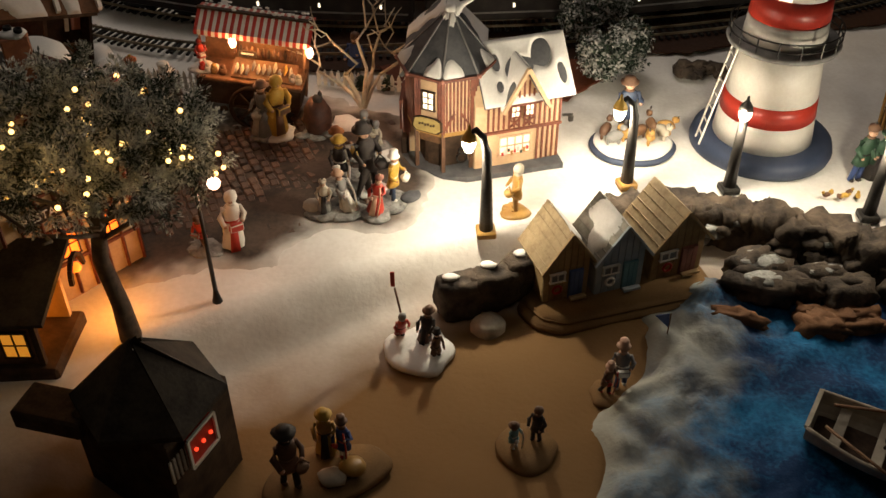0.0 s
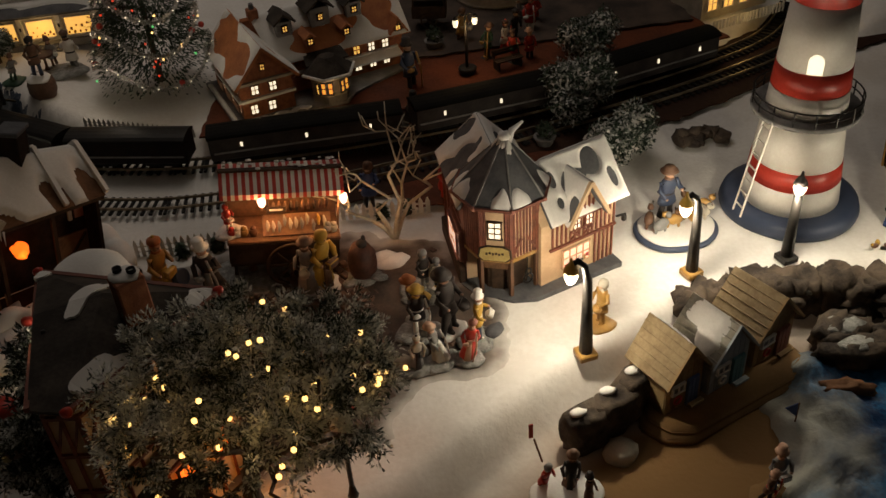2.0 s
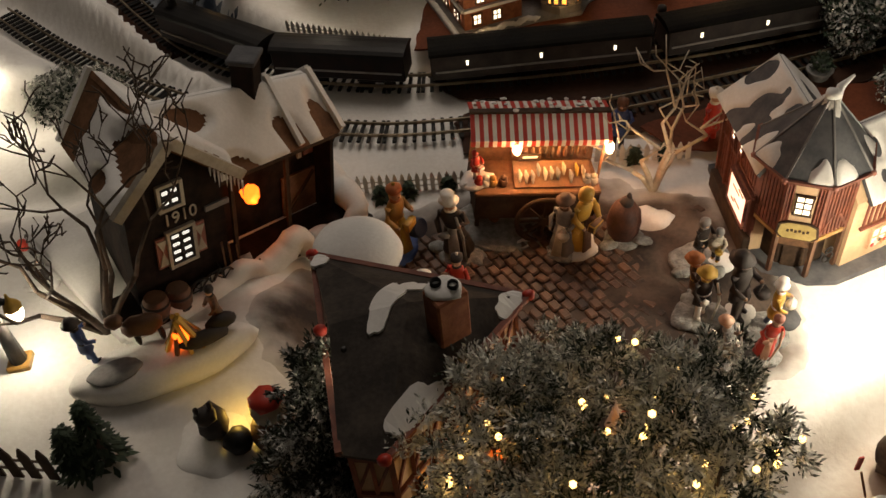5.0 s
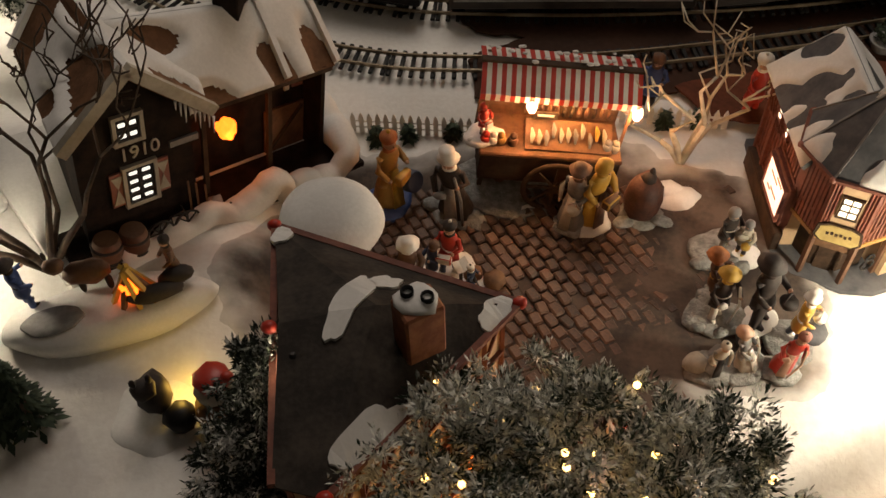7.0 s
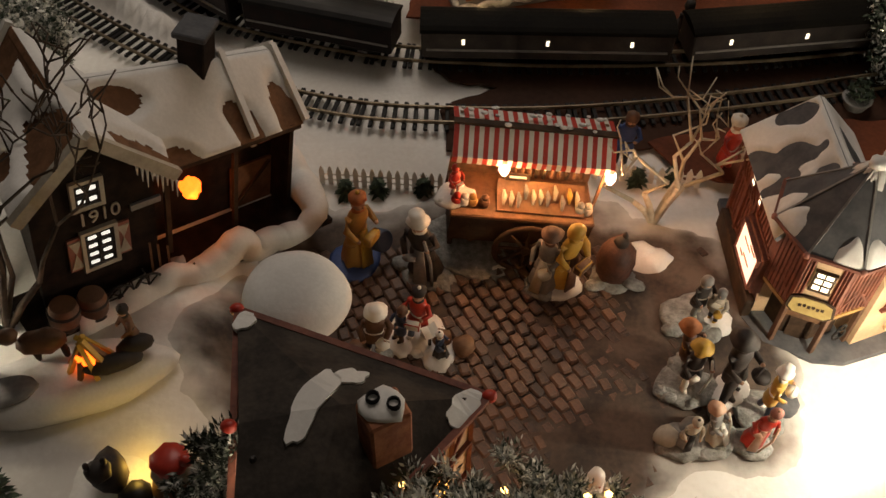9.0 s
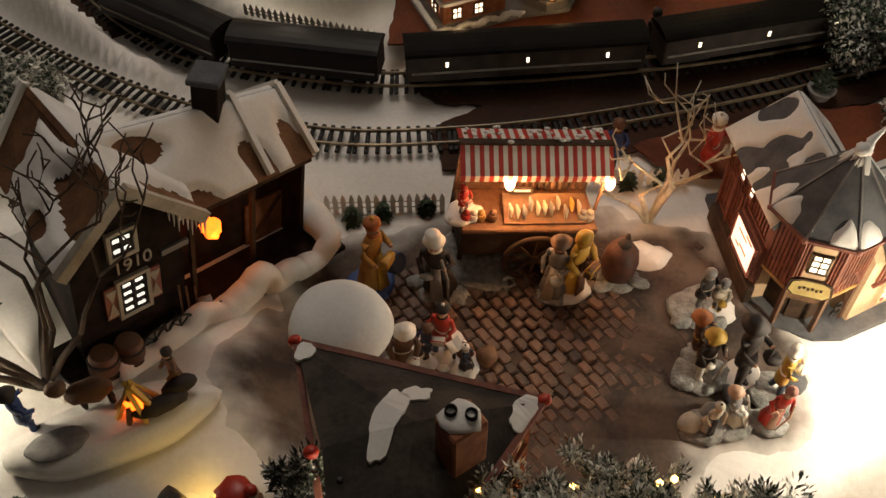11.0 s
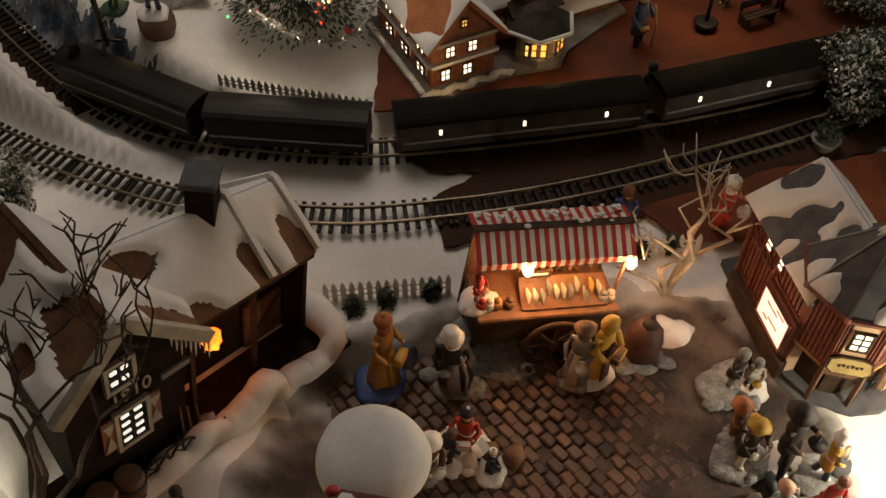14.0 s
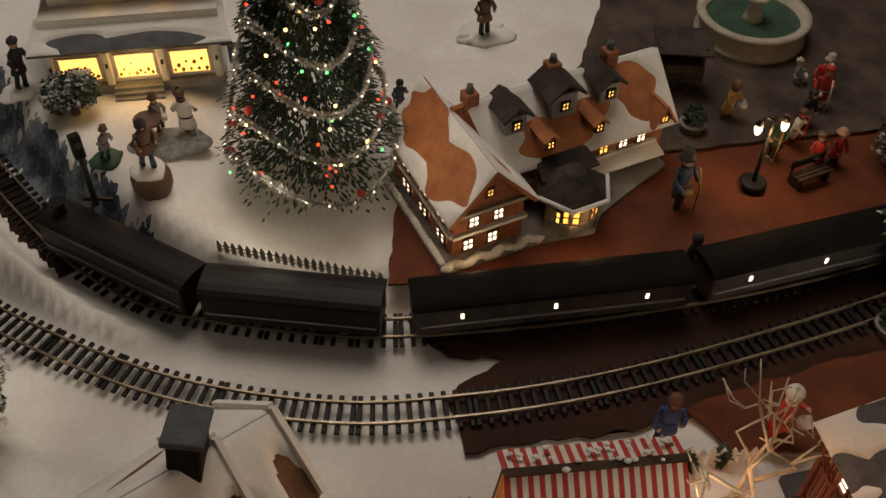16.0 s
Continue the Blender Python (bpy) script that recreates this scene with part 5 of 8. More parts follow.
    # front windows with shutters and the year
    for c, w, h, rows in (((0.025, -0.001, 0.046), 0.0165, 0.025, 4), ((0.0215, -0.001, 0.087), 0.0135, 0.015, 2)):
        wd = window(root, c, w, h, 270, BLACKP, DARK, 2, rows)
        for s in (-1, 1):
            part("surround", box(nb(), (s * (w / 2 + 0.0014), -0.0012, 0), (0.0022, 0.003, h + 0.005)), STONE, wd)
            part("surround", box(nb(), (0, -0.0012, s * (h / 2 + 0.0014)), (w + 0.0006, 0.0028, 0.0022)), STONE, wd)
            for k in range(rows):
                part("pane", box(nb(), (s * w * 0.24, -0.0011, h * ((k + 0.42) / rows - 0.5)), (w * 0.3, 0.0012, h / rows * 0.34), 0, 0, 0.0004), SLIT, wd)
    for x in (0.011, 0.039):
        sh = part("shutter", box(nb(), (x, -0.0012, 0.046), (0.008, 0.0016, 0.024)), DOORRED, root)
        for s in (-1, 1):
            bm = nb()
            solid(bm, [(x - 0.0036, -0.0022, 0.046 + s * 0.01), (x + 0.0036, -0.0022, 0.046 + s * 0.01), (x, -0.0022, 0.047)], [(x - 0.0036, -0.0028, 0.046 + s * 0.01), (x + 0.0036, -0.0028, 0.046 + s * 0.01), (x, -0.0028, 0.047)])
            bmesh.ops.recalc_face_normals(bm, faces=bm.faces)
            part("wedge", bm, STONE, sh)
    words(root, "year_number", "1910", 0.0125, Matrix.Translation((0.027, -0.0014, 0.0685)) @ Matrix.Rotation(radians(90), 4, "X"), STONE, "raised pale numerals")
    part("sign_beam", box(nb(), (0.054, -0.0015, 0.0655), (0.018, 0.002, 0.004)), GREY, root)
    for k in range(9):
        part("icicle", lathe(nb(), [(0.0009, 0), (0.0002, -0.006 - 0.003 * (k % 3))], 5, (0.046 + 0.0028 * k, -0.0125, 0.103 - 0.0024 * k)), SNOW, root)
    part("shutter", box(nb(), (0.15, 0.0262, 0.061), (0.008, 0.0016, 0.016)), DOORRED, root)
    part("window_surround", box(nb(), (0.142, 0.0264, 0.061), (0.0035, 0.0018, 0.018)), STONE, root)
    # tools against the wall
    for k, x in enumerate((0.052, 0.057, 0.063)):
        part("tool", beam(nb(), (x, -0.009, 0.005), (x + 0.002, -0.002, 0.034 - 0.004 * k), 0.0012), WOOD, root)
    part("sack", ball(nb(), (0.068, -0.008, 0.011), 0.008, 0, 2, (0.8, 0.7, 1.1), 0.3), GREY, root)
    for k in range(9):
        part("fence_bar", beam(nb(), (0.05 + 0.0033 * k, -0.0125, 0.005), (0.05 + 0.0033 * k, -0.0125, 0.014), 0.0012), DARK, root)
    return root


FM = farmhouse().matrix_basis
for x, y in ((-0.004, -0.011), (0.012, -0.012)):
    bm = nb()
    lathe(bm, [(0.0072, 0.0), (0.0088, 0.005), (0.0092, 0.009), (0.0088, 0.013), (0.0072, 0.018)], 18, (x, y, 0.005), 0)
    for z in (0.009, 0.018):
        lathe(bm, [(0.0091, z - 0.001), (0.0095, z), (0.0091, z + 0.001)], 18, (x, y, 0.0), 1)
    single("barrel", bm, [BROWNC, DARK], FM, "brown wooden barrel with dark hoops before the farmhouse", "barrel", "barrels")
root = thing("bicycle", FM, "black bicycle leaning by the farmhouse window", "bicycle")
for x in (0.028, 0.046):
    wheel(root, Matrix.Translation((x, -0.0145, 0.014)) @ Matrix.Rotation(radians(90), 4, "X"), 0.0085, IRON)
bm = nb()
tube(bm, [(0.028, -0.0145, 0.014), (0.035, -0.0145, 0.023), (0.044, -0.0145, 0.024), (0.046, -0.0145, 0.014)], 0.0006, 5)
tube(bm, [(0.035, -0.0145, 0.023), (0.037, -0.0145, 0.014), (0.044, -0.0145, 0.024), (0.0435, -0.012, 0.027)], 0.0006, 5)
part("frame", bm, IRON, root)
p = FM @ Vector((0.09, 0.014, 0.049))
bm = nb()
ball(bm, (0, 0, 0), 0.0062, 0, 3, (1, 1, 1.05), 0.5, 4)
single("hearth_lantern", bm, W_ORA, Matrix.Translation(p), "glowing orange lantern under the porch beam", "lantern")
lamp_point("hearth_light", p + Vector((0.004, -0.008, -0.004)), 0.006, (1, 0.3, 0.05), 0.004)


# ---- trees ----
def leaves(bm, c, r, n, size, seed, sq=(1, 1, 1), mi=0):
    """Many small needle tufts in an uneven cloud, denser at the skin."""
    rng = random.Random(seed)
    for k in range(n):
        d = Vector((rng.gauss(0, 1), rng.gauss(0, 1), rng.gauss(0, 1))).normalized()
        lump = 1 + 0.3 * noise.noise(d * 2.3 + Vector((seed, 0, 0)))
        rad = r * lump * (0.55 + 0.45 * rng.random() ** 0.5)
        p = Vector(c) + Vector((d.x * sq[0], d.y * sq[1], d.z * sq[2])) * rad
        a = Vector((rng.gauss(0, 1), rng.gauss(0, 1), rng.gauss(0, 1))).normalized()
        b = a.cross(d + Vector((0.01, 0.02, 0.03))).normalized()
        s = size * rng.uniform(0.6, 1.4)
        vs = [bm.verts.new(p + a * s), bm.verts.new(p + b * s * 0.45), bm.verts.new(p - a * s), bm.verts.new(p - b * s * 0.45)]
        f = bm.faces.new(vs)
        f.material_index = mi
    return bm


def tufts(bm, c, r, n, seed, per=120, size=0.00155, sq=(1, 1, 0.8)):
    """A clump made of many small sprays with gaps between them."""
    rng = random.Random(seed)
    for k in range(n):
        d = Vector((rng.gauss(0, 1), rng.gauss(0, 1), rng.gauss(0.15, 1))).normalized()
        o = Vector(c) + Vector((d.x * sq[0], d.y * sq[1], d.z * sq[2])) * r * rng.uniform(0.55, 1.1)
        tr = rng.uniform(0.004, 0.0085)
        for q in range(per):
            e = (Vector((rng.gauss(0, 1), rng.gauss(0, 1), rng.gauss(0, 1))).normalized() + d * 0.5)
            p = o + e * tr * rng.random() ** 0.6
            s = size * rng.uniform(0.7, 1.5)
            a = (e + Vector((rng.gauss(0, 0.5), rng.gauss(0, 0.5), rng.gauss(0, 0.5)))).normalized()
            b = a.cross(Vector((rng.gauss(0, 1), rng.gauss(0, 1), rng.gauss(0, 1)))).normalized() * s * 0.3
            bm.faces.new([bm.verts.new(p + a * s), bm.verts.new(p + b), bm.verts.new(p - a * s), bm.verts.new(p - b)])
    return bm


def limbs(bm, a, b, r0, depth, rng, spread=0.6, curl=0.3):
    """Branches that fork; used for bare trees and crowns alike."""
    a, b = Vector(a), Vector(b)
    mid = a.lerp(b, 0.5) + Vector((rng.gauss(0, 1), rng.gauss(0, 1), rng.gauss(0, 0.5))) * (b - a).length * curl * 0.3
    r1 = max(r0, 0.0006)
    tube(bm, [a, mid, b], [r1, r1 * 0.85, r1 * 0.7], 5)
    if depth == 0:
        return
    d = (b - a)
    for k in range(rng.choice((2, 2, 3))):
        v = (d.normalized() + Vector((rng.gauss(0, spread), rng.gauss(0, spread), rng.gauss(0.1, spread * 0.6)))).normalized()
        limbs(bm, b if k < 2 else mid, (b if k < 2 else mid) + v * d.length * rng.uniform(0.6, 0.85), r0 * 0.6, depth - 1, rng, spread, curl)


def big_tree():
    root = thing("frosted_tree", Matrix(), "large frosted tree wound with warm fairy lights", "tree")
    bm = nb()
    tube(bm, [(-0.17, 0.439, -0.012), (-0.172, 0.441, 0.03), (-0.178, 0.444, 0.065), (-0.17, 0.44, 0.11)], [0.0085, 0.0062, 0.0055, 0.005], 9)
    rng = random.Random(21)
    for k in range(9):
        a = k * math.tau / 9
        limbs(bm, (-0.172, 0.441, 0.085 + 0.004 * (k % 5)), (-0.165 + 0.036 * math.cos(a), 0.425 + 0.034 * math.sin(a), 0.122 + 0.008 * (k % 3)), 0.002, 1, rng, 0.3)
    part("trunk", bm, BARK, root)
    bm = nb()
    clumps = [(-0.162, 0.437, 0.163, 0.042), (-0.2, 0.445, 0.15, 0.036), (-0.125, 0.44, 0.15, 0.036), (-0.165, 0.4, 0.15, 0.034), (-0.165, 0.47, 0.145, 0.034),
              (-0.21, 0.415, 0.14, 0.03), (-0.11, 0.455, 0.13, 0.026), (-0.195, 0.475, 0.135, 0.03), (-0.125, 0.405, 0.145, 0.028), (-0.225, 0.45, 0.135, 0.024), (-0.1, 0.43, 0.15, 0.02)]
    clumps = [(x, y - 0.007, z + 0.016, r) for x, y, z, r in clumps]
    for k, (x, y, z, r) in enumerate(clumps):
        tufts(bm, (x, y, z), r, int(66 * (r / 0.036) ** 2), k)
    part("crown", bm, FROST, root, "frosted grey-green needle crown")
    rng = random.Random(5)
    for k in range(48):
        x, y, z, r = clumps[k % len(clumps)]
        d = Vector((rng.gauss(0, 1), rng.gauss(0, 1) - 0.5, rng.gauss(0.25, 0.7))).normalized()
        p = Vector((x, y, z)) + Vector((d.x, d.y, d.z * 0.8)) * (r * 0.98)
        part("fairy_light", ball(nb(), p, 0.0017, 0, 1), FAIRY, root)
    return root


big_tree()
for k, p in enumerate(((-0.165, 0.36, 0.2), (-0.13, 0.41, 0.12), (-0.2, 0.41, 0.12))):
    lamp_point("fairy_lights_glow", p, 0.011, (1, 0.6, 0.2), 0.01)


def snowy_bush(x, y, z, r, h, label, mat=SNOWLEAF, n=1600, seed=1, name="snowy_bush", cat="bush"):
    root = thing(name, Matrix.Translation((x, y, z)), label, cat)
    part("trunk", tube(nb(), [(0, 0, -0.002), (0, 0, h * 0.4)], [0.004, 0.003], 6), BARK, root)
    bm = nb()
    rng = random.Random(seed)
    for k in range(6):
        a = rng.uniform(0, 6.3)
        leaves(bm, (math.cos(a) * r * 0.45, math.sin(a) * r * 0.45, h * rng.uniform(0.35, 0.75)), r * 0.62, n // 2, 0.0024, seed * 10 + k, (1, 1, 0.9))
    part("crown", bm, mat, root)
    return root


def conifer(x, y, z, r, h, label, mat, tiers=9, n=2400, seed=1, name="conifer", needle=0.0032):
    root = thing(name, Matrix.Translation((x, y, z)), label, "tree")
    part("trunk", tube(nb(), [(0, 0, -0.003), (0, 0, h * 0.9)], [0.004, 0.001], 6), BARK, root)
    bm = nb()
    rng = random.Random(seed)
    for k in range(n):
        t = rng.random() ** 0.75
        tier = 1 - 0.16 * ((t * tiers) % 1)
        a = rng.uniform(0, math.tau)
        rr = r * (1 - t) ** 0.8 * tier * rng.uniform(0.55, 1.06) * (1 + 0.12 * math.sin(a * 5 + t * 20)) + 0.002
        p = Vector((rr * math.cos(a), rr * math.sin(a), h * (0.06 + 0.94 * t) - rr * 0.12))
        o = Vector((math.cos(a), math.sin(a), rng.uniform(-0.7, 0.1))).normalized()
        s = needle * rng.uniform(0.6, 1.3) * (1.3 - 0.5 * t)
        b = o.cross(Vector((0, 0, 1))).normalized() * s * 0.4
        bm.faces.new([bm.verts.new(p + o * s), bm.verts.new(p + b), bm.verts.new(p - o * s), bm.verts.new(p - b)])
    part("crown", bm, mat, root)
    return root


def bare_tree(base, tips, r0, mat, label, seed, depth=2, curl=0.4):
    root = thing("bare_tree", Matrix.Translation(base), label, "tree")
    rng = random.Random(seed)
    bm, top = nb(), nb()
    o = Vector((0, 0, 0))
    for tp in tips:
        t = Vector(tp)
        fork = t * 0.4 + Vector((rng.gauss(0, 0.004), rng.gauss(0, 0.004), 0))
        tube(bm, [o, fork * 0.5 + Vector((0, 0, 0.003)), fork], [r0, r0 * 0.85, r0 * 0.65], 6)
        limbs(top, fork, t * 0.72, r0 * 0.62, depth, rng, 0.5, curl)
    part("trunk", bm, mat, root)
    part("crown", top, mat, root)
    return root


bare_tree((-0.031, 0.752, 0.0), [(0.01, -0.01, 0.12), (-0.034, -0.007, 0.1), (0.042, -0.006, 0.085), (-0.052, -0.002, 0.065), (0.026, 0.008, 0.105)], 0.0027, PALEBARK, "pale bare tree without leaves behind the stall", 6, 2, 0.9)
bare_tree((-0.437, 0.65, 0.043), [(-0.03, -0.012, 0.12), (-0.07, 0.015, 0.1), (0.03, 0.01, 0.12), (-0.01, -0.035, 0.1), (-0.065, -0.035, 0.085), (0.0, 0.03, 0.13), (0.075, 0.005, 0.125), (0.045, 0.0, 0.15)], 0.0026, BARK, "dark bare tree with fine twigs before the farmhouse", 12, 4)
snowy_bush(0.21, 0.812, 0.0, 0.036, 0.06, "snow-dusted dark green bush behind the timbered house", n=1800, seed=2)
snowy_bush(0.2, 0.9, 0.0, 0.04, 0.075, "snow-dusted dark tree beside the railway", n=1800, seed=3)
snowy_bush(0.25, 1.0, 0.02, 0.035, 0.06, "snow-dusted dark tree on the plaza", n=1200, seed=4)
snowy_bush(-0.488, 0.915, 0.0, 0.042, 0.1, "large dark snowy tree near the track", FROST, 2400, 5, "dark_tree", "tree")
root = thing("conifer", Matrix.Translation((-0.284, 0.507, 0.03)), "tall bushy dark conifer with clumps of snow beside the restaurant", "tree")
part("trunk", tube(nb(), [(0, 0, 0), (0.002, 0, 0.06), (0.004, 0.001, 0.11)], [0.005, 0.004, 0.0015], 7), BARK, root)
bm = nb()
for k, (x, y, z, r) in enumerate(((0, 0, 0.035, 0.03), (-0.018, -0.006, 0.05, 0.024), (0.016, -0.012, 0.055, 0.024), (0.004, 0.014, 0.06, 0.024), (0.0, -0.004, 0.085, 0.023), (0.01, 0.004, 0.1, 0.017), (-0.008, 0.002, 0.108, 0.015), (0.003, 0, 0.125, 0.011))):
    tufts(bm, (x, y, z), r, int(62 * (r / 0.03) ** 2), 40 + k, 90, 0.0019)
part("crown", bm, CONIFERLEAF, root, "dark needles with white snow clumps")
conifer(-0.44, 0.545, 0.04, 0.014, 0.045, "small dark conifer by the fence", DARKLEAF, 5, 500, 4)
conifer(-0.425, 0.548, 0.04, 0.013, 0.06, "small dark conifer by the fence", DARKLEAF, 5, 500, 6)
for k, x in enumerate((-0.245, -0.222, -0.19, -0.035, -0.01)):
    conifer(x, 0.79, 0.0, 0.0042, 0.015, "tiny dark fir before the picket fence", DARKLEAF, 4, 140, 20 + k, "small_fir")


# ---- restaurant with the dark roof ----
def restaurant():
    root = thing("restaurant", Matrix(), "half-timbered restaurant with a dark snow-patched roof", "house")
    TL, TR, NR, NL, LM = (Vector(p) for p in ((-0.283, 0.577, 0.158), (-0.175, 0.531, 0.151), (-0.2565, 0.441, 0.161), (-0.276, 0.446, 0.164), (-0.275, 0.51, 0.176)))
    mid = Vector((-0.236, 0.515, 0.178))
    ring = [TL, LM, NL, NR, TR]
    faces = [(TR, TL, mid), (TL, LM, mid), (LM, NL, mid), (NL, NR, mid), (NR, TR, mid)]
    for a, b, c in faces:
        bm = nb()
        n = (b - a).cross(c - a).normalized()
        n = n if n.z > 0 else -n
        solid(bm, [a - n * 0.003, b - n * 0.003, c - n * 0.003], [a, b, c])
        bmesh.ops.recalc_face_normals(bm, faces=bm.faces)
        part("roof", bm, DARKROOF, root, "dark grey roof slope")
    cen = Vector((-0.243, 0.505, 0))
    foot = [cen + (Vector((p.x, p.y, 0)) - cen) * 0.88 for p in ring]
    bm = nb()
    solid(bm, [(p.x, p.y, -0.01) for p in foot], [(p.x, p.y, 0.152) for p in foot])
    bmesh.ops.recalc_face_normals(bm, faces=bm.faces)
    part("wall", bm, CREAM, root, "cream plaster wall")
    for a, b in zip(foot, foot[1:] + foot[:1]):
        d = (b - a)
        out = Vector((d.y, -d.x, 0)).normalized()
        if (a + b).xy.length and ((a + b) / 2 - cen).dot(out) < 0:
            out = -out
        n = max(2, int(d.length / 0.012))
        for k in range(n + 1):
            p = a.lerp(b, k / n) + out * 0.0008
            part("timber", beam(nb(), (p.x, p.y, 0.0), (p.x, p.y, 0.152), 0.002), TIMBER, root)
        for z in (0.03, 0.06, 0.09, 0.12, 0.15):
            part("rail_beam", beam(nb(), (*(a + out * 0.001).xy, z), (*(b + out * 0.001).xy, z), 0.0022), TIMBER, root)
        for k in range(n):
            p, q = a.lerp(b, k / n) + out * 0.0006, a.lerp(b, (k + 1) / n) + out * 0.0006
            part("brace", beam(nb(), (p.x, p.y, 0.122), (q.x, q.y, 0.149), 0.0014), TIMBER, root)
    # lit windows in the side that faces the tree
    a, b = foot[3], foot[4]
    d = (b - a).normalized()
    out = Vector((d.y, -d.x, 0))
    ang = math.degrees(math.atan2(out.y, out.x))
    for t in (0.2, 0.5, 0.8):
        p = a.lerp(b, t) + out * 0.0012
        window(root, (p.x, p.y, 0.105), 0.012, 0.014, ang, W_YEL, DARKWOOD, 2, 2)
        window(root, (p.x, p.y, 0.045), 0.014, 0.02, ang, W_ORA, DARKWOOD, 2, 2)
    sign_at = a.lerp(b, 0.5) + out * 0.004
    sg = part("sign_board", box(nb(), (0, 0, 0), (0.06, 0.002, 0.011)), DARKWOOD, root, "dark board with pale capital letters")
    sg.matrix_basis = Matrix.Translation((sign_at.x, sign_at.y, 0.078)) @ Matrix.Rotation(radians(ang + 90), 4, "Z")
    words(sg, "lettering", "RESTAURANT", 0.0088, Matrix.Translation((0, -0.0014, 0)) @ Matrix.Rotation(radians(90), 4, "X"), WHITEP)
    # edge boards with red finials
    for a, b in ((TL, TR), (TR, NR), (NL, TL)):
        part("edge_board", beam(nb(), a, b, 0.003), TIMBER, root, "red brown edge board")
    for p in (TL, TR, NR, (TL + NL) / 2 + Vector((0, 0, 0.01)), (TR + NR) / 2):
        part("finial", ball(nb(), p + Vector((0, 0, 0.0005)), 0.0036, 0, 2, (1, 0.8, 0.9), 0.2), REDP, root)
    # snow on the roof
    def blob(c, pts, k):
        q = [Vector((*p, 0)) for p in pts]
        bm = nb()
        up = []
        for p in q:
            # height of the roof plane under the point
            best = -1
            for a, b, c3 in faces:
                n = (b - a).cross(c3 - a)
                if abs(n.z) < 1e-9:
                    continue
                z = a.z - (n.x * (p.x - a.x) + n.y * (p.y - a.y)) / n.z
                best = z if best < 0 else min(best, z)
            up.append(Vector((p.x, p.y, best)))
        solid(bm, [p - Vector((0, 0, 0.003)) for p in up], [p + Vector((0, 0, 0.0016)) for p in up])
        bmesh.ops.recalc_face_normals(bm, faces=bm.faces)
        bmesh.ops.triangulate(bm, faces=[f for f in bm.faces if len(f.verts) > 4])
        part("snow", bm, SNOW, root)
    def lump(cx, cy, rx, ry, turn, seed, n=26):
        out = []
        for k in range(n):
            a = k * math.tau / n
            w = 1 + 0.5 * noise.noise(Vector((math.cos(a) * 1.6, math.sin(a) * 1.6, seed)))
            x, y = rx * w * math.cos(a), ry * w * math.sin(a)
            c, s = math.cos(radians(turn)), math.sin(radians(turn))
            out.append((cx + x * c - y * s, cy + x * s + y * c))
        return out
    blob(None, lump(-0.2475, 0.519, 0.0065, 0.019, -28, 1.5), 0)
    blob(None, lump(-0.232, 0.535, 0.006, 0.0045, 10, 2.5), 1)
    blob(None, lump(-0.187, 0.524, 0.012, 0.005, 48, 3.5), 2)
    blob(None, lump(-0.241, 0.463, 0.019, 0.007, 47, 4.5), 3)
    blob(None, lump(-0.2785, 0.57, 0.008, 0.004, 70, 5.5), 4)
    # chimney with two pots
    ch = part("chimney", box(nb(), (-0.219, 0.502, 0.181), (0.017, 0.014, 0.03), 25, 0, 0.001), BRICK, root, "orange-brown chimney with snow and two pots")
    bm = nb()
    ball(bm, (-0.219, 0.503, 0.1965), 0.009, 0, 2, (1.05, 0.85, 0.25), 0.3)
    part("snow", bm, SNOW, ch)
    for s in (-1, 1):
        part("pot", lathe(nb(), [(0.003, 0.19), (0.0026, 0.2005), (0.002, 0.2005), (0.002, 0.194)], 10, (-0.219 + s * 0.0038, 0.5035 - s * 0.0015, 0)), BLACKP, ch)
    return root


restaurant()
# low annex of the restaurant with a glowing arch
root = thing("arcade_annex", Matrix.Translation((-0.236, 0.432, 0.009)), "low dark-roofed arcade glowing orange inside", "house")
part("plinth", box(nb(), (-0.02, -0.004, -0.012), (0.1, 0.06, 0.026), 0, 0, 0.002), DARKWOOD, root)
part("wall", box(nb(), (-0.02, 0.02, 0.02), (0.085, 0.004, 0.04)), CREAM, root)
part("wall", box(nb(), (-0.06, -0.01, 0.02), (0.004, 0.055, 0.04)), CREAM, root)
part("roof", slab(nb(), [(-0.065, -0.036, 0.038), (0.028, -0.03, 0.038), (0.03, 0.034, 0.058), (-0.065, 0.032, 0.058)], 0.004), DARKROOF, root)
for x in (-0.05, -0.015, 0.02):
    part("post", beam(nb(), (x, -0.028, 0.002), (x, -0.027, 0.037), 0.004), DARKWOOD, root)
part("front_wall", box(nb(), (-0.022, -0.026, 0.018), (0.084, 0.003, 0.038)), WOOD, root)
for x in (-0.045, -0.02, 0.006):
    window(root, (x, -0.0282, 0.019), 0.017, 0.021, 270, W_AMB, DARKWOOD, 2, 2)
bm = nb()
for k in range(9):
    a, b = math.pi * k / 9, math.pi * (k + 1) / 9
    beam(bm, (0.03, 0.032 + 0.012 * math.cos(a), 0.028 + 0.016 * math.sin(a)), (0.03, 0.032 + 0.012 * math.cos(b), 0.028 + 0.016 * math.sin(b)), 0.003)
part("arch", bm, DARKWOOD, root)
part("hanging_lamp", ball(nb(), (0.03, 0.032, 0.034), 0.004), W_ORA, root)
for x in (-0.042, -0.012):
    part("table", lathe(nb(), [(0.004, 0.002), (0.001, 0.004), (0.001, 0.012), (0.007, 0.013), (0.007, 0.0145)], 12, (x, -0.01, 0)), DARKWOOD, root)
lamp_point("arcade_light", (-0.25, 0.43, 0.03), 0.05, (1, 0.3, 0.02), 0.006)
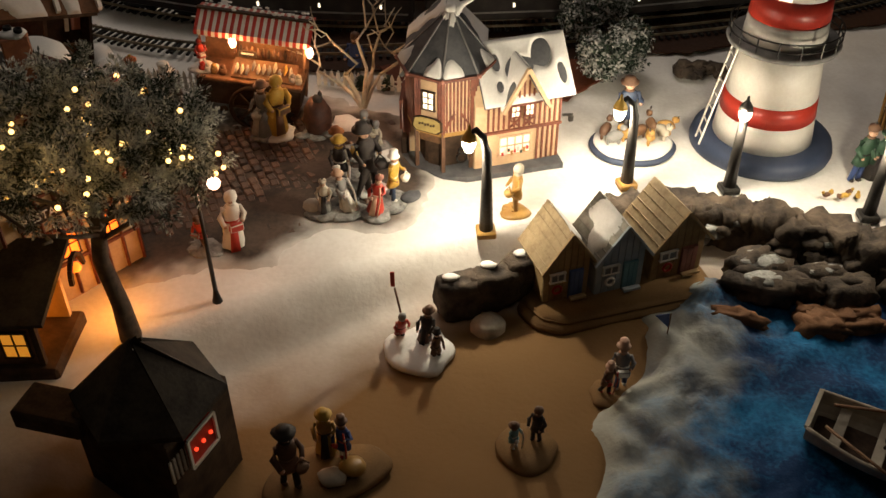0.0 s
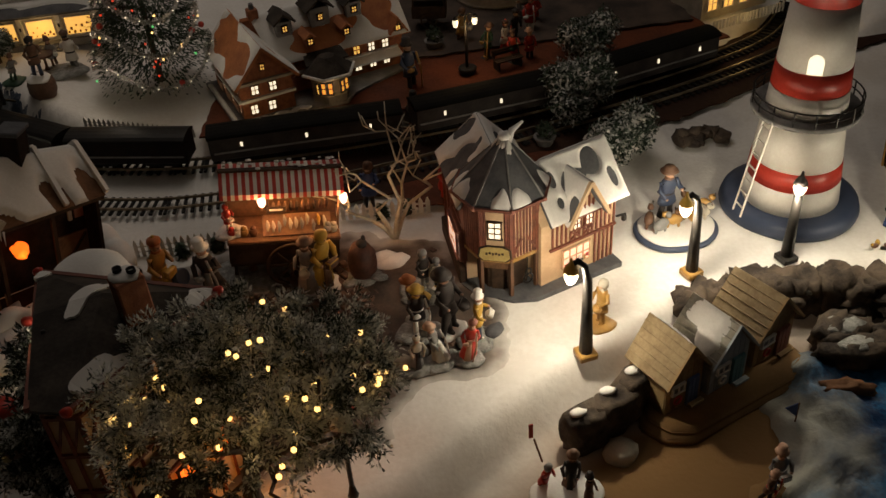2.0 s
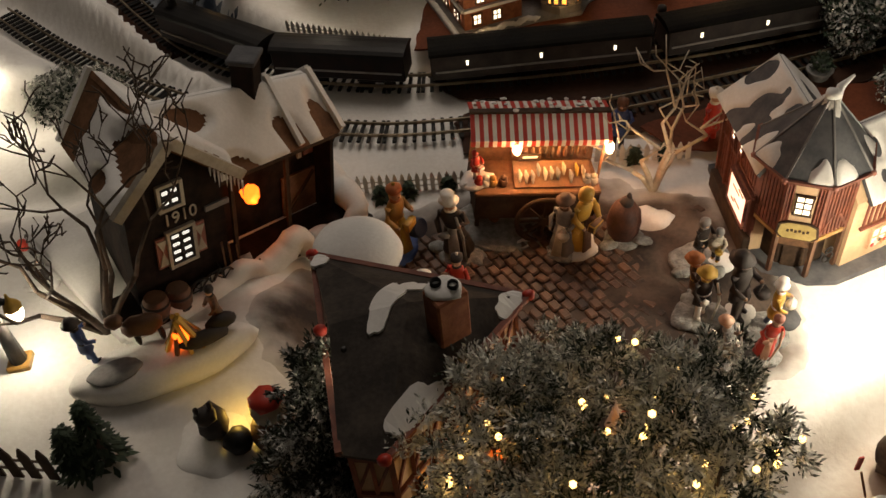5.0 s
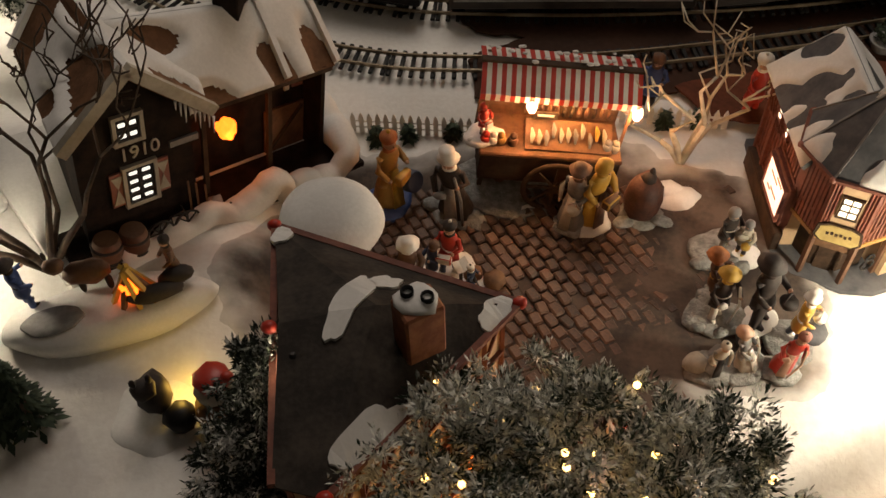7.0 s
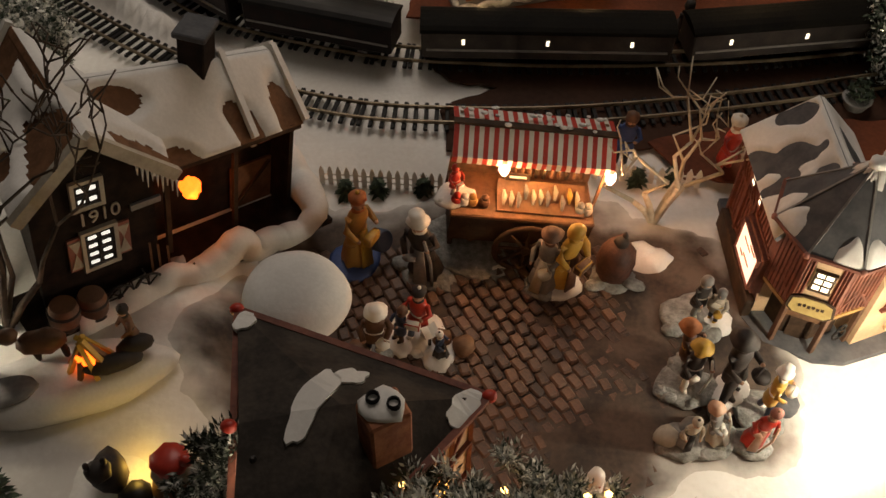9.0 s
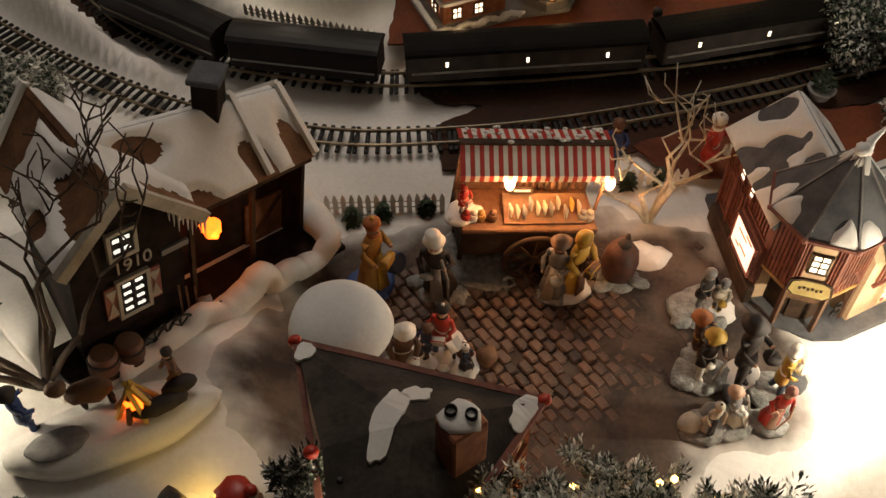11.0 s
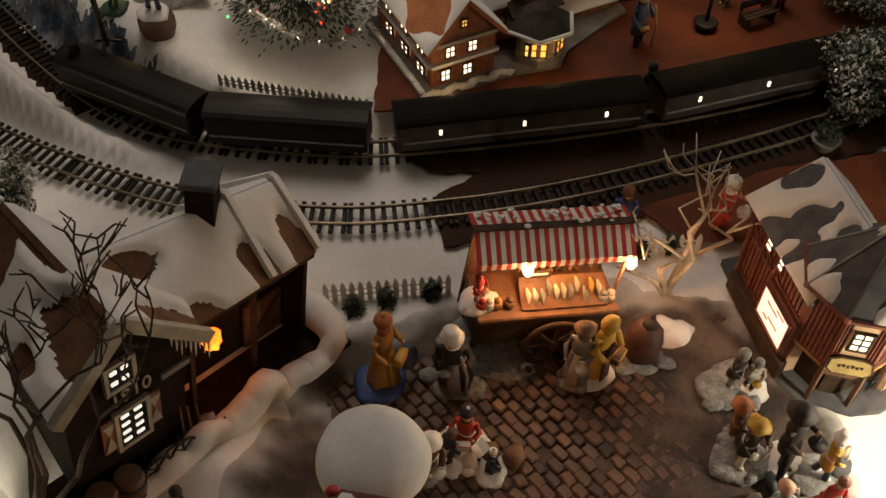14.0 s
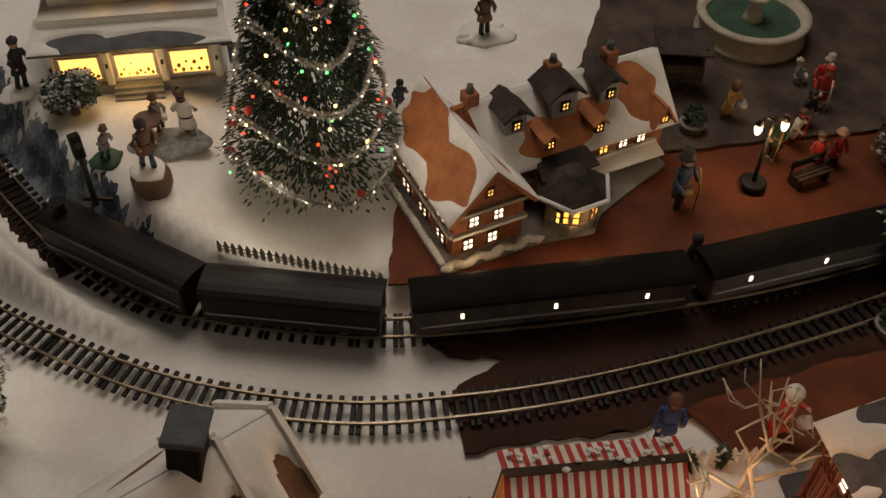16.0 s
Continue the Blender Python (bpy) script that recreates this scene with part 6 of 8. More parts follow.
lamp_point("arch_light", (-0.186, 0.462, 0.026), 0.06, (1, 0.33, 0.03), 0.006)


# ---- dark kiosk close by the beach ----
root = thing("kiosk", Matrix.Translation((-0.126, 0.345, -0.03)) @ Matrix.Rotation(radians(-24), 4, "Z") @ Matrix.Scale(0.88, 4), "dark wooden kiosk with a red illuminated sign", "kiosk")
part("wall", box(nb(), (0, 0, 0.042), (0.075, 0.07, 0.088), 0, 0, 0.002), DARKWOOD, root)
hexr = [(0.052 * math.cos(radians(30 + 60 * k)) * 1.0, 0.052 * math.sin(radians(30 + 60 * k)) * 0.95) for k in range(6)]
for k in range(6):
    a, b = hexr[k], hexr[(k + 1) % 6]
    bm = nb()
    solid(bm, [(*a, 0.086), (*b, 0.086), (0.004 * math.cos(k), 0.004 * math.sin(k), 0.13)], [(*a, 0.09), (*b, 0.09), (0.004 * math.cos(k), 0.004 * math.sin(k), 0.135)])
    bmesh.ops.recalc_face_normals(bm, faces=bm.faces)
    part("roof", bm, DARKROOF, root)
part("eave_box", box(nb(), (-0.055, -0.03, 0.075), (0.05, 0.03, 0.016), 10, 0, 0.002), DARKWOOD, root)
sg = part("sign", box(nb(), (0.041, -0.006, 0.066), (0.003, 0.026, 0.026)), REDP, root, "lit red sign with white edging")
for z in (0.053, 0.079):
    part("edging", box(nb(), (0.0432, -0.006, z), (0.0016, 0.028, 0.0022)), WHITEP, sg)
for y in (-0.02, 0.008):
    part("edging", box(nb(), (0.0432, y, 0.066), (0.0016, 0.0022, 0.026)), WHITEP, sg)
for k in range(3):
    part("bulb_or_glint", ball(nb(), (0.0435, -0.014 + 0.008 * k, 0.066), 0.0016, 0, 1), REDB, sg)
for k in range(5):
    part("pane_stripe", box(nb(), (0.0385, -0.034 + 0.004 * k, 0.062), (0.0012, 0.002, 0.02)), WHITEP, root)

# snowy round parasol behind the restaurant
root = thing("parasol", Matrix.Translation((-0.262, 0.607, 0.0)), "round parasol thickly covered with snow", "parasol")
part("pole", tube(nb(), [(0, 0, -0.002), (0, 0, 0.13)], 0.002), WOOD, root)
part("canopy", lathe(nb(), [(0.026, 0.121), (0.0275, 0.124), (0.025, 0.131), (0.017, 0.137), (0.007, 0.14), (0.0005, 0.1405)], 36, (0, 0, 0), 0, 1, 1, 0.05), SNOW, root)


# ---- brick station hotel ----
def hotel():
    root = thing("brick_hotel", M2((-0.145, 0.978, 0.0235), 0.974, 0.225), "orange brick hotel with lit windows and snowy orange roofs", "house")
    bm = nb()
    gable_body(bm, 0.0, 0.058, 0.0, 0.105, 0.0, 0.046, 0.078, "y")
    part("wall", bm, BRICK, root)
    bm = nb()
    gable_body(bm, 0.03, 0.202, 0.03, 0.1, 0.0, 0.046, 0.082, "x")
    part("wall", bm, BRICK, root)
    bm = nb()
    ring = [(-0.012, -0.012), (0.07, -0.014), (0.11, -0.022), (0.125, -0.006), (0.205, 0.02), (0.207, 0.108), (-0.012, 0.112)]
    solid(bm, [(x, y, -0.003) for x, y in ring], [(x, y, 0.003) for x, y in ring])
    bmesh.ops.bevel(bm, geom=bm.edges[:], offset=0.0015, segments=1, affect="EDGES")
    part("base", bm, GREY, root, "grey base with snow along it")
    bm = nb()
    for k in range(24):
        t = k / 23
        ball(bm, (-0.008 + 0.075 * t, -0.009 + 0.002 * math.sin(k), 0.003), 0.005, 0, 1, (1.2, 0.8, 0.4), 0.3, k)
        ball(bm, (-0.009, 0.0 + 0.1 * t, 0.003), 0.004, 0, 1, (0.8, 1.3, 0.35), 0.3, k)
    part("snow", bm, SNOW, root)["kind"] = "stuff"
    wl = [(-0.007, 0.112, 0.042), (-0.007, -0.008, 0.042), (0.029, -0.008, 0.082), (0.029, 0.112, 0.082)]
    wr = [(0.065, -0.008, 0.042), (0.065, 0.05, 0.042), (0.029, 0.09, 0.082), (0.029, -0.008, 0.082)]
    mf = [(0.05, 0.022, 0.042), (0.21, 0.022, 0.042), (0.21, 0.065, 0.086), (0.04, 0.065, 0.086)]
    mb = [(0.21, 0.108, 0.042), (0.03, 0.108, 0.042), (0.03, 0.065, 0.086), (0.21, 0.065, 0.086)]
    for q in (wl, wr, mf, mb):
        part("roof", slab(nb(), q, 0.003), TILE, root, "orange tiled roof slope")
    def snow(q, **kw):
        snow_parts(snow_on(nb(), q, **kw), root)
    snow(wl, holes=[(0.3, 0.6, 0.28, 0.45), (0.72, 0.5, 0.24, 0.42)], seed=31, rough=0.45)
    snow(wr, holes=[(0.3, 0.55, 0.12, 0.2)], seed=32)
    snow(mf, holes=[(0.35, 0.32, 0.22, 0.24), (0.55, 0.5, 0.12, 0.2), (0.82, 0.55, 0.1, 0.36)], seed=33, rough=0.45)
    snow(mb, holes=[(0.5, 0.5, 0.2, 0.2)], seed=34)
    # snowy string course and windows, front gable and left side
    for z in (0.024, 0.043):
        part("string_course", beam(nb(), (-0.001, -0.0015, z), (0.06, -0.0015, z), 0.004, 0.003), SNOW if z < 0.03 else STONE, root)
        part("string_course", beam(nb(), (-0.0015, -0.001, z), (-0.0015, 0.104, z), 0.003, 0.004), SNOW if z < 0.03 else STONE, root)
    for x in (0.012, 0.032):
        window(root, (x, -0.001, 0.013), 0.0082, 0.0108, 270, W_WHITE, WOOD, 2, 2)
        window(root, (x + 0.004, -0.001, 0.0345), 0.0082, 0.0104, 270, W_WHITE, WOOD, 2, 2)
    window(root, (0.028, -0.001, 0.058), 0.005, 0.007, 270, W_YEL, WOOD, 2, 2)
    for k in range(3):
        for dz in (0.013, 0.034):
            for s in (0, 0.0075):
                window(root, (-0.001, 0.012 + 0.03 * k + s, dz), 0.0056, 0.0096, 180, W_WHITE, WOOD, 1, 2)
    for x in (0.145, 0.163, 0.18):
        window(root, (x, 0.029, 0.034), 0.0082, 0.0104, 270, W_WHITE if x > 0.15 else W_YEL, WOOD, 2, 2)
        window(root, (x, 0.029, 0.014), 0.0082, 0.0108, 270, W_WHITE, WOOD, 2, 2)
    part("porch_roof", slab(nb(), [(0.125, 0.014, 0.022), (0.195, 0.014, 0.022), (0.195, 0.032, 0.027), (0.125, 0.032, 0.027)], 0.002), SNOW, root)
    part("door", box(nb(), (0.066, 0.029, 0.012), (0.009, 0.002, 0.02)), DOORRED, root)
    # bay pavilion
    bx, by = 0.1, 0.0
    def hexa(r, z):
        return [(bx + r * math.cos(radians(60 * k)), by + r * 0.95 * math.sin(radians(60 * k)), z) for k in range(6)]
    bm = nb()
    solid(bm, hexa(0.0215, 0), hexa(0.0215, 0.034))
    bay = part("bay", bm, GREY, root, "grey hexagonal bay with amber windows")
    bm = nb()
    solid(bm, hexa(0.031, 0.0335), hexa(0.009, 0.051))
    part("bay_roof", bm, DARKROOF, root)
    part("link_roof", slab(nb(), [(0.078, 0.008, 0.04), (0.128, 0.008, 0.04), (0.124, 0.036, 0.05), (0.084, 0.036, 0.05)], 0.002), DARKROOF, root)
    for k in (3, 4, 5):
        p = hexa(0.03, 0.035)[k]
        q = hexa(0.03, 0.035)[(k + 1) % 6]
        part("snow", tube(nb(), [p, q], 0.0018, 6), SNOW, root)
    part("sill_band", bmesh_ring(hexa(0.0222, 0.011), hexa(0.0222, 0.0135)), STONE, root)
    for a in (240, 300):
        window(root, (bx + 0.0194 * math.cos(radians(a)), by + 0.0187 * math.sin(radians(a)), 0.021), 0.0125, 0.0135, a, W_BAY, SLATE, 2, 2)
    window(root, (bx + 0.0215 * math.cos(radians(180)) + 0.0035, by - 0.012, 0.021), 0.004, 0.012, 210, W_YEL, SLATE, 1, 2)
    # dormers: large slate hoods above, small orange ones below
    for x, y, z, w, m in ((0.07, 0.05, 0.076, 0.022, DARKROOF), (0.092, 0.036, 0.061, 0.012, TILE), (0.112, 0.052, 0.079, 0.028, DARKROOF), (0.135, 0.037, 0.062, 0.012, TILE), (0.152, 0.052, 0.078, 0.022, DARKROOF)):
        hh = w * 0.75
        d = part("dormer", box(nb(), (x, y, z - 0.002), (w * 0.8, 0.022, hh), 0, 0, 0.0008), GREY if m is DARKROOF else BRICK, root)
        for s in (-1, 1):
            part("dormer_roof", slab(nb(), [(x + s * w * 0.6, y - 0.015, z + hh * 0.35), (x + s * w * 0.6, y + 0.018, z + hh * 0.35), (x, y + 0.018, z + hh * 0.95), (x, y - 0.015, z + hh * 0.95)], 0.002), m, d)
        window(d, (x, y - 0.0115, z - 0.0015), 0.0058, 0.007, 270, W_YEL, DARKWOOD, 2, 2)
    bm = nb()
    solid(bm, [(0.186, 0.024, 0.046), (0.204, 0.024, 0.046), (0.195, 0.024, 0.06)], [(0.186, 0.045, 0.046), (0.204, 0.045, 0.046), (0.195, 0.045, 0.06)])
    bmesh.ops.recalc_face_normals(bm, faces=bm.faces)
    part("gable", bm, BRICK, root)
    window(root, (0.195, 0.0232, 0.0505), 0.006, 0.0065, 270, W_YEL, DARKWOOD, 2, 1)
    for s in (-1, 1):
        part("roof", slab(nb(), [(0.195 + s * 0.012, 0.02, 0.045), (0.195 + s * 0.012, 0.03, 0.045), (0.195, 0.048, 0.0635), (0.195, 0.02, 0.0635)], 0.002), TILE, root)
    for x, z in ((0.125, 0.026), (0.07, 0.026)):
        part("string_course", beam(nb(), (x, 0.0285, z), (x + 0.07 if x > 0.1 else x + 0.012, 0.0285, z), 0.004, 0.003), SNOW, root)
    for x, y, h in ((0.045, 0.066, 0.094), (0.114, 0.066, 0.1), (0.165, 0.066, 0.097)):
        c = part("chimney", box(nb(), (x, y, h - 0.015), (0.011, 0.011, 0.03), 0, 0, 0.0008), BRICK, root)
        part("pot", lathe(nb(), [(0.003, 0), (0.0025, 0.006)], 8, (x, y, h)), SLATE, c)
    return root


def bmesh_ring(a, b):
    return solid(nb(), a, b)


hotel()
lamp_point("bay_window_light", (-0.047, 0.962, 0.046), 0.008, WARM)
lamp_point("hotel_window_light", (-0.135, 0.958, 0.045), 0.006, WARM)


# ---- Christmas tree on the snow ----
def xmas():
    root = conifer(-0.229, 1.085, 0.04, 0.069, 0.26, "large Christmas tree with tinsel and coloured lights", DARKLEAF, 8, 30000, 9, "christmas_tree", 0.0021)
    rng = random.Random(2)
    def rr(z):
        return 0.069 * (1 - z / 0.26) ** 0.8 + 0.001
    # Tinsel glints: tiny glowing balls added along each garland for its sparkle.
    tiny = finish("bulb_or_glint", ball(nb(), (0, 0, 0), 0.0007, 0, 1), W_WHITE)
    for k in range(6):
        z0 = 0.026 + 0.035 * k
        bm = nb()
        for s in range(420):
            t = s / 419
            a = -math.pi * 1.05 + math.tau * 1.05 * t
            z = z0 + 0.012 * math.cos(a * 2.5) + 0.006 * t
            r = rr(z) * 1.03
            p = Vector((r * math.cos(a), r * math.sin(a), z))
            for q in range(6):
                d = Vector((rng.gauss(0, 1), rng.gauss(0, 1), rng.gauss(0, 1))).normalized() * rng.uniform(0.002, 0.0055)
                w = d.cross(Vector((0.3, 0.5, 0.8))).normalized() * 0.0011
                bm.faces.new([bm.verts.new(p + d), bm.verts.new(p + w), bm.verts.new(p - d), bm.verts.new(p - w)])
        garland = part("tinsel", bm, TINSEL, root, "silver tinsel garland with added glowing glints")
        for q in range(24):
            t = (q + rng.random()) / 24
            a = -math.pi * 1.05 + math.tau * 1.05 * t
            z = z0 + 0.012 * math.cos(a * 2.5) + 0.006 * t
            ob = new("bulb_or_glint", tiny)
            ob.parent = garland
            ob.matrix_basis = Matrix.Translation((rr(z) * 1.06 * math.cos(a), rr(z) * 1.06 * math.sin(a), z + rng.gauss(0, 0.0015)))
    for k in range(64):
        z = 0.012 + 0.22 * rng.random()
        a = rng.uniform(-math.pi, 0.1)
        r = rr(z) * 1.0
        m = (REDB, GREENB, FAIRY, REDB)[k % 4]
        part("bulb_or_glint", ball(nb(), (r * math.cos(a), r * math.sin(a), z), 0.0013, 0, 1), m, root)
    for k in range(7):
        z = 0.012 + 0.2 * rng.random()
        a = rng.uniform(-math.pi, 0.1)
        part("bauble", ball(nb(), (rr(z) * math.cos(a), rr(z) * math.sin(a), z), 0.0035, 0, 2), REDP, root)


xmas()
for k in range(5):
    lamp_point("tree_bulb_glow", (-0.229 + 0.085 * math.cos(-0.3 - 0.6 * k), 1.085 + 0.085 * math.sin(-0.3 - 0.6 * k), 0.08 + 0.05 * (k % 3)), 0.02, ((1, 0.75, 0.5), (1, 0.85, 0.65))[k % 2], 0.008)


# ---- shop with three glowing windows ----
def shop():
    root = thing("corner_shop", M2((-0.43, 1.225, 0.048), 0.996, -0.06), "white snowy shop with three glowing display windows", "shop")
    w = 0.142
    part("wall", box(nb(), (w / 2, 0.035, 0.03), (w, 0.07, 0.06)), WHITEP, root)
    part("porch_roof", slab(nb(), [(-0.01, -0.023, 0.0425), (w + 0.01, -0.023, 0.0425), (w + 0.004, 0.01, 0.056), (-0.004, 0.01, 0.056)], 0.003), SLATE, root)
    bm = nb()
    snow_on(bm, [(-0.01, -0.023, 0.0425), (w + 0.01, -0.023, 0.0425), (w + 0.004, 0.01, 0.056), (-0.004, 0.01, 0.056)], holes=[(0.5, 0.1, 0.36, 0.3), (0.25, 0.3, 0.15, 0.2)], seed=40)
    snow_parts(bm, root)
    part("upper_wall", box(nb(), (w / 2, 0.045, 0.075), (w * 0.9, 0.05, 0.034)), WHITEP, root)
    for s, y in ((1, 0.015), (-1, 0.077)):
        part("roof", slab(nb(), [(-0.004, y, 0.088), (w + 0.004, y, 0.088), (w + 0.004, 0.046, 0.115), (-0.004, 0.046, 0.115)], 0.003), SNOW, root)
    part("shop_front", box(nb(), (w / 2, -0.008, 0.024), (w, 0.016, 0.034)), WHITEP, root)
    rng = random.Random(4)
    for k in range(3):
        x = 0.027 + 0.044 * k
        wd = window(root, (x, -0.0168, 0.0235), 0.031, 0.022, 270, W_YEL, WHITEP, 1, 1)
        for q in range(9):
            part("display_goods", ball(nb(), (-0.013 + 0.0032 * q, -0.0009, -0.008 + rng.uniform(0, 0.012) * (q % 2)), rng.uniform(0.0009, 0.0019), 0, 1, (1, 0.4, 1.3), 0.2, q), rng.choice([GOLD, WOOD, YELLOW]), wd)
    for k in range(4):
        x = 0.005 + 0.044 * k
        part("column", box(nb(), (x, -0.0185, 0.021), (0.0062, 0.005, 0.042), 0, 0, 0.0008), WHITEP, root)
        part("wall_lamp", box(nb(), (x, -0.0216, 0.027), (0.0018, 0.0014, 0.004)), IRON, root)
    for x in (0.05, 0.098):
        window(root, (x, 0.0185, 0.073), 0.012, 0.014, 270, W_YEL, WHITEP, 2, 2)
    for k in range(4):
        part("step", box(nb(), (w / 2, -0.024 - 0.004 * k, 0.006 - 0.0028 * k), (0.04, 0.0045, 0.003)), GREY, root)
    part("porch_floor", box(nb(), (w / 2, -0.011, 0.004), (w, 0.022, 0.008)), GREY, root)
    part("sign", box(nb(), (w + 0.012, -0.02, 0.028), (0.014, 0.002, 0.016)), NAVY, root)
    part("sign_bracket", beam(nb(), (w, -0.02, 0.038), (w + 0.022, -0.02, 0.038), 0.0014), IRON, root)
    return root


shop()
lamp_point("shop_glow", (-0.36, 1.19, 0.075), 0.014, (1, 0.6, 0.2), 0.01)
snowy_bush(-0.412, 1.178, 0.048, 0.021, 0.04, "round dark bush speckled with snow before the shop", SNOWLEAF, 1500, 30, "round_bush")

# yellow-lit house beyond the lighthouse
root = thing("yellow_house", pose(0.46, 1.05, 0.022, 0, 0, 12), "cream house with yellow-lit windows", "house")
part("wall", box(nb(), (0, 0.03, 0.035), (0.1, 0.06, 0.07)), STONE, root)
for s, y in ((1, -0.006), (-1, 0.066)):
    part("roof", slab(nb(), [(-0.055, y, 0.068), (0.055, y, 0.068), (0.055, 0.03, 0.1), (-0.055, 0.03, 0.1)], 0.003), SNOW, root)
for k in range(4):
    window(root, (-0.036 + 0.024 * k, -0.0008, 0.02), 0.014, 0.018, 270, W_YEL, WHITEP, 2, 2)
    window(root, (-0.036 + 0.024 * k, -0.0008, 0.05), 0.01, 0.014, 270, W_YEL, WHITEP, 2, 2)
for k in range(22):
    part("picket", box(nb(), (-0.055 + 0.005 * k, -0.03, 0.006), (0.0025, 0.0012, 0.012)), WHITEP, root)
lamp_point("yellow_house_glow", (0.455, 1.01, 0.05), 0.03, (1, 0.62, 0.2), 0.01)
# wicker hut beside the lighthouse
root = thing("wicker_hut", pose(0.475, 0.7, 0.0, 0, 0, 20), "golden wicker hut lit from inside", "hut")
part("wall", box(nb(), (0, 0, 0.045), (0.05, 0.05, 0.09)), DARKWOOD, root)
for k in range(11):
    for y in (-0.026,):
        part("slat", beam(nb(), (-0.025 + 0.005 * k, y, 0.0), (-0.02 + 0.005 * k, y, 0.09), 0.0018), GOLD, root)
for k in range(11):
    part("slat", beam(nb(), (-0.026, -0.025 + 0.005 * k, 0.0), (-0.026, -0.02 + 0.005 * k, 0.09), 0.0018), GOLD, root)
part("roof", lathe(nb(), [(0.045, 0.088), (0.002, 0.13)], 4), DARKROOF, root)


# ---- fountain ----
root = thing("fountain", Matrix.Translation((0.2, 1.205, 0.027)), "round pale stone fountain basin with green water", "fountain")
part("basin", lathe(nb(), [(0.052, 0), (0.052, 0.004), (0.048, 0.006), (0.049, 0.018), (0.053, 0.021), (0.053, 0.024), (0.045, 0.024), (0.044, 0.012)], 40), STONE, root)
part("basin_water", lathe(nb(), [(0.0445, 0.012), (0.0445, 0.0165)], 40), GREEN, root)
part("pillar", lathe(nb(), [(0.012, 0.012), (0.008, 0.02), (0.006, 0.035), (0.011, 0.038), (0.011, 0.041)], 16), STONE, root)

# twin lantern on the plaza
root = thing("street_lamp", Matrix.Translation((0.108, 1.005, 0.0235)), "black twin-lantern street lamp in a planter", "street lamp")
part("planter", lathe(nb(), [(0.008, 0), (0.011, 0.007), (0.009, 0.008)], 12), IRON, root)
part("post", tube(nb(), [(0, 0, 0.004), (0, 0, 0.07)], [0.002, 0.0013]), IRON, root)
for s in (-1, 1):
    part("arm", tube(nb(), [(0, 0, 0.068), (s * 0.006, 0, 0.072), (s * 0.011, 0, 0.068)], 0.0009, 5), IRON, root)
    part("lamp_glass", lathe(nb(), [(0.0018, 0.057), (0.0032, 0.061), (0.003, 0.066)], 6, (s * 0.011, 0, 0)), W_WHITE, root)
    part("cap", lathe(nb(), [(0.0038, 0.066), (0.001, 0.07)], 6, (s * 0.011, 0, 0)), IRON, root)
lamp_point("plaza_lamp_light", (0.108, 0.996, 0.082), 0.05, WARM)
# signal lamp by the track
root = thing("signal_lamp", Matrix.Translation((-0.394, 1.065, 0.048)), "black railway signal post on splayed feet", "signal")
part("post", tube(nb(), [(0, 0, 0.0), (0, 0, 0.05)], 0.0024), IRON, root)
part("head", box(nb(), (0, 0, 0.056), (0.008, 0.007, 0.02), 20, 0, 0.001), BLACKP, root)
part("lens", lathe(nb(), [(0.0026, 0), (0.0022, 0.0014), (0.0005, 0.002)], 10), DARK, root).matrix_basis = pose(0.0014, -0.0036, 0.059, 90, 0, 20)
for a in (0.3, 2.4, 4.4):
    part("foot", beam(nb(), (0, 0, 0.006), (0.012 * math.cos(a), 0.012 * math.sin(a), 0.0), 0.0022), IRON, root)


# lit cottage beyond the dark tree
root = thing("lit_cottage", pose(-0.63, 0.9, 0.0, 0, 0, 60), "snowy cottage with brightly lit windows beyond the dark tree", "house")
part("wall", box(nb(), (0, 0.03, 0.03), (0.09, 0.06, 0.06)), WHITEP, root)
for s_, y in ((1, -0.006), (-1, 0.066)):
    part("roof", slab(nb(), [(-0.05, y, 0.058), (0.05, y, 0.058), (0.05, 0.03, 0.09), (-0.05, 0.03, 0.09)], 0.003), SNOW, root)
for k in range(3):
    window(root, (-0.028 + 0.028 * k, -0.0008, 0.028), 0.017, 0.026, 270, W_WHITE, WHITEP, 2, 2)
lamp_point("cottage_light", (-0.59, 0.98, 0.05), 0.36, COOLWARM, 0.008)


# ---- fences ----
def fence(name, a, b, n, h, mat, label, zf=None):
    a, b = Vector(a), Vector(b)
    root = thing(name, Matrix.Translation(a), label, "fence")
    d = (b - a)
    for k in range(n + 1):
        p = d * (k / n)
        bm = nb()
        w = d.length / n * 0.3
        q = d.normalized() * w
        solid(bm, [p - q + Vector((0, -0.0007, 0)), p + q + Vector((0, -0.0007, 0)), p + q + Vector((0, 0.0007, 0)), p - q + Vector((0, 0.0007, 0))],
              [p - q + Vector((0, -0.0007, h * 0.75)), p + q + Vector((0, -0.0007, h * 0.75)), p + q + Vector((0, 0.0007, h * 0.75)), p - q + Vector((0, 0.0007, h * 0.75))])
        solid(bm, [p - q + Vector((0, -0.0007, h * 0.75)), p + q + Vector((0, -0.0007, h * 0.75)), p + q + Vector((0, 0.0007, h * 0.75)), p - q + Vector((0, 0.0007, h * 0.75))],
              [p - q * 0.15 + Vector((0, -0.0007, h)), p + q * 0.15 + Vector((0, -0.0007, h)), p + q * 0.15 + Vector((0, 0.0007, h)), p - q * 0.15 + Vector((0, 0.0007, h))])
        part("picket", bm, mat, root)
    for z in (0.3, 0.6):
        part("rail", beam(nb(), Vector((0, 0, h * z)), d + Vector((0, 0, h * z)), 0.0012), mat, root)
    return root


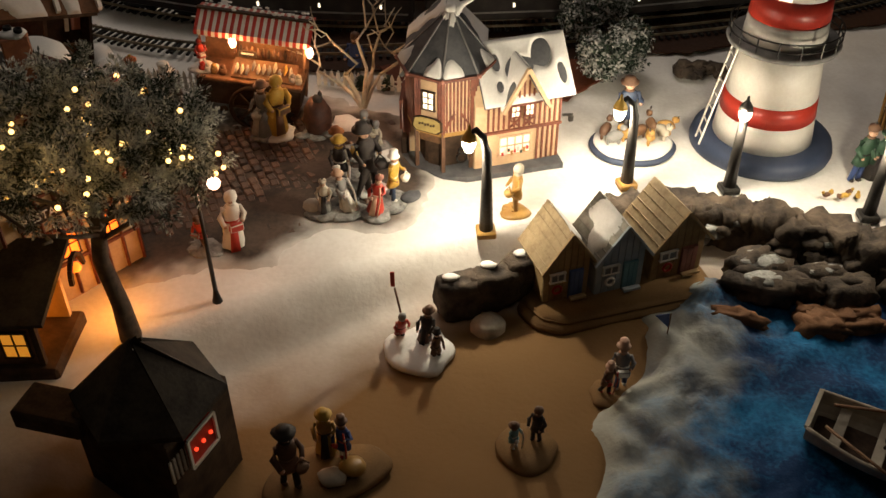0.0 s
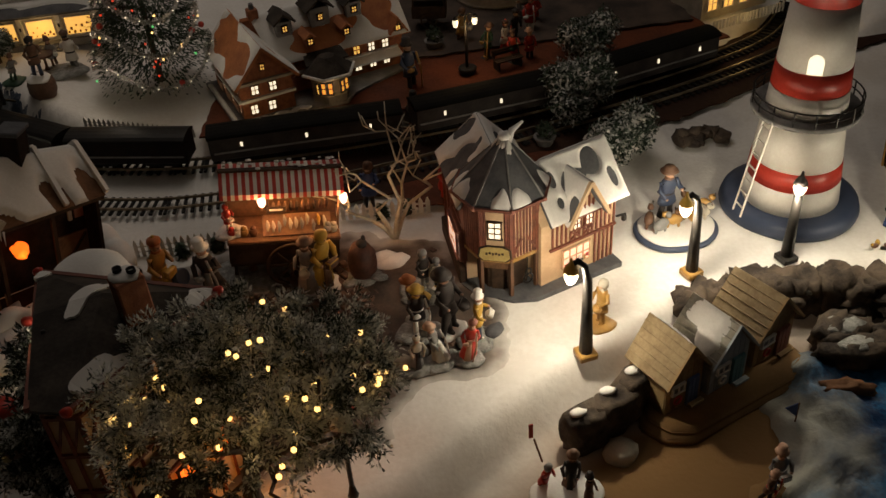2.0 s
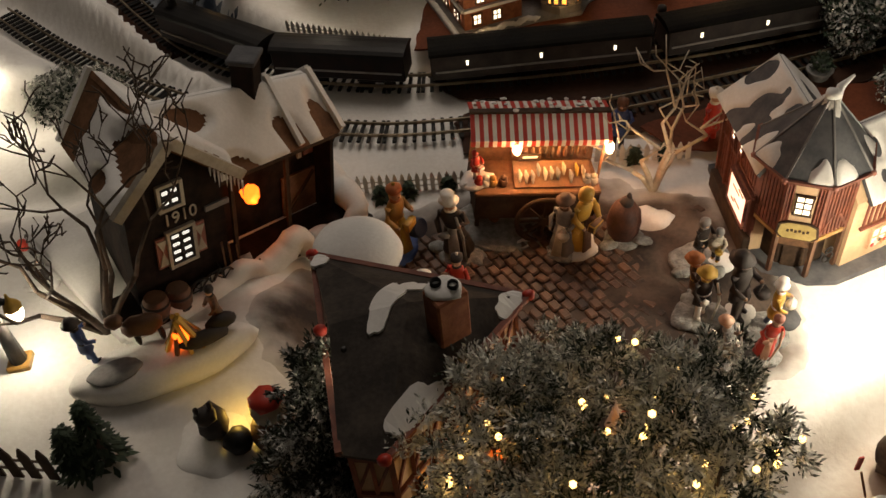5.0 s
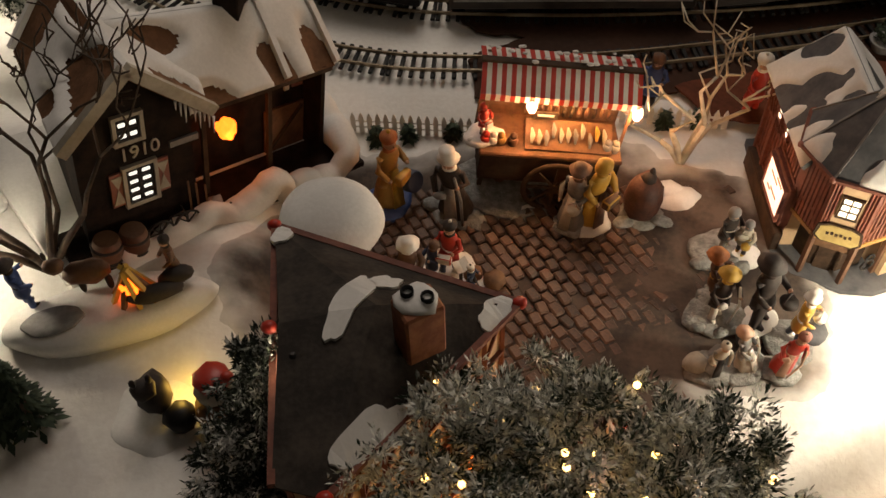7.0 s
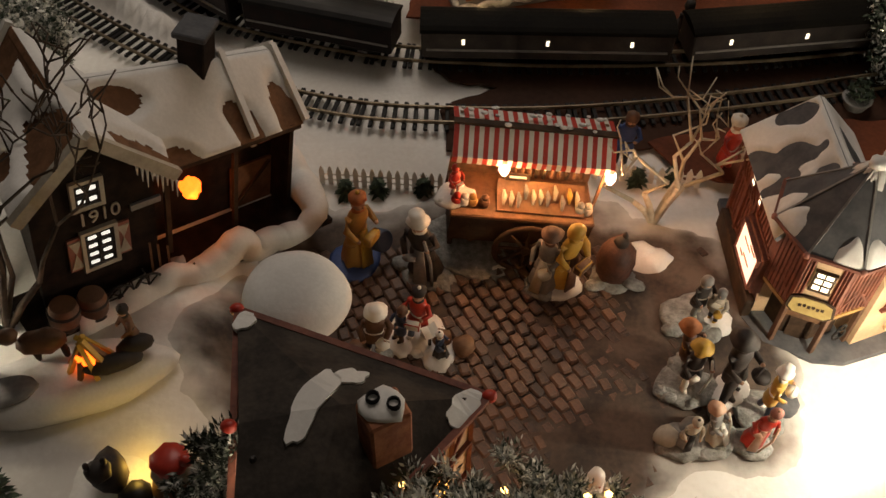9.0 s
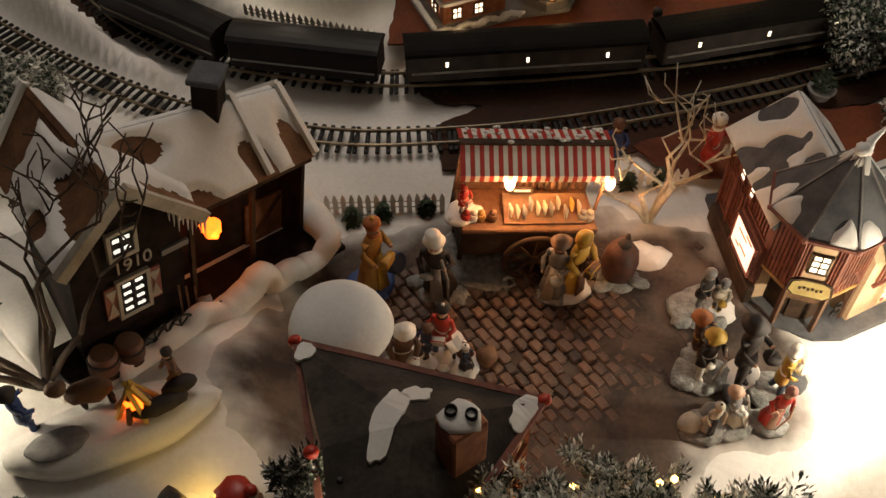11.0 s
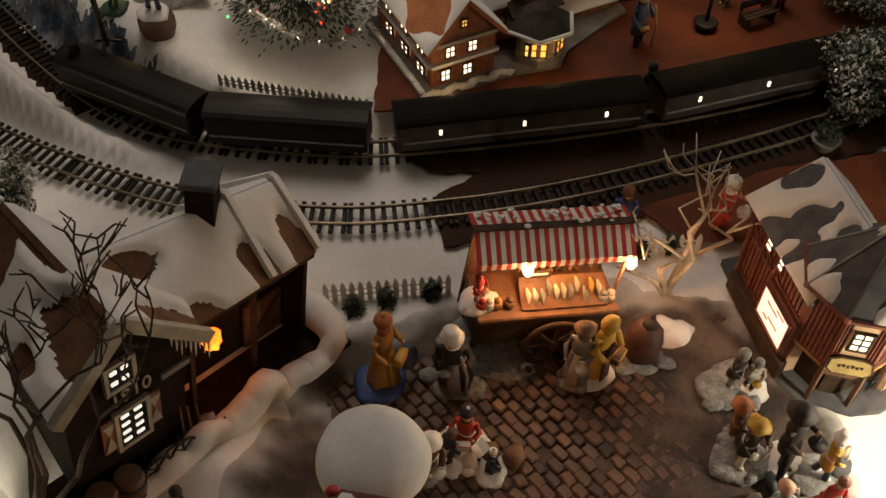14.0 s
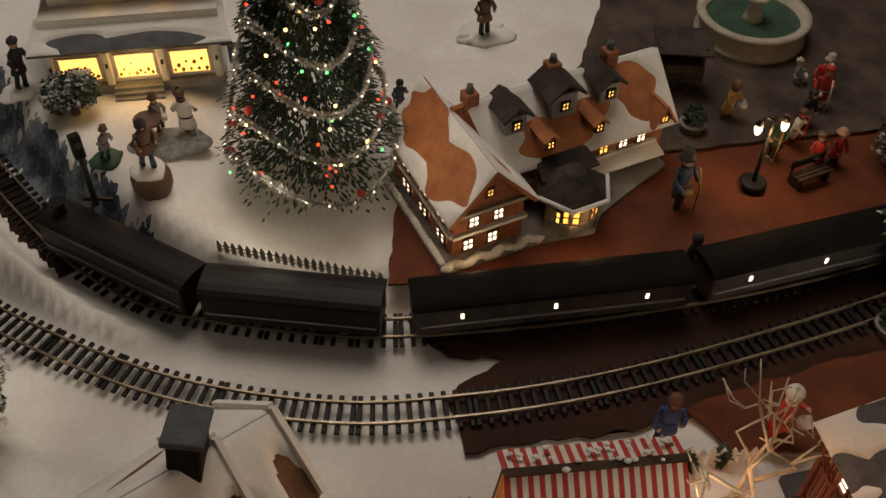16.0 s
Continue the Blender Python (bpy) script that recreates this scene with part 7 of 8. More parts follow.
fence("picket_fence", (-0.262, 0.802, 0.0), (-0.178, 0.79, 0.0), 14, 0.019, WHITEP, "white picket fence along the track")
fence("picket_fence", (-0.078, 0.8, 0.0), (0.008, 0.785, 0.0), 13, 0.017, WHITEP, "white picket fence behind the bare tree")
fence("picket_fence", (-0.31, 1.016, 0.03), (-0.2, 0.968, 0.022), 22, 0.012, WHITEP, "low snowy white picket fence above the train")
fence("dark_fence", (-0.51, 0.555, 0.045), (-0.455, 0.54, 0.045), 5, 0.03, DARKWOOD, "dark wooden picket fence by the bare tree")


# ---- figurines: one plain mesh each ----
def figurine(name, x, y, h, coat, legs, hat=None, base=None, label="", cat="figurine", turn=0.0, dress=False, prop=None, z=None, br=0.011, style=None):
    """A small painted figure, one mesh: base, boots or skirt, coat, scarf, bent arms, head, hat and what it carries."""
    if base is None and 0.55 < y < 0.8 and -0.28 < x < 0.12:
        base, br = (MOSS if int(abs(x) * 900) % 2 else SNOW), 0.0115
    mats = [coat, legs, SKIN, hat or BROWNC, base or SNOW, prop or DARK]
    rng = random.Random(int(x * 9000 + y * 7000))
    style = style or rng.choice(("brim", "cap", "hood", "top"))
    bm = nb()
    b = 0.0
    if base:
        lathe(bm, [(br, 0), (br * 1.03, 0.0015), (br * 0.88, 0.003), (br * 0.4, 0.0042)], 22, (0, 0, 0), 4, 1.1, 0.9, 0.35, x * 37)
        for k in range(4):
            a = rng.uniform(0, 6.3)
            ball(bm, (br * 0.75 * math.cos(a), br * 0.65 * math.sin(a), 0.002), br * rng.uniform(0.16, 0.3), 4, 1, (1.3, 1, 0.6), 0.4, k)
        b = 0.0035
    s = h * 1.08 / 0.05
    if dress:
        rows = []
        for r, q in ((0.0078, 0), (0.0074, 0.004), (0.006, 0.013), (0.0042, 0.021), (0.0031, 0.0255)):
            rows.append([bm.verts.new(((r + 0.0009 * math.sin(k * math.tau / 18 * 6) * (1 - q / 0.026)) * s * math.cos(k * math.tau / 18), (r + 0.0009 * math.sin(k * math.tau / 18 * 6) * (1 - q / 0.026)) * s * 0.9 * math.sin(k * math.tau / 18), b + q * s)) for k in range(18)])
        for p, q in zip(rows, rows[1:]):
            for k in range(18):
                bm.faces.new((p[k], p[(k + 1) % 18], q[(k + 1) % 18], q[k])).material_index = 1
        # apron panel down the front
        solid(bm, [(-0.003 * s, -0.0078 * s, b + 0.002 * s), (0.003 * s, -0.0078 * s, b + 0.002 * s), (0.002 * s, -0.0036 * s, b + 0.025 * s), (-0.002 * s, -0.0036 * s, b + 0.025 * s)],
              [(-0.003 * s, -0.0086 * s, b + 0.002 * s), (0.003 * s, -0.0086 * s, b + 0.002 * s), (0.002 * s, -0.0044 * s, b + 0.025 * s), (-0.002 * s, -0.0044 * s, b + 0.025 * s)], 5)
    else:
        stride = rng.uniform(-0.003, 0.003) * s
        for q in (-1, 1):
            tube(bm, [(q * 0.0028 * s, q * stride, b + 0.001), (q * 0.0025 * s, q * stride * 0.5 - 0.0006, b + 0.0105 * s), (q * 0.002 * s, 0, b + 0.021 * s)], [0.002 * s, 0.0019 * s, 0.0026 * s], 8, 1)
            ball(bm, (q * 0.0028 * s, q * stride - 0.0012 * s, b + 0.0012 * s), 0.0022 * s, 5, 1, (0.9, 1.5, 0.7))
    # coat with a flared hem, belt and scarf
    lathe(bm, [(0.0056 * s, b + 0.0145 * s), (0.0052 * s, b + 0.018 * s), (0.004 * s, b + 0.0235 * s), (0.0043 * s, b + 0.027 * s), (0.0049 * s, b + 0.032 * s), (0.004 * s, b + 0.0358 * s), (0.0016 * s, b + 0.038 * s)], 14, (0, 0, 0), 0, 1.12, 0.8, 0.12, x * 51)
    lathe(bm, [(0.0041 * s, b + 0.0228 * s), (0.0044 * s, b + 0.0236 * s), (0.0041 * s, b + 0.0244 * s)], 14, (0, 0, 0), 5, 1.12, 0.82)
    lathe(bm, [(0.0022 * s, b + 0.0362 * s), (0.003 * s, b + 0.0374 * s), (0.0022 * s, b + 0.0388 * s)], 10, (0, 0, 0), 3, 1.1, 1)
    # arms: one lifted, one before the body
    raised = rng.uniform(-0.004, 0.007) * s
    for q in (-1, 1):
        up = raised if q > 0 else -0.002 * s
        tube(bm, [(q * 0.0048 * s, 0, b + 0.0345 * s), (q * 0.0075 * s, -0.0012 * s, b + 0.028 * s), (q * 0.0055 * s, -0.0062 * s, b + 0.0255 * s + up)], [0.0019 * s, 0.0017 * s, 0.0014 * s], 7, 0)
        ball(bm, (q * 0.0052 * s, -0.007 * s, b + 0.0255 * s + up), 0.0012 * s, 2, 1)
    # head with nose, hair and hat
    ball(bm, (0, -0.0003 * s, b + 0.0412 * s), 0.0033 * s, 2, 2, (0.9, 0.95, 1.12))
    ball(bm, (0, -0.0034 * s, b + 0.041 * s), 0.0007 * s, 2, 1)
    ball(bm, (0, 0.0011 * s, b + 0.0418 * s), 0.0033 * s, 5 if hat else 3, 1, (1, 0.9, 1.05))
    if hat:
        if style == "brim":
            prof = [(0.0058, 0.0432), (0.006, 0.0438), (0.0038, 0.0445), (0.0034, 0.0475), (0.0012, 0.0485)]
        elif style == "top":
            prof = [(0.0048, 0.0434), (0.005, 0.044), (0.0032, 0.0444), (0.0034, 0.0498), (0.0008, 0.0502)]
        elif style == "hood":
            prof = [(0.0036, 0.0395), (0.0041, 0.042), (0.0036, 0.0455), (0.0012, 0.0475)]
        else:
            prof = [(0.0037, 0.043), (0.0041, 0.0438), (0.004, 0.0462), (0.0016, 0.048)]
        lathe(bm, [(r * s, b + q * s) for r, q in prof], 14, (0, 0.0006 * s, 0), 3, 1, 1, 0.1, x * 11)
        if style == "cap":
            ball(bm, (0, 0.0006 * s, b + 0.0486 * s), 0.0012 * s, 5, 1)
    if prop:
        kind = rng.randrange(3)
        if kind == 0:
            box(bm, (0.001 * s, -0.0088 * s, b + 0.0235 * s), (0.0085 * s, 0.004 * s, 0.0055 * s), 12, 5, 0.0006 * s)
        elif kind == 1:
            lathe(bm, [(0.0026 * s, 0), (0.0037 * s, 0.003 * s), (0.0034 * s, 0.005 * s)], 12, (0.004 * s, -0.0085 * s, b + 0.0195 * s), 5)
            tube(bm, [(0.0005 * s, -0.0085 * s, b + 0.0245 * s), (0.004 * s, -0.0085 * s, b + 0.0295 * s), (0.0075 * s, -0.0085 * s, b + 0.0245 * s)], 0.0005 * s, 5, 5)
        else:
            tube(bm, [(0.0055 * s, -0.008 * s, b), (0.006 * s, -0.0075 * s, b + 0.022 * s), (0.004 * s, -0.006 * s, b + 0.038 * s)], 0.0008 * s, 5, 5)
            ball(bm, (-0.003 * s, -0.0075 * s, b + 0.023 * s), 0.0028 * s, 5, 1, (1.2, 0.8, 0.9), 0.4, x)
    lx, ly = rng.gauss(0, 0.08), rng.gauss(-0.05, 0.08)
    for v in bm.verts:
        if v.co.z > b + 0.0006:
            k = 1.14 + 0.14 * noise.noise(v.co * 260 + Vector((x * 80, y * 80, 0)))
            v.co.x, v.co.y = v.co.x * k + lx * (v.co.z - b), v.co.y * k + ly * (v.co.z - b)
    lift = 0.0032 if 0.55 < y < 0.76 and -0.29 < x < 0.03 else 0.0
    return single(name, bm, mats, pose(x, y, gz(x, y) + lift if z is None else z, 0, 0, turn), label, cat, smooth=True)


F = figurine
F("figurine", -0.106, 0.702, 0.058, YELLOW, YELLOW, YELLOW, SNOW, "yellow-dressed painted figurine on a snow base", turn=30, dress=True, prop=BROWNC, br=0.017)
F("figurine", -0.117, 0.698, 0.05, GREY, GREY, BROWNC, None, "lilac-grey dressed figurine leaning on the yellow one", turn=-40, dress=True, prop=STONE)
F("figurine", -0.192, 0.714, 0.062, DARK, DARK, WHITEP, MOSS, "dark painted figurine with a white cook's hat on a mossy base", style="top", turn=-20, dress=True, prop=GREY, br=0.017)
F("figurine", -0.238, 0.727, 0.058, GOLD, GOLD, TILE, BLUE, "orange-coated painted figurine on a blue base", turn=40, dress=True, prop=YELLOW, br=0.0165)
F("figurine", -0.228, 0.655, 0.05, BROWNC, DARK, WHITEP, None, "waiter figurine with a white cap and a brown apron", turn=0, prop=WHITEP)
F("figurine", -0.2, 0.664, 0.046, REDP, NAVY, DARK, SNOW, "red-vested painted figurine with a book stand on a snow base", turn=-30, prop=WHITEP, br=0.021)
F("figurine", -0.187, 0.648, 0.026, NAVY, DARK, WHITEP, None, "small child figurine with a white cap beside the stand", turn=60, dress=True)
F("figurine", -0.212, 0.66, 0.034, NAVY, BROWNC, BROWNC, None, "small brown-haired figurine listening beside the stand", turn=-60)
F("figurine", -0.022, 0.67, 0.04, DARK, GREY, GREY, MOSS, "grey and dark painted figurine beside the timbered house", turn=20, prop=STONE, br=0.018)
F("figurine", -0.012, 0.664, 0.032, STONE, DARK, GREY, None, "pale grey figurine bending over a box", turn=-40, prop=YELLOW)
F("figurine", -0.04, 0.617, 0.046, DARK, WHITEP, YELLOW, MOSS, "street musician figurine with a broad yellow hat", style="brim", turn=10, prop=WHITEP, br=0.018)
F("figurine", -0.037, 0.631, 0.044, BROWNC, BROWNC, TILE, None, "brown-clad musician figurine with an orange hat", style="brim", turn=60, prop=YELLOW)
F("figurine", -0.014, 0.612, 0.06, DARK, DARK, DARK, None, "tall dark-coated figurine holding a long black umbrella", turn=30, prop=DARK)
F("figurine", -0.05, 0.579, 0.032, STONE, GREY, STONE, MOSS, "pale bundled figurine sitting with white sacks", turn=0, dress=True, br=0.014)
F("figurine", -0.031, 0.58, 0.036, GREY, STONE, SKIN, MOSS, "grey-shawled figurine with a pinkish round hat", turn=50, dress=True, prop=WHITEP, br=0.013)
F("figurine", -0.01, 0.578, 0.036, REDP, REDP, DOORRED, None, "red-dressed painted figurine with a pink bonnet", turn=-20, dress=True, prop=SKIN)
F("figurine", 0.003, 0.598, 0.042, YELLOW, NAVY, WHITEP, MOSS, "yellow and navy painted figurine with a white cap", turn=60, prop=WHITEP, br=0.016)
F("figurine", 0.103, 0.588, 0.042, GOLD, GOLD, STONE, GOLD, "golden figurine pushing a small handcart in the snow", turn=-70, prop=GOLD, br=0.012)
F("figurine", 0.208, 0.698, 0.058, NAVY, DARK, BROWNC, None, "dark-coated figurine standing on a round snowy base", turn=10, z=0.0072)
F("figurine", 0.392, 0.632, 0.05, GREEN, BLUE, BROWNC, None, "green-coated painted figurine by the lighthouse", turn=10)
F("figurine", 0.408, 0.636, 0.048, GREEN, DARK, GREEN, None, "dark green figurine standing arm in arm", turn=-10, dress=True)
F("figurine", -0.117, 0.54, 0.05, WHITEP, WHITEP, WHITEP, None, "cook figurine in a white apron with red trim", turn=20, dress=True, prop=REDP)
F("figurine", -0.138, 0.536, 0.03, REDP, BROWNC, BROWNC, MOSS, "small crouching figurine with a red cap", turn=-30, prop=GREY, br=0.014)
# beach
F("figurine", 0.012, 0.47, 0.03, REDP, DARK, GREY, None, "small red-jacketed figurine holding up a paddle", turn=20)
F("figurine", 0.03, 0.462, 0.034, DARK, BROWNC, BROWNC, None, "brown-coated figurine standing in the snow", turn=-20, dress=True)
F("figurine", 0.039, 0.447, 0.028, BROWNC, DARK, DARK, None, "small dark figurine sitting on the snow base", turn=40)
F("figurine", -0.05, 0.336, 0.05, BROWNC, DARK, DARK, None, "brown-coated figurine with a long stick and black cap", turn=30, prop=WOOD, z=-0.026)
F("figurine", -0.018, 0.355, 0.034, BLUE, WHITEP, BROWNC, None, "blue and white clad figurine on the sand", turn=-20, prop=REDP, z=-0.026)
F("figurine", -0.03, 0.362, 0.04, GOLD, YELLOW, YELLOW, None, "golden furry animal figurine standing on the sand", turn=0, dress=True, z=-0.026)
F("figurine", 0.105, 0.372, 0.03, DARK, DARK, BROWNC, None, "dark-clad figurine kneeling on a sandy base", turn=-30, z=-0.027)
F("figurine", 0.09, 0.366, 0.026, DOORTEAL, WHITEP, BROWNC, None, "teal-clad small figurine playing in the sand", turn=40, prop=WHITEP, z=-0.027)
F("figurine", 0.155, 0.415, 0.03, BROWNC, DARK, SKIN, None, "seated brown-clad figurine at the beach", turn=30, prop=REDP, z=-0.028)
F("figurine", 0.167, 0.421, 0.04, GREY, BLUE, SKIN, None, "grey-shirted figurine standing at the beach", turn=-10, prop=WHITEP, z=-0.028)
# west side
F("figurine", -0.487, 0.708, 0.036, GREY, DARK, REDP, SNOW, "grey bundled figurine with a red cap in the snow", turn=10, prop=DARK, br=0.013)
F("figurine", -0.438, 0.616, 0.04, BLUE, BLUE, DARK, None, "blue-clad figurine leaning over a frozen pond", turn=120, z=0.057)
F("figurine", -0.357, 0.63, 0.032, BROWNC, DARK, DARK, None, "brown-clad figurine sitting by the camp fire", turn=-60, z=0.0585)
# plaza and shop side
F("figurine", 0.042, 0.998, 0.058, NAVY, DARK, DARK, None, "dark uniformed figurine with a horn on the plaza", turn=20, prop=GOLD)
F("figurine", 0.168, 1.012, 0.038, REDP, BROWNC, BROWNC, DARK, "red-coated seated figurine on the plaza", turn=-20, prop=GREEN)
F("figurine", 0.186, 1.018, 0.038, REDP, DARK, SKIN, None, "pinkish red figurine sitting on the plaza", turn=10)
F("figurine", 0.122, 1.092, 0.046, GOLD, BROWNC, BROWNC, None, "orange-clad figurine beside the fountain", turn=30, prop=WHITEP)
F("figurine", 0.222, 1.112, 0.042, REDP, BROWNC, STONE, None, "red and brown figurine beside the fountain", turn=-40)
F("figurine", 0.208, 1.122, 0.034, GREY, DARK, STONE, None, "grey-clad small figurine near the fountain", turn=60, prop=WHITEP)
F("figurine", -0.322, 1.128, 0.048, WHITEP, GREY, BROWNC, None, "figurine in a white shirt seen from behind", turn=170)
F("figurine", -0.345, 1.14, 0.034, GREY, BROWNC, BROWNC, None, "grey figurine seated at a table", turn=20, prop=WHITEP)
F("figurine", -0.352, 1.073, 0.046, BROWNC, NAVY, DARK, None, "child figurine standing on a snowy barrel", turn=20, z=0.072)
F("figurine", -0.387, 1.11, 0.03, GREY, GREEN, BROWNC, GREEN, "small figurine on a green base near the signal", turn=30, br=0.012)
F("figurine", -0.15, 1.155, 0.034, NAVY, DARK, DARK, None, "dark figurine walking behind the hotel", turn=0, z=0.028)
F("figurine", -0.046, 1.262, 0.05, BROWNC, DARK, DARK, SNOW, "dark figurine on a round snow base behind the hotel", turn=0, br=0.024)
F("figurine", -0.455, 1.215, 0.045, DARK, DARK, DARK, SNOW, "dark figurine on a snowy base beside the shop", turn=40, br=0.016)
F("figurine", 0.03, 0.8, 0.058, REDP, REDP, WHITEP, None, "red-coated figurine with white trim behind the timbered house", turn=30, prop=WHITEP)
F("figurine", -0.044, 0.812, 0.05, BLUE, DARK, BROWNC, None, "blue-coated figurine by the white fence", turn=-20)


F("figurine", 0.164, 1.052, 0.04, WHITEP, REDP, BROWNC, None, "white and red clad figurine on the plaza", turn=50, prop=REDP)
F("figurine", 0.21, 1.09, 0.046, REDP, WHITEP, REDP, None, "red-clad figurine with white trim near the fountain", turn=-30, prop=WHITEP)
F("figurine", 0.182, 1.07, 0.042, DARK, DARK, DARK, None, "dark-coated figurine near the plaza lamp", turn=20)
F("figurine", 0.14, 1.035, 0.04, GREEN, DARK, BROWNC, DARK, "dark green figurine beside the plaza lamp", turn=-60, prop=GOLD)
root = thing("market_cart", pose(0.098, 1.142, 0.027, 0, 0, -18), "dark wooden cart standing beside the hotel", "cart")
part("body", box(nb(), (0, 0, 0.02), (0.042, 0.022, 0.016), 0, 0, 0.001), DARKWOOD, root)
part("roof", slab(nb(), [(-0.025, -0.016, 0.043), (0.025, -0.016, 0.043), (0.025, 0.016, 0.05), (-0.025, 0.016, 0.05)], 0.002), DARKROOF, root)
for x in (-0.019, 0.019):
    for y in (-0.009, 0.009):
        part("post", beam(nb(), (x, y, 0.026), (x, y, 0.046), 0.0016), DARKWOOD, root)
for y in (-0.013, 0.013):
    wheel(root, pose(0, y, 0.0105, 90, 0, 0), 0.0095, DARKWOOD)
root = thing("bench", pose(0.155, 1.0, 0.0245, 0, 0, 12), "dark wooden bench on the paved plaza", "bench")
for k in range(3):
    part("slat", box(nb(), (0, -0.004 + 0.004 * k, 0.011), (0.034, 0.003, 0.0014)), DARKWOOD, root)
for k in range(2):
    part("back_slat", box(nb(), (0, 0.0075, 0.016 + 0.004 * k), (0.034, 0.0012, 0.003)), DARKWOOD, root)
for x in (-0.014, 0.014):
    part("leg", box(nb(), (x, 0.001, 0.0055), (0.002, 0.012, 0.011)), IRON, root)
    part("back_post", beam(nb(), (x, 0.0078, 0.0), (x, 0.0078, 0.022), 0.0014), IRON, root)


# ---- small things ----
def lump_thing(name, x, y, z, parts_, label, cat, turn=0, size=1.0):
    bm = nb()
    mats = []
    for c, r, m, sq in parts_:
        if m not in mats:
            mats.append(m)
        ball(bm, [v * size for v in c], r * size, mats.index(m), 2, sq, 0.25, c[0] * 90 + r * 300)
    return single(name, bm, mats, pose(x, y, z, 0, 0, turn), label, cat)


def disc(name, x, y, z, r, h, mat, label, cat="mound", sx=1, sy=1, turn=0, wob=0.2):
    bm = nb()
    lathe(bm, [(r * 0.98, 0), (r, h * 0.5), (r * 0.94, h), (r * 0.5, h * 1.15)], 30, (0, 0, 0), 0, sx, sy, wob, x * 50)
    return single(name, bm, mat, pose(x, y, z, 0, 0, turn), label, cat)


disc("snow_mound", -0.394, 0.612, 0.044, 0.04, 0.013, SNOW, "long snowy base of the camp-fire group", "mound", 1.5, 0.55, 14, 0.12)
disc("frozen_pond", -0.422, 0.602, 0.0585, 0.012, 0.002, GREY, "small grey frozen pond on the snow base", "pond", 1.4, 0.8, 14)
lump_thing("deer_figurine", -0.402, 0.622, 0.0585, [((0, 0, 0.012), 0.006, BROWNC, (1.5, 0.8, 0.9)), ((-0.01, 0, 0.018), 0.0035, BROWNC, (1.2, 0.8, 1)), ((-0.004, 0.001, 0.004), 0.0018, DARK, (0.8, 0.8, 2.4)), ((0.006, 0, 0.004), 0.0018, DARK, (0.8, 0.8, 2.4)), ((-0.0125, 0.002, 0.022), 0.0014, DARK, (0.6, 0.6, 1.6))], "brown painted deer figurine on the snow base", "figurine", 10, 1.5)
root = thing("camp_fire", pose(-0.379, 0.617, 0.0585), "yellow wooden camp fire on the snow base", "fire")
for k in range(9):
    a = k * 0.72
    part("log", beam(nb(), (0.013 * math.cos(a), 0.01 * math.sin(a), 0), (0.002 * math.cos(a * 2), 0.002 * math.sin(a * 2), 0.02 + 0.003 * (k % 3)), 0.0026), YELLOW if k % 3 else WOOD, root)
part("flame", ball(nb(), (0, 0, 0.009), 0.0062, 0, 2, (1, 1, 1.2), 0.5), W_ORA, root)
lump_thing("fallen_log", -0.366, 0.615, 0.0585, [((0, 0, 0.004), 0.005, DARK, (2.6, 0.9, 0.8)), ((0.01, 0.004, 0.006), 0.005, DARK, (1.6, 0.9, 0.8))], "dark fallen log by the fire", "log", 20, 1.3)
disc("snow_mound", 0.028, 0.457, -0.03, 0.022, 0.005, SNOW, "snowy base under the small children figurines", "mound", 1.15, 1.1, -30, 0.3)
disc("sand_mound", -0.03, 0.345, -0.031, 0.034, 0.004, SAND, "brown sandy base under the beach group", "mound", 1.2, 0.75, 25)
disc("sand_mound", 0.098, 0.367, -0.032, 0.02, 0.004, SAND, "round sandy base under kneeling figurines", "mound")
disc("sand_mound", 0.16, 0.415, -0.032, 0.015, 0.003, SAND, "small sandy base of the beach couple", "mound")
lump_thing("sand_mound", 0.078, 0.482, -0.032, [((0, 0, 0.002), 0.014, STONE, (1, 0.9, 0.75))], "pale heap of sand by the rock bank", "mound")
lump_thing("drum", -0.012, 0.345, -0.027, [((0, 0, 0.006), 0.008, GOLD, (1.1, 1, 0.6)), ((-0.012, -0.006, 0.004), 0.008, STONE, (1.2, 1, 0.5))], "pale round bundle on the sandy base", "bundle")
disc("round_plinth", 0.212, 0.682, 0.001, 0.039, 0.004, NAVY, "round dark-rimmed snowy base before the lighthouse", "mound", 1, 0.85, 0, 0.05)
disc("snow_cover", 0.212, 0.682, 0.0052, 0.0355, 0.002, SNOW, "snow filling the round base", "snow", 1, 0.85, 0, 0.08)
for k, (dx, dy) in enumerate(((-0.004, -0.002), (0.006, 0.004), (0.014, -0.004), (0.026, 0.004), (0.03, 0.012), (-0.018, -0.006), (-0.024, 0.006), (0.018, 0.014))):
    m = (GOLD, WOOD, GOLD, STONE, GOLD, GREY, BROWNC, WOOD)[k]
    lump_thing("animal_figurine", 0.212 + dx, 0.682 + dy, 0.0072, [((0, 0, 0.008), 0.005, m, (1.5, 0.8, 0.95)), ((-0.007, 0, 0.014), 0.0028, m, (1.1, 0.9, 1)), ((-0.009, 0.0015, 0.0175), 0.001, DARK, (0.7, 0.7, 1.6)), ((-0.004, 0.001, 0.003), 0.0014, m, (0.9, 0.9, 2.4)), ((0.004, -0.001, 0.003), 0.0014, m, (0.9, 0.9, 2.4))], "golden brown animal figurine on the round snowy base", "figurine", 40 * k, 1.15)
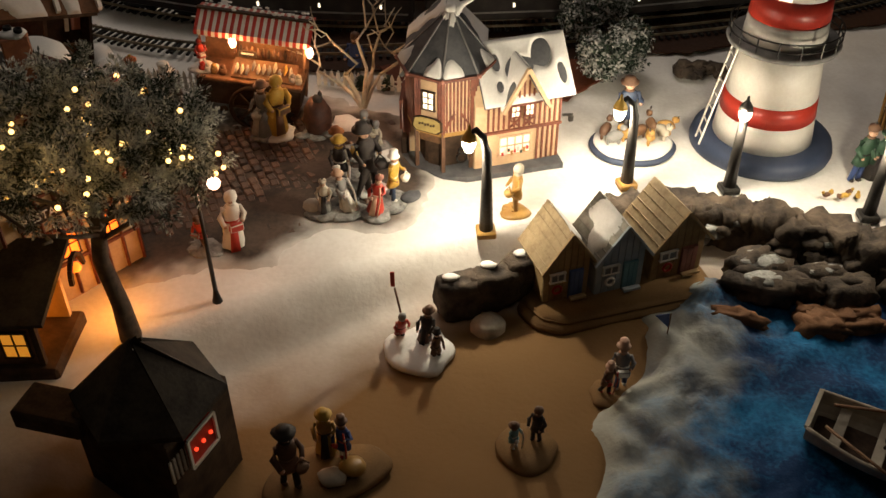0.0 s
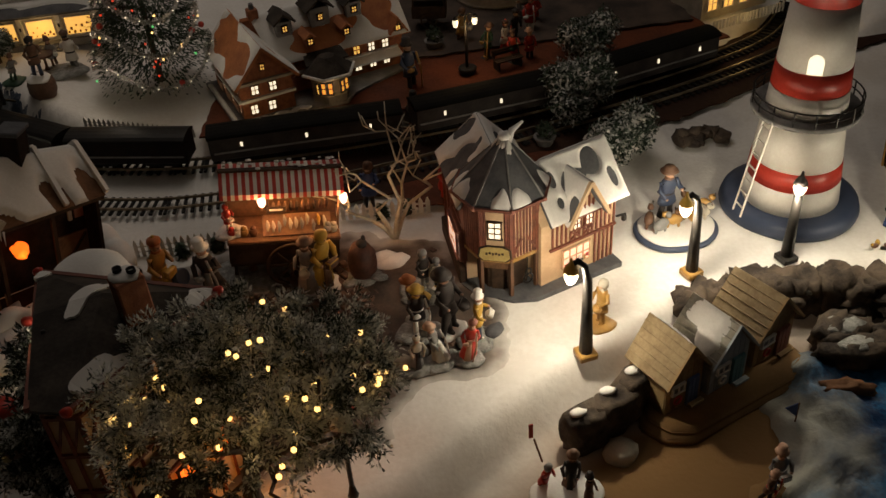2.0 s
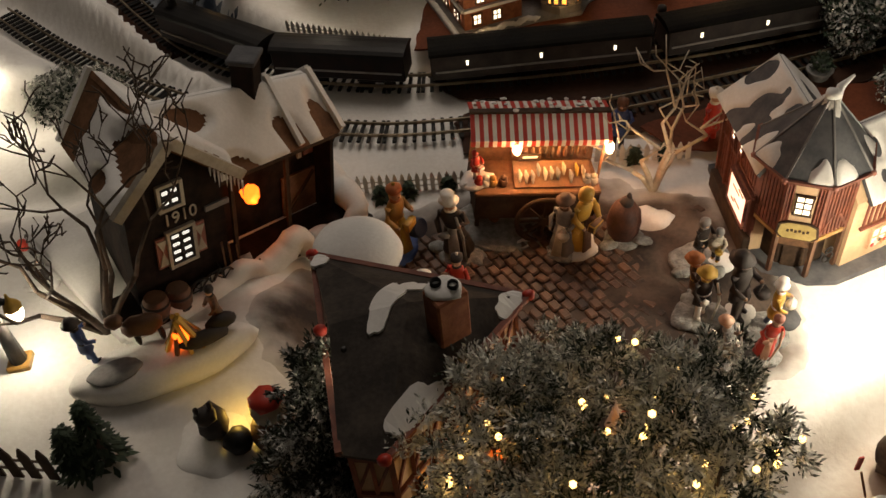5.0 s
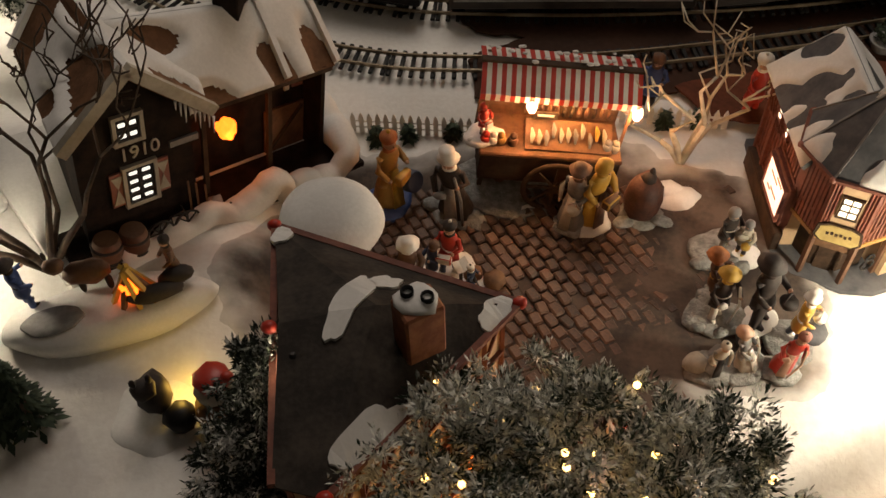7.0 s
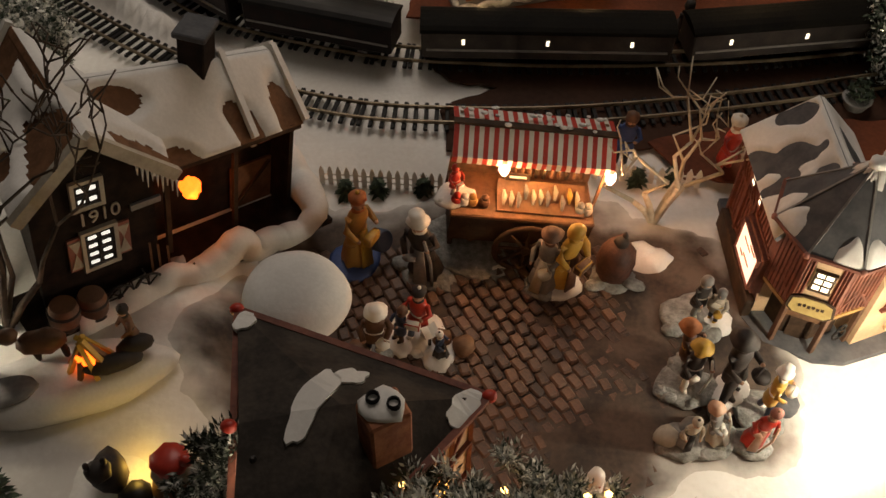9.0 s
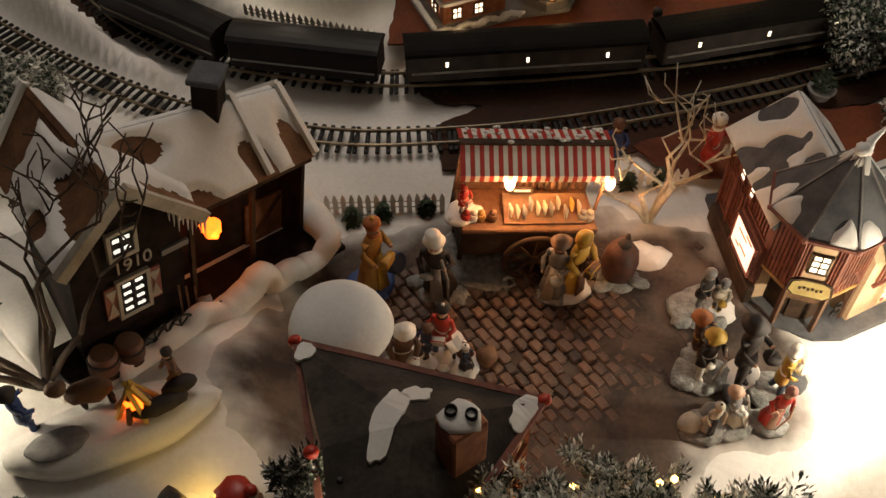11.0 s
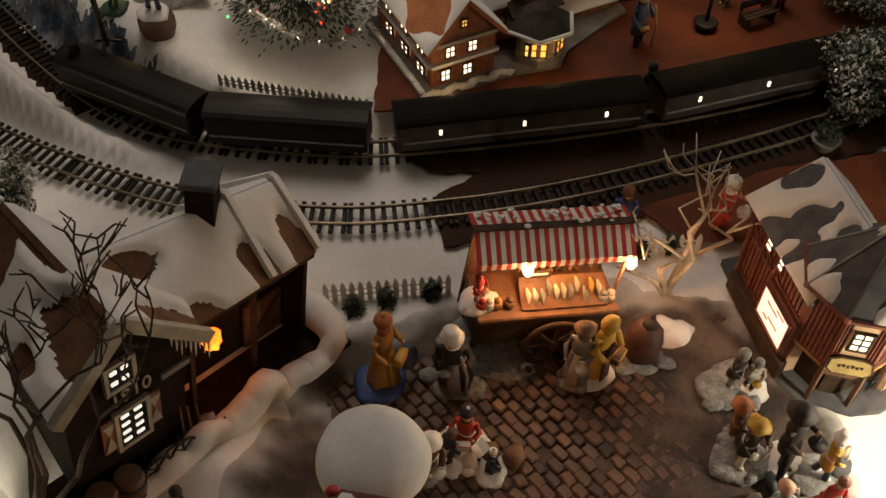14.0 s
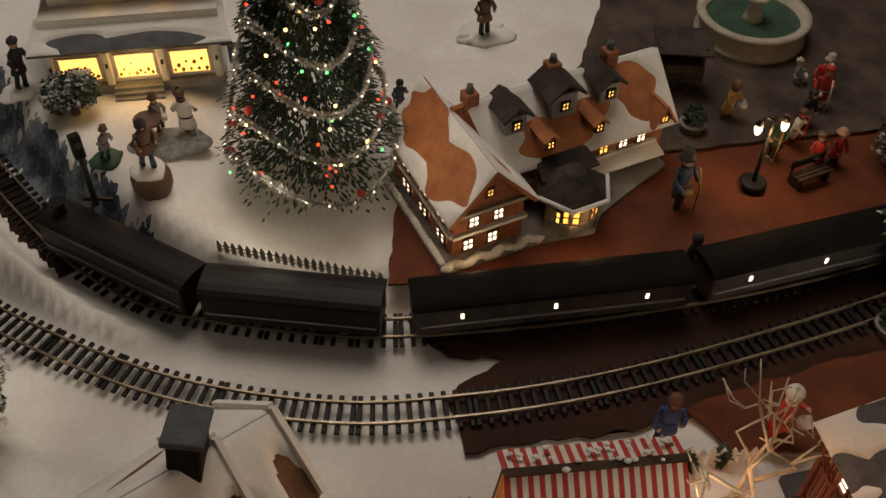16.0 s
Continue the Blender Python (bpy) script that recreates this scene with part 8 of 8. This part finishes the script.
for k in range(6):
    lump_thing("bird_figurine", 0.36 + 0.005 * k, 0.605 + 0.004 * math.sin(k * 2), 0.001, [((0, 0, 0.0025), 0.0024, YELLOW if k % 2 else BROWNC, (1.4, 0.9, 0.9)), ((-0.003, 0, 0.0045), 0.0013, YELLOW, (1, 1, 1))], "small yellow bird figurine on the snow", "figurine", 50 * k)
# brown pot, round snowy stone and the snow heap by the stall
lump_thing("brown_pumpkin", -0.068, 0.706, 0.0, [((0, 0, 0.018), 0.0145, GOURD, (0.9, 0.9, 1.45)), ((0.001, 0, 0.037), 0.005, DARK, (1, 1, 0.8)), ((0.003, 0.002, 0.04), 0.0025, DARK, (0.8, 1, 1.5)), ((0, -0.002, 0.002), 0.016, MOSS, (1, 1, 0.3))], "large brown gourd on a grey mossy base", "gourd")
lump_thing("snow_mound", -0.042, 0.717, 0.0, [((0, 0, 0.002), 0.017, SNOW, (1, 0.85, 0.35)), ((-0.004, 0.006, 0.003), 0.012, SNOW, (1, 0.9, 0.5))], "pinkish-lit round snow heap by the bare tree", "snow")
lump_thing("snow_mound", -0.155, 0.716, 0.0, [((0, 0, 0.001), 0.018, SNOW, (1.2, 0.5, 0.22))], "low snow patch on the cobbles", "snow")
F("figurine", -0.172, 0.7385, 0.026, REDP, WHITEP, REDP, None, "tiny red and white figurine on the stall's counter", turn=20, z=(ST @ Vector((0.006, -0.004, 0.049))).z, prop=WHITEP)
# odds and ends round the square's figurines
def litter(name, label, cat, items):
    for k, (x, y, r, m, sq) in enumerate(items):
        lump_thing(name, x, y, gz(x, y) + 0.003, [((0, 0, r * sq[2] * 0.8), r, m, sq)], label, cat, 37 * k)


litter("sack", "pale lumpy sack lying by the musicians", "sack", [(-0.06, 0.582, 0.0075, STONE, (1, 0.9, 0.9)), (-0.044, 0.59, 0.006, GREY, (1.2, 0.8, 0.7)), (-0.027, 0.6, 0.0055, SLATE, (1.3, 0.7, 0.7))])
litter("mossy_stone", "grey mossy lump at the figurines' feet", "stone", [(-0.038, 0.658, 0.006, MOSS, (1.3, 0.9, 0.5)), (-0.016, 0.652, 0.007, MOSS, (1.3, 0.9, 0.4)), (-0.208, 0.722, 0.006, MOSS, (1, 1.2, 0.6)), (-0.182, 0.706, 0.007, MOSS, (1.4, 0.8, 0.4)), (-0.057, 0.695, 0.006, MOSS, (1.4, 0.9, 0.4)), (-0.082, 0.697, 0.006, MOSS, (1.2, 0.9, 0.4)), (0.018, 0.6, 0.007, SLATE, (1.4, 1, 0.5))])
litter("basket", "brown rounded basket on the cobbles", "basket", [(-0.238, 0.65, 0.0085, BROWNC, (1, 1, 0.9)), (-0.185, 0.659, 0.0065, WOOD, (1, 1, 1)), (-0.172, 0.652, 0.0075, WOOD, (1, 1, 0.9)), (-0.161, 0.742, 0.0045, WOOD, (1, 1, 0.8))])
# dark drum beside the orange couple, open book, umbrella
bm = nb()
lathe(bm, [(0.007, -0.004), (0.0078, -0.003), (0.0078, 0.003), (0.007, 0.004)], 16)
single("drum", bm, [NAVY], pose(-0.221, 0.727, gz(-0.221, 0.727) + 0.024, 70, 0, 50), "dark round drum carried by the orange figurine", "drum")
bm = nb()
beam(bm, (0, 0, 0), (0, 0, 0.018), 0.0016, None, 1)
slab(bm, [(-0.005, -0.004, 0.018), (0, -0.004, 0.0165), (0, 0.003, 0.021), (-0.005, 0.003, 0.0225)], 0.0008)
slab(bm, [(0, -0.004, 0.0165), (0.005, -0.004, 0.018), (0.005, 0.003, 0.0225), (0, 0.003, 0.021)], 0.0008)
single("book_stand", bm, [WHITEP, DARKWOOD], pose(-0.193, 0.655, gz(-0.193, 0.655) + 0.003, 0, 0, 30), "open white book on a small dark stand", "book stand")
bm = nb()
tube(bm, [(-0.026, 0.597, 0.006), (-0.018, 0.607, 0.026), (-0.008, 0.62, 0.052)], [0.0012, 0.0042, 0.001], 8)
single("umbrella", bm, DARK, Matrix(), "long furled black umbrella held aslant", "umbrella", smooth=True)
F("figurine", 0.033, 0.945, 0.045, DARK, DARK, DARK, None, "black-coated figurine standing beside the railway", turn=0)
# cat, ball and snowman
disc("snow_mound", -0.362, 0.548, 0.04, 0.024, 0.005, SNOW, "round snow base of the dark cat", "mound", 1, 1.1)
lump_thing("cat_figurine", -0.36, 0.553, 0.045, [((0, 0, 0.009), 0.007, DARK, (0.9, 1.2, 1.3)), ((-0.002, -0.006, 0.022), 0.0042, DARK, (1.1, 1, 1)), ((-0.0045, -0.006, 0.027), 0.0016, DARK, (0.7, 0.7, 1.5)), ((0.001, -0.006, 0.027), 0.0016, DARK, (0.7, 0.7, 1.5))], "dark seated cat figurine on a snow base", "figurine", 20, 1.45)
lump_thing("black_ball", -0.346, 0.54, 0.045, [((0, 0, 0.008), 0.008, BLACKP, (1, 1, 1))], "round glossy black ball beside the cat", "ball", 0, 1.1)
lump_thing("snowman", -0.325, 0.545, 0.04, [((0, 0, 0.011), 0.013, BROWNC, (1, 1, 1)), ((0, 0, 0.029), 0.0095, STONE, (1, 1, 0.9)), ((0, 0, 0.036), 0.0085, REDP, (1, 1, 0.55)), ((0.008, -0.002, 0.04), 0.003, REDP, (1, 1, 1))], "plump figure with a red cap by the conifer", "figurine", 0, 1.15)
# Bare yellow point light added beside the cat, without a lamp body.
lamp_point("cat_yellow_light", (-0.345, 0.556, 0.062), 0.02, (1, 0.6, 0.1), 0.004)
root = thing("lantern", Matrix.Translation((-0.269, 0.496, 0.16)), "small glowing lantern among the conifer's branches", "lantern")
part("lamp_glass", lathe(nb(), [(0.004, 0), (0.005, 0.004), (0.0022, 0.011)], 6), BULB, root)
part("cap", lathe(nb(), [(0.0032, 0.0105), (0.0008, 0.015)], 6), IRON, root)
# barrel under the child, table, bench
bm = nb()
lathe(bm, [(0.012, 0), (0.015, 0.008), (0.015, 0.016), (0.013, 0.022)], 20, (0, 0, 0), 0)
ball(bm, (0, 0, 0.022), 0.014, 1, 2, (1, 1, 0.22), 0.3)
single("planter_barrel", bm, [BROWNC, SNOW], pose(-0.352, 1.073, 0.046), "brown barrel topped with snow near the track", "barrel")
disc("speckled_mound", -0.338, 1.122, 0.048, 0.024, 0.004, MOSS, "grey speckled base under the seated group", "mound", 1.3, 0.8)
bm = nb()
lathe(bm, [(0.003, 0), (0.0015, 0.004), (0.0015, 0.016), (0.011, 0.017), (0.011, 0.0195)], 18)
single("round_table", bm, BROWNC, pose(-0.352, 1.128, 0.053), "small round brown table", "table")
# flower tubs on the plaza
for x, y in ((0.088, 1.08), (0.15, 0.86)):
    root = thing("flower_tub", Matrix.Translation((x, y, 0.026 if y > 1 else 0.004)), "dark tub planted with a small green shrub", "flower tub")
    part("tub", lathe(nb(), [(0.008, 0), (0.011, 0.008), (0.012, 0.009), (0.009, 0.0085)], 16), GREY, root)
    part("shrub", leaves(nb(), (0, 0, 0.015), 0.01, 240, 0.0026, 5), DARKLEAF, root)
# blue flag
root = thing("flag", Matrix.Translation((0.207, 0.466, -0.032)), "small blue pennant on a stick in the sand", "flag")
part("stick", beam(nb(), (0, 0, 0), (0, 0, 0.03), 0.0008), WOOD, root)
bm = nb()
solid(bm, [(0, -0.0003, 0.016), (-0.001, -0.0003, 0.03), (-0.011, -0.0003, 0.028)], [(0, 0.0003, 0.016), (-0.001, 0.0003, 0.03), (-0.011, 0.0003, 0.028)])
bmesh.ops.recalc_face_normals(bm, faces=bm.faces)
part("cloth", bm, BLUE, root)
# boat
root = thing("rowing_boat", pose(0.316, 0.356, -0.027, 3, 0, -32), "pale grey wooden rowing boat on the blue sea", "boat")
n = 16
bm = nb()
rings, edge = [], []
for i in range(n + 1):
    t = i / n
    w = 0.024 * (0.72 + 0.28 * math.sin(math.pi * t)) * (1 - smooth01(0.65, 1.0, t) * 0.85)
    x = -0.04 + 0.1 * t
    lipz = 0.019 + 0.005 * (2 * t - 1) ** 2
    rings.append([bm.verts.new((x, w * math.cos(a), lipz - (lipz - 0.002) * math.sin(a) ** 0.8)) for a in [math.pi * k / 10 for k in range(11)]])
    edge.append((x, w, lipz))
for a, b in zip(rings, rings[1:]):
    for k in range(10):
        bm.faces.new((a[k], a[k + 1], b[k + 1], b[k]))
bm.faces.new(rings[0])
bmesh.ops.recalc_face_normals(bm, faces=bm.faces)
bmesh.ops.solidify(bm, geom=bm.faces[:], thickness=0.0014)
part("hull", bm, STONE, root)
for q in (-1, 1):
    part("gunwale", tube(nb(), [(x, q * w, z + 0.0006) for x, w, z in edge], 0.0014, 6), STONE, root)
part("transom", beam(nb(), (-0.04, -0.0173, 0.0246), (-0.04, 0.0173, 0.0246), 0.0028), STONE, root)
part("floor_board", box(nb(), (-0.002, 0, 0.0075), (0.07, 0.024, 0.0014)), DARKWOOD, root)
for x in (-0.022, 0.004, 0.028):
    part("thwart", box(nb(), (x, 0, 0.0145), (0.007, 0.04, 0.0016), 0, 0, 0.0004), STONE, root)
for q in (-1, 1):
    part("oar", tube(nb(), [(-0.03, q * 0.01, 0.024), (0.01, q * 0.026, 0.0225), (0.034, q * 0.036, 0.016)], [0.0011, 0.001, 0.0024], 6), WOOD, root)
F("figurine", 0.322, 0.353, 0.032, DARK, DARK, BROWNC, None, "dark-clad rower figurine sitting in the boat", turn=60, z=-0.017)
F("figurine", 0.336, 0.344, 0.03, DOORRED, DARK, GREY, None, "red-brown clad figurine sitting in the boat", turn=-70, z=-0.017)
# paddle held up over the sled group
bm = nb()
tube(bm, [(0.014, 0.472, -0.006), (0.01, 0.478, 0.012)], 0.0008)
box(bm, (0.0085, 0.4805, 0.018), (0.003, 0.001, 0.013), 0, 1)
single("paddle", bm, [WOOD, REDP], Matrix(), "small red paddle held up by a figurine", "paddle")


# ---- cobbles ----
shared = []
rng = random.Random(11)
for k in range(10):
    bm = nb()
    box(bm, (0, 0, 0), (0.0101 * rng.uniform(0.86, 1.06), 0.0075 * rng.uniform(0.86, 1.06), 0.004), 0, 0, 0.0012)
    shared.append(finish("cobble", bm, COBBLE))
street_ob = bpy.data.objects["street"]
count = 0
rest = nb()
turn = radians(-66)
for j in range(40):
    for i in range(40):
        u, v = (i - 20 + 0.5 * (j % 2)) * 0.0106, (j - 20) * 0.0079
        x, y = -0.115 + u * math.cos(turn) - v * math.sin(turn), 0.645 + u * math.sin(turn) + v * math.cos(turn)
        inside = -0.285 < x < 0.03 and 0.555 < y < 0.735 and y < 0.735 - 0.1 * max(0, x + 0.05) and x + 0.3 * (0.7 - y) > -0.29 and not (x > 0.0 and y > 0.62) and not (x > -0.07 and y < 0.575) and not (y < 0.62 and x + 0.9 * (0.62 - y) > 0.0)
        if not inside or rng.random() < 0.03:
            continue
        m = Matrix.Translation((x + rng.gauss(0, 0.0004), y + rng.gauss(0, 0.0004), 0.0023 + rng.uniform(-0.0005, 0.0005) - 0.0016 * smooth01(-0.13, -0.03, x))) @ Matrix.Rotation(turn + rng.gauss(0, 0.09), 4, "Z") @ Matrix.Rotation(rng.gauss(0, 0.05), 4, "X") @ Matrix.Rotation(rng.gauss(0, 0.04), 4, "Y")
        if count < 300 and -0.2 < x < 0.0 and y > 0.58:
            ob = new("cobble", shared[rng.randrange(10)])
            ob.parent = street_ob
            ob.matrix_basis = m
            count += 1
        else:
            rest.from_mesh(shared[rng.randrange(10)])
            rest.verts.ensure_lookup_table()
            for vv in [q for q in rest.verts if not q.tag]:
                vv.co = m @ vv.co
                vv.tag = True
ob = part("cobble_rest", rest, COBBLE, street_ob)
ob["kind"] = "stuff"
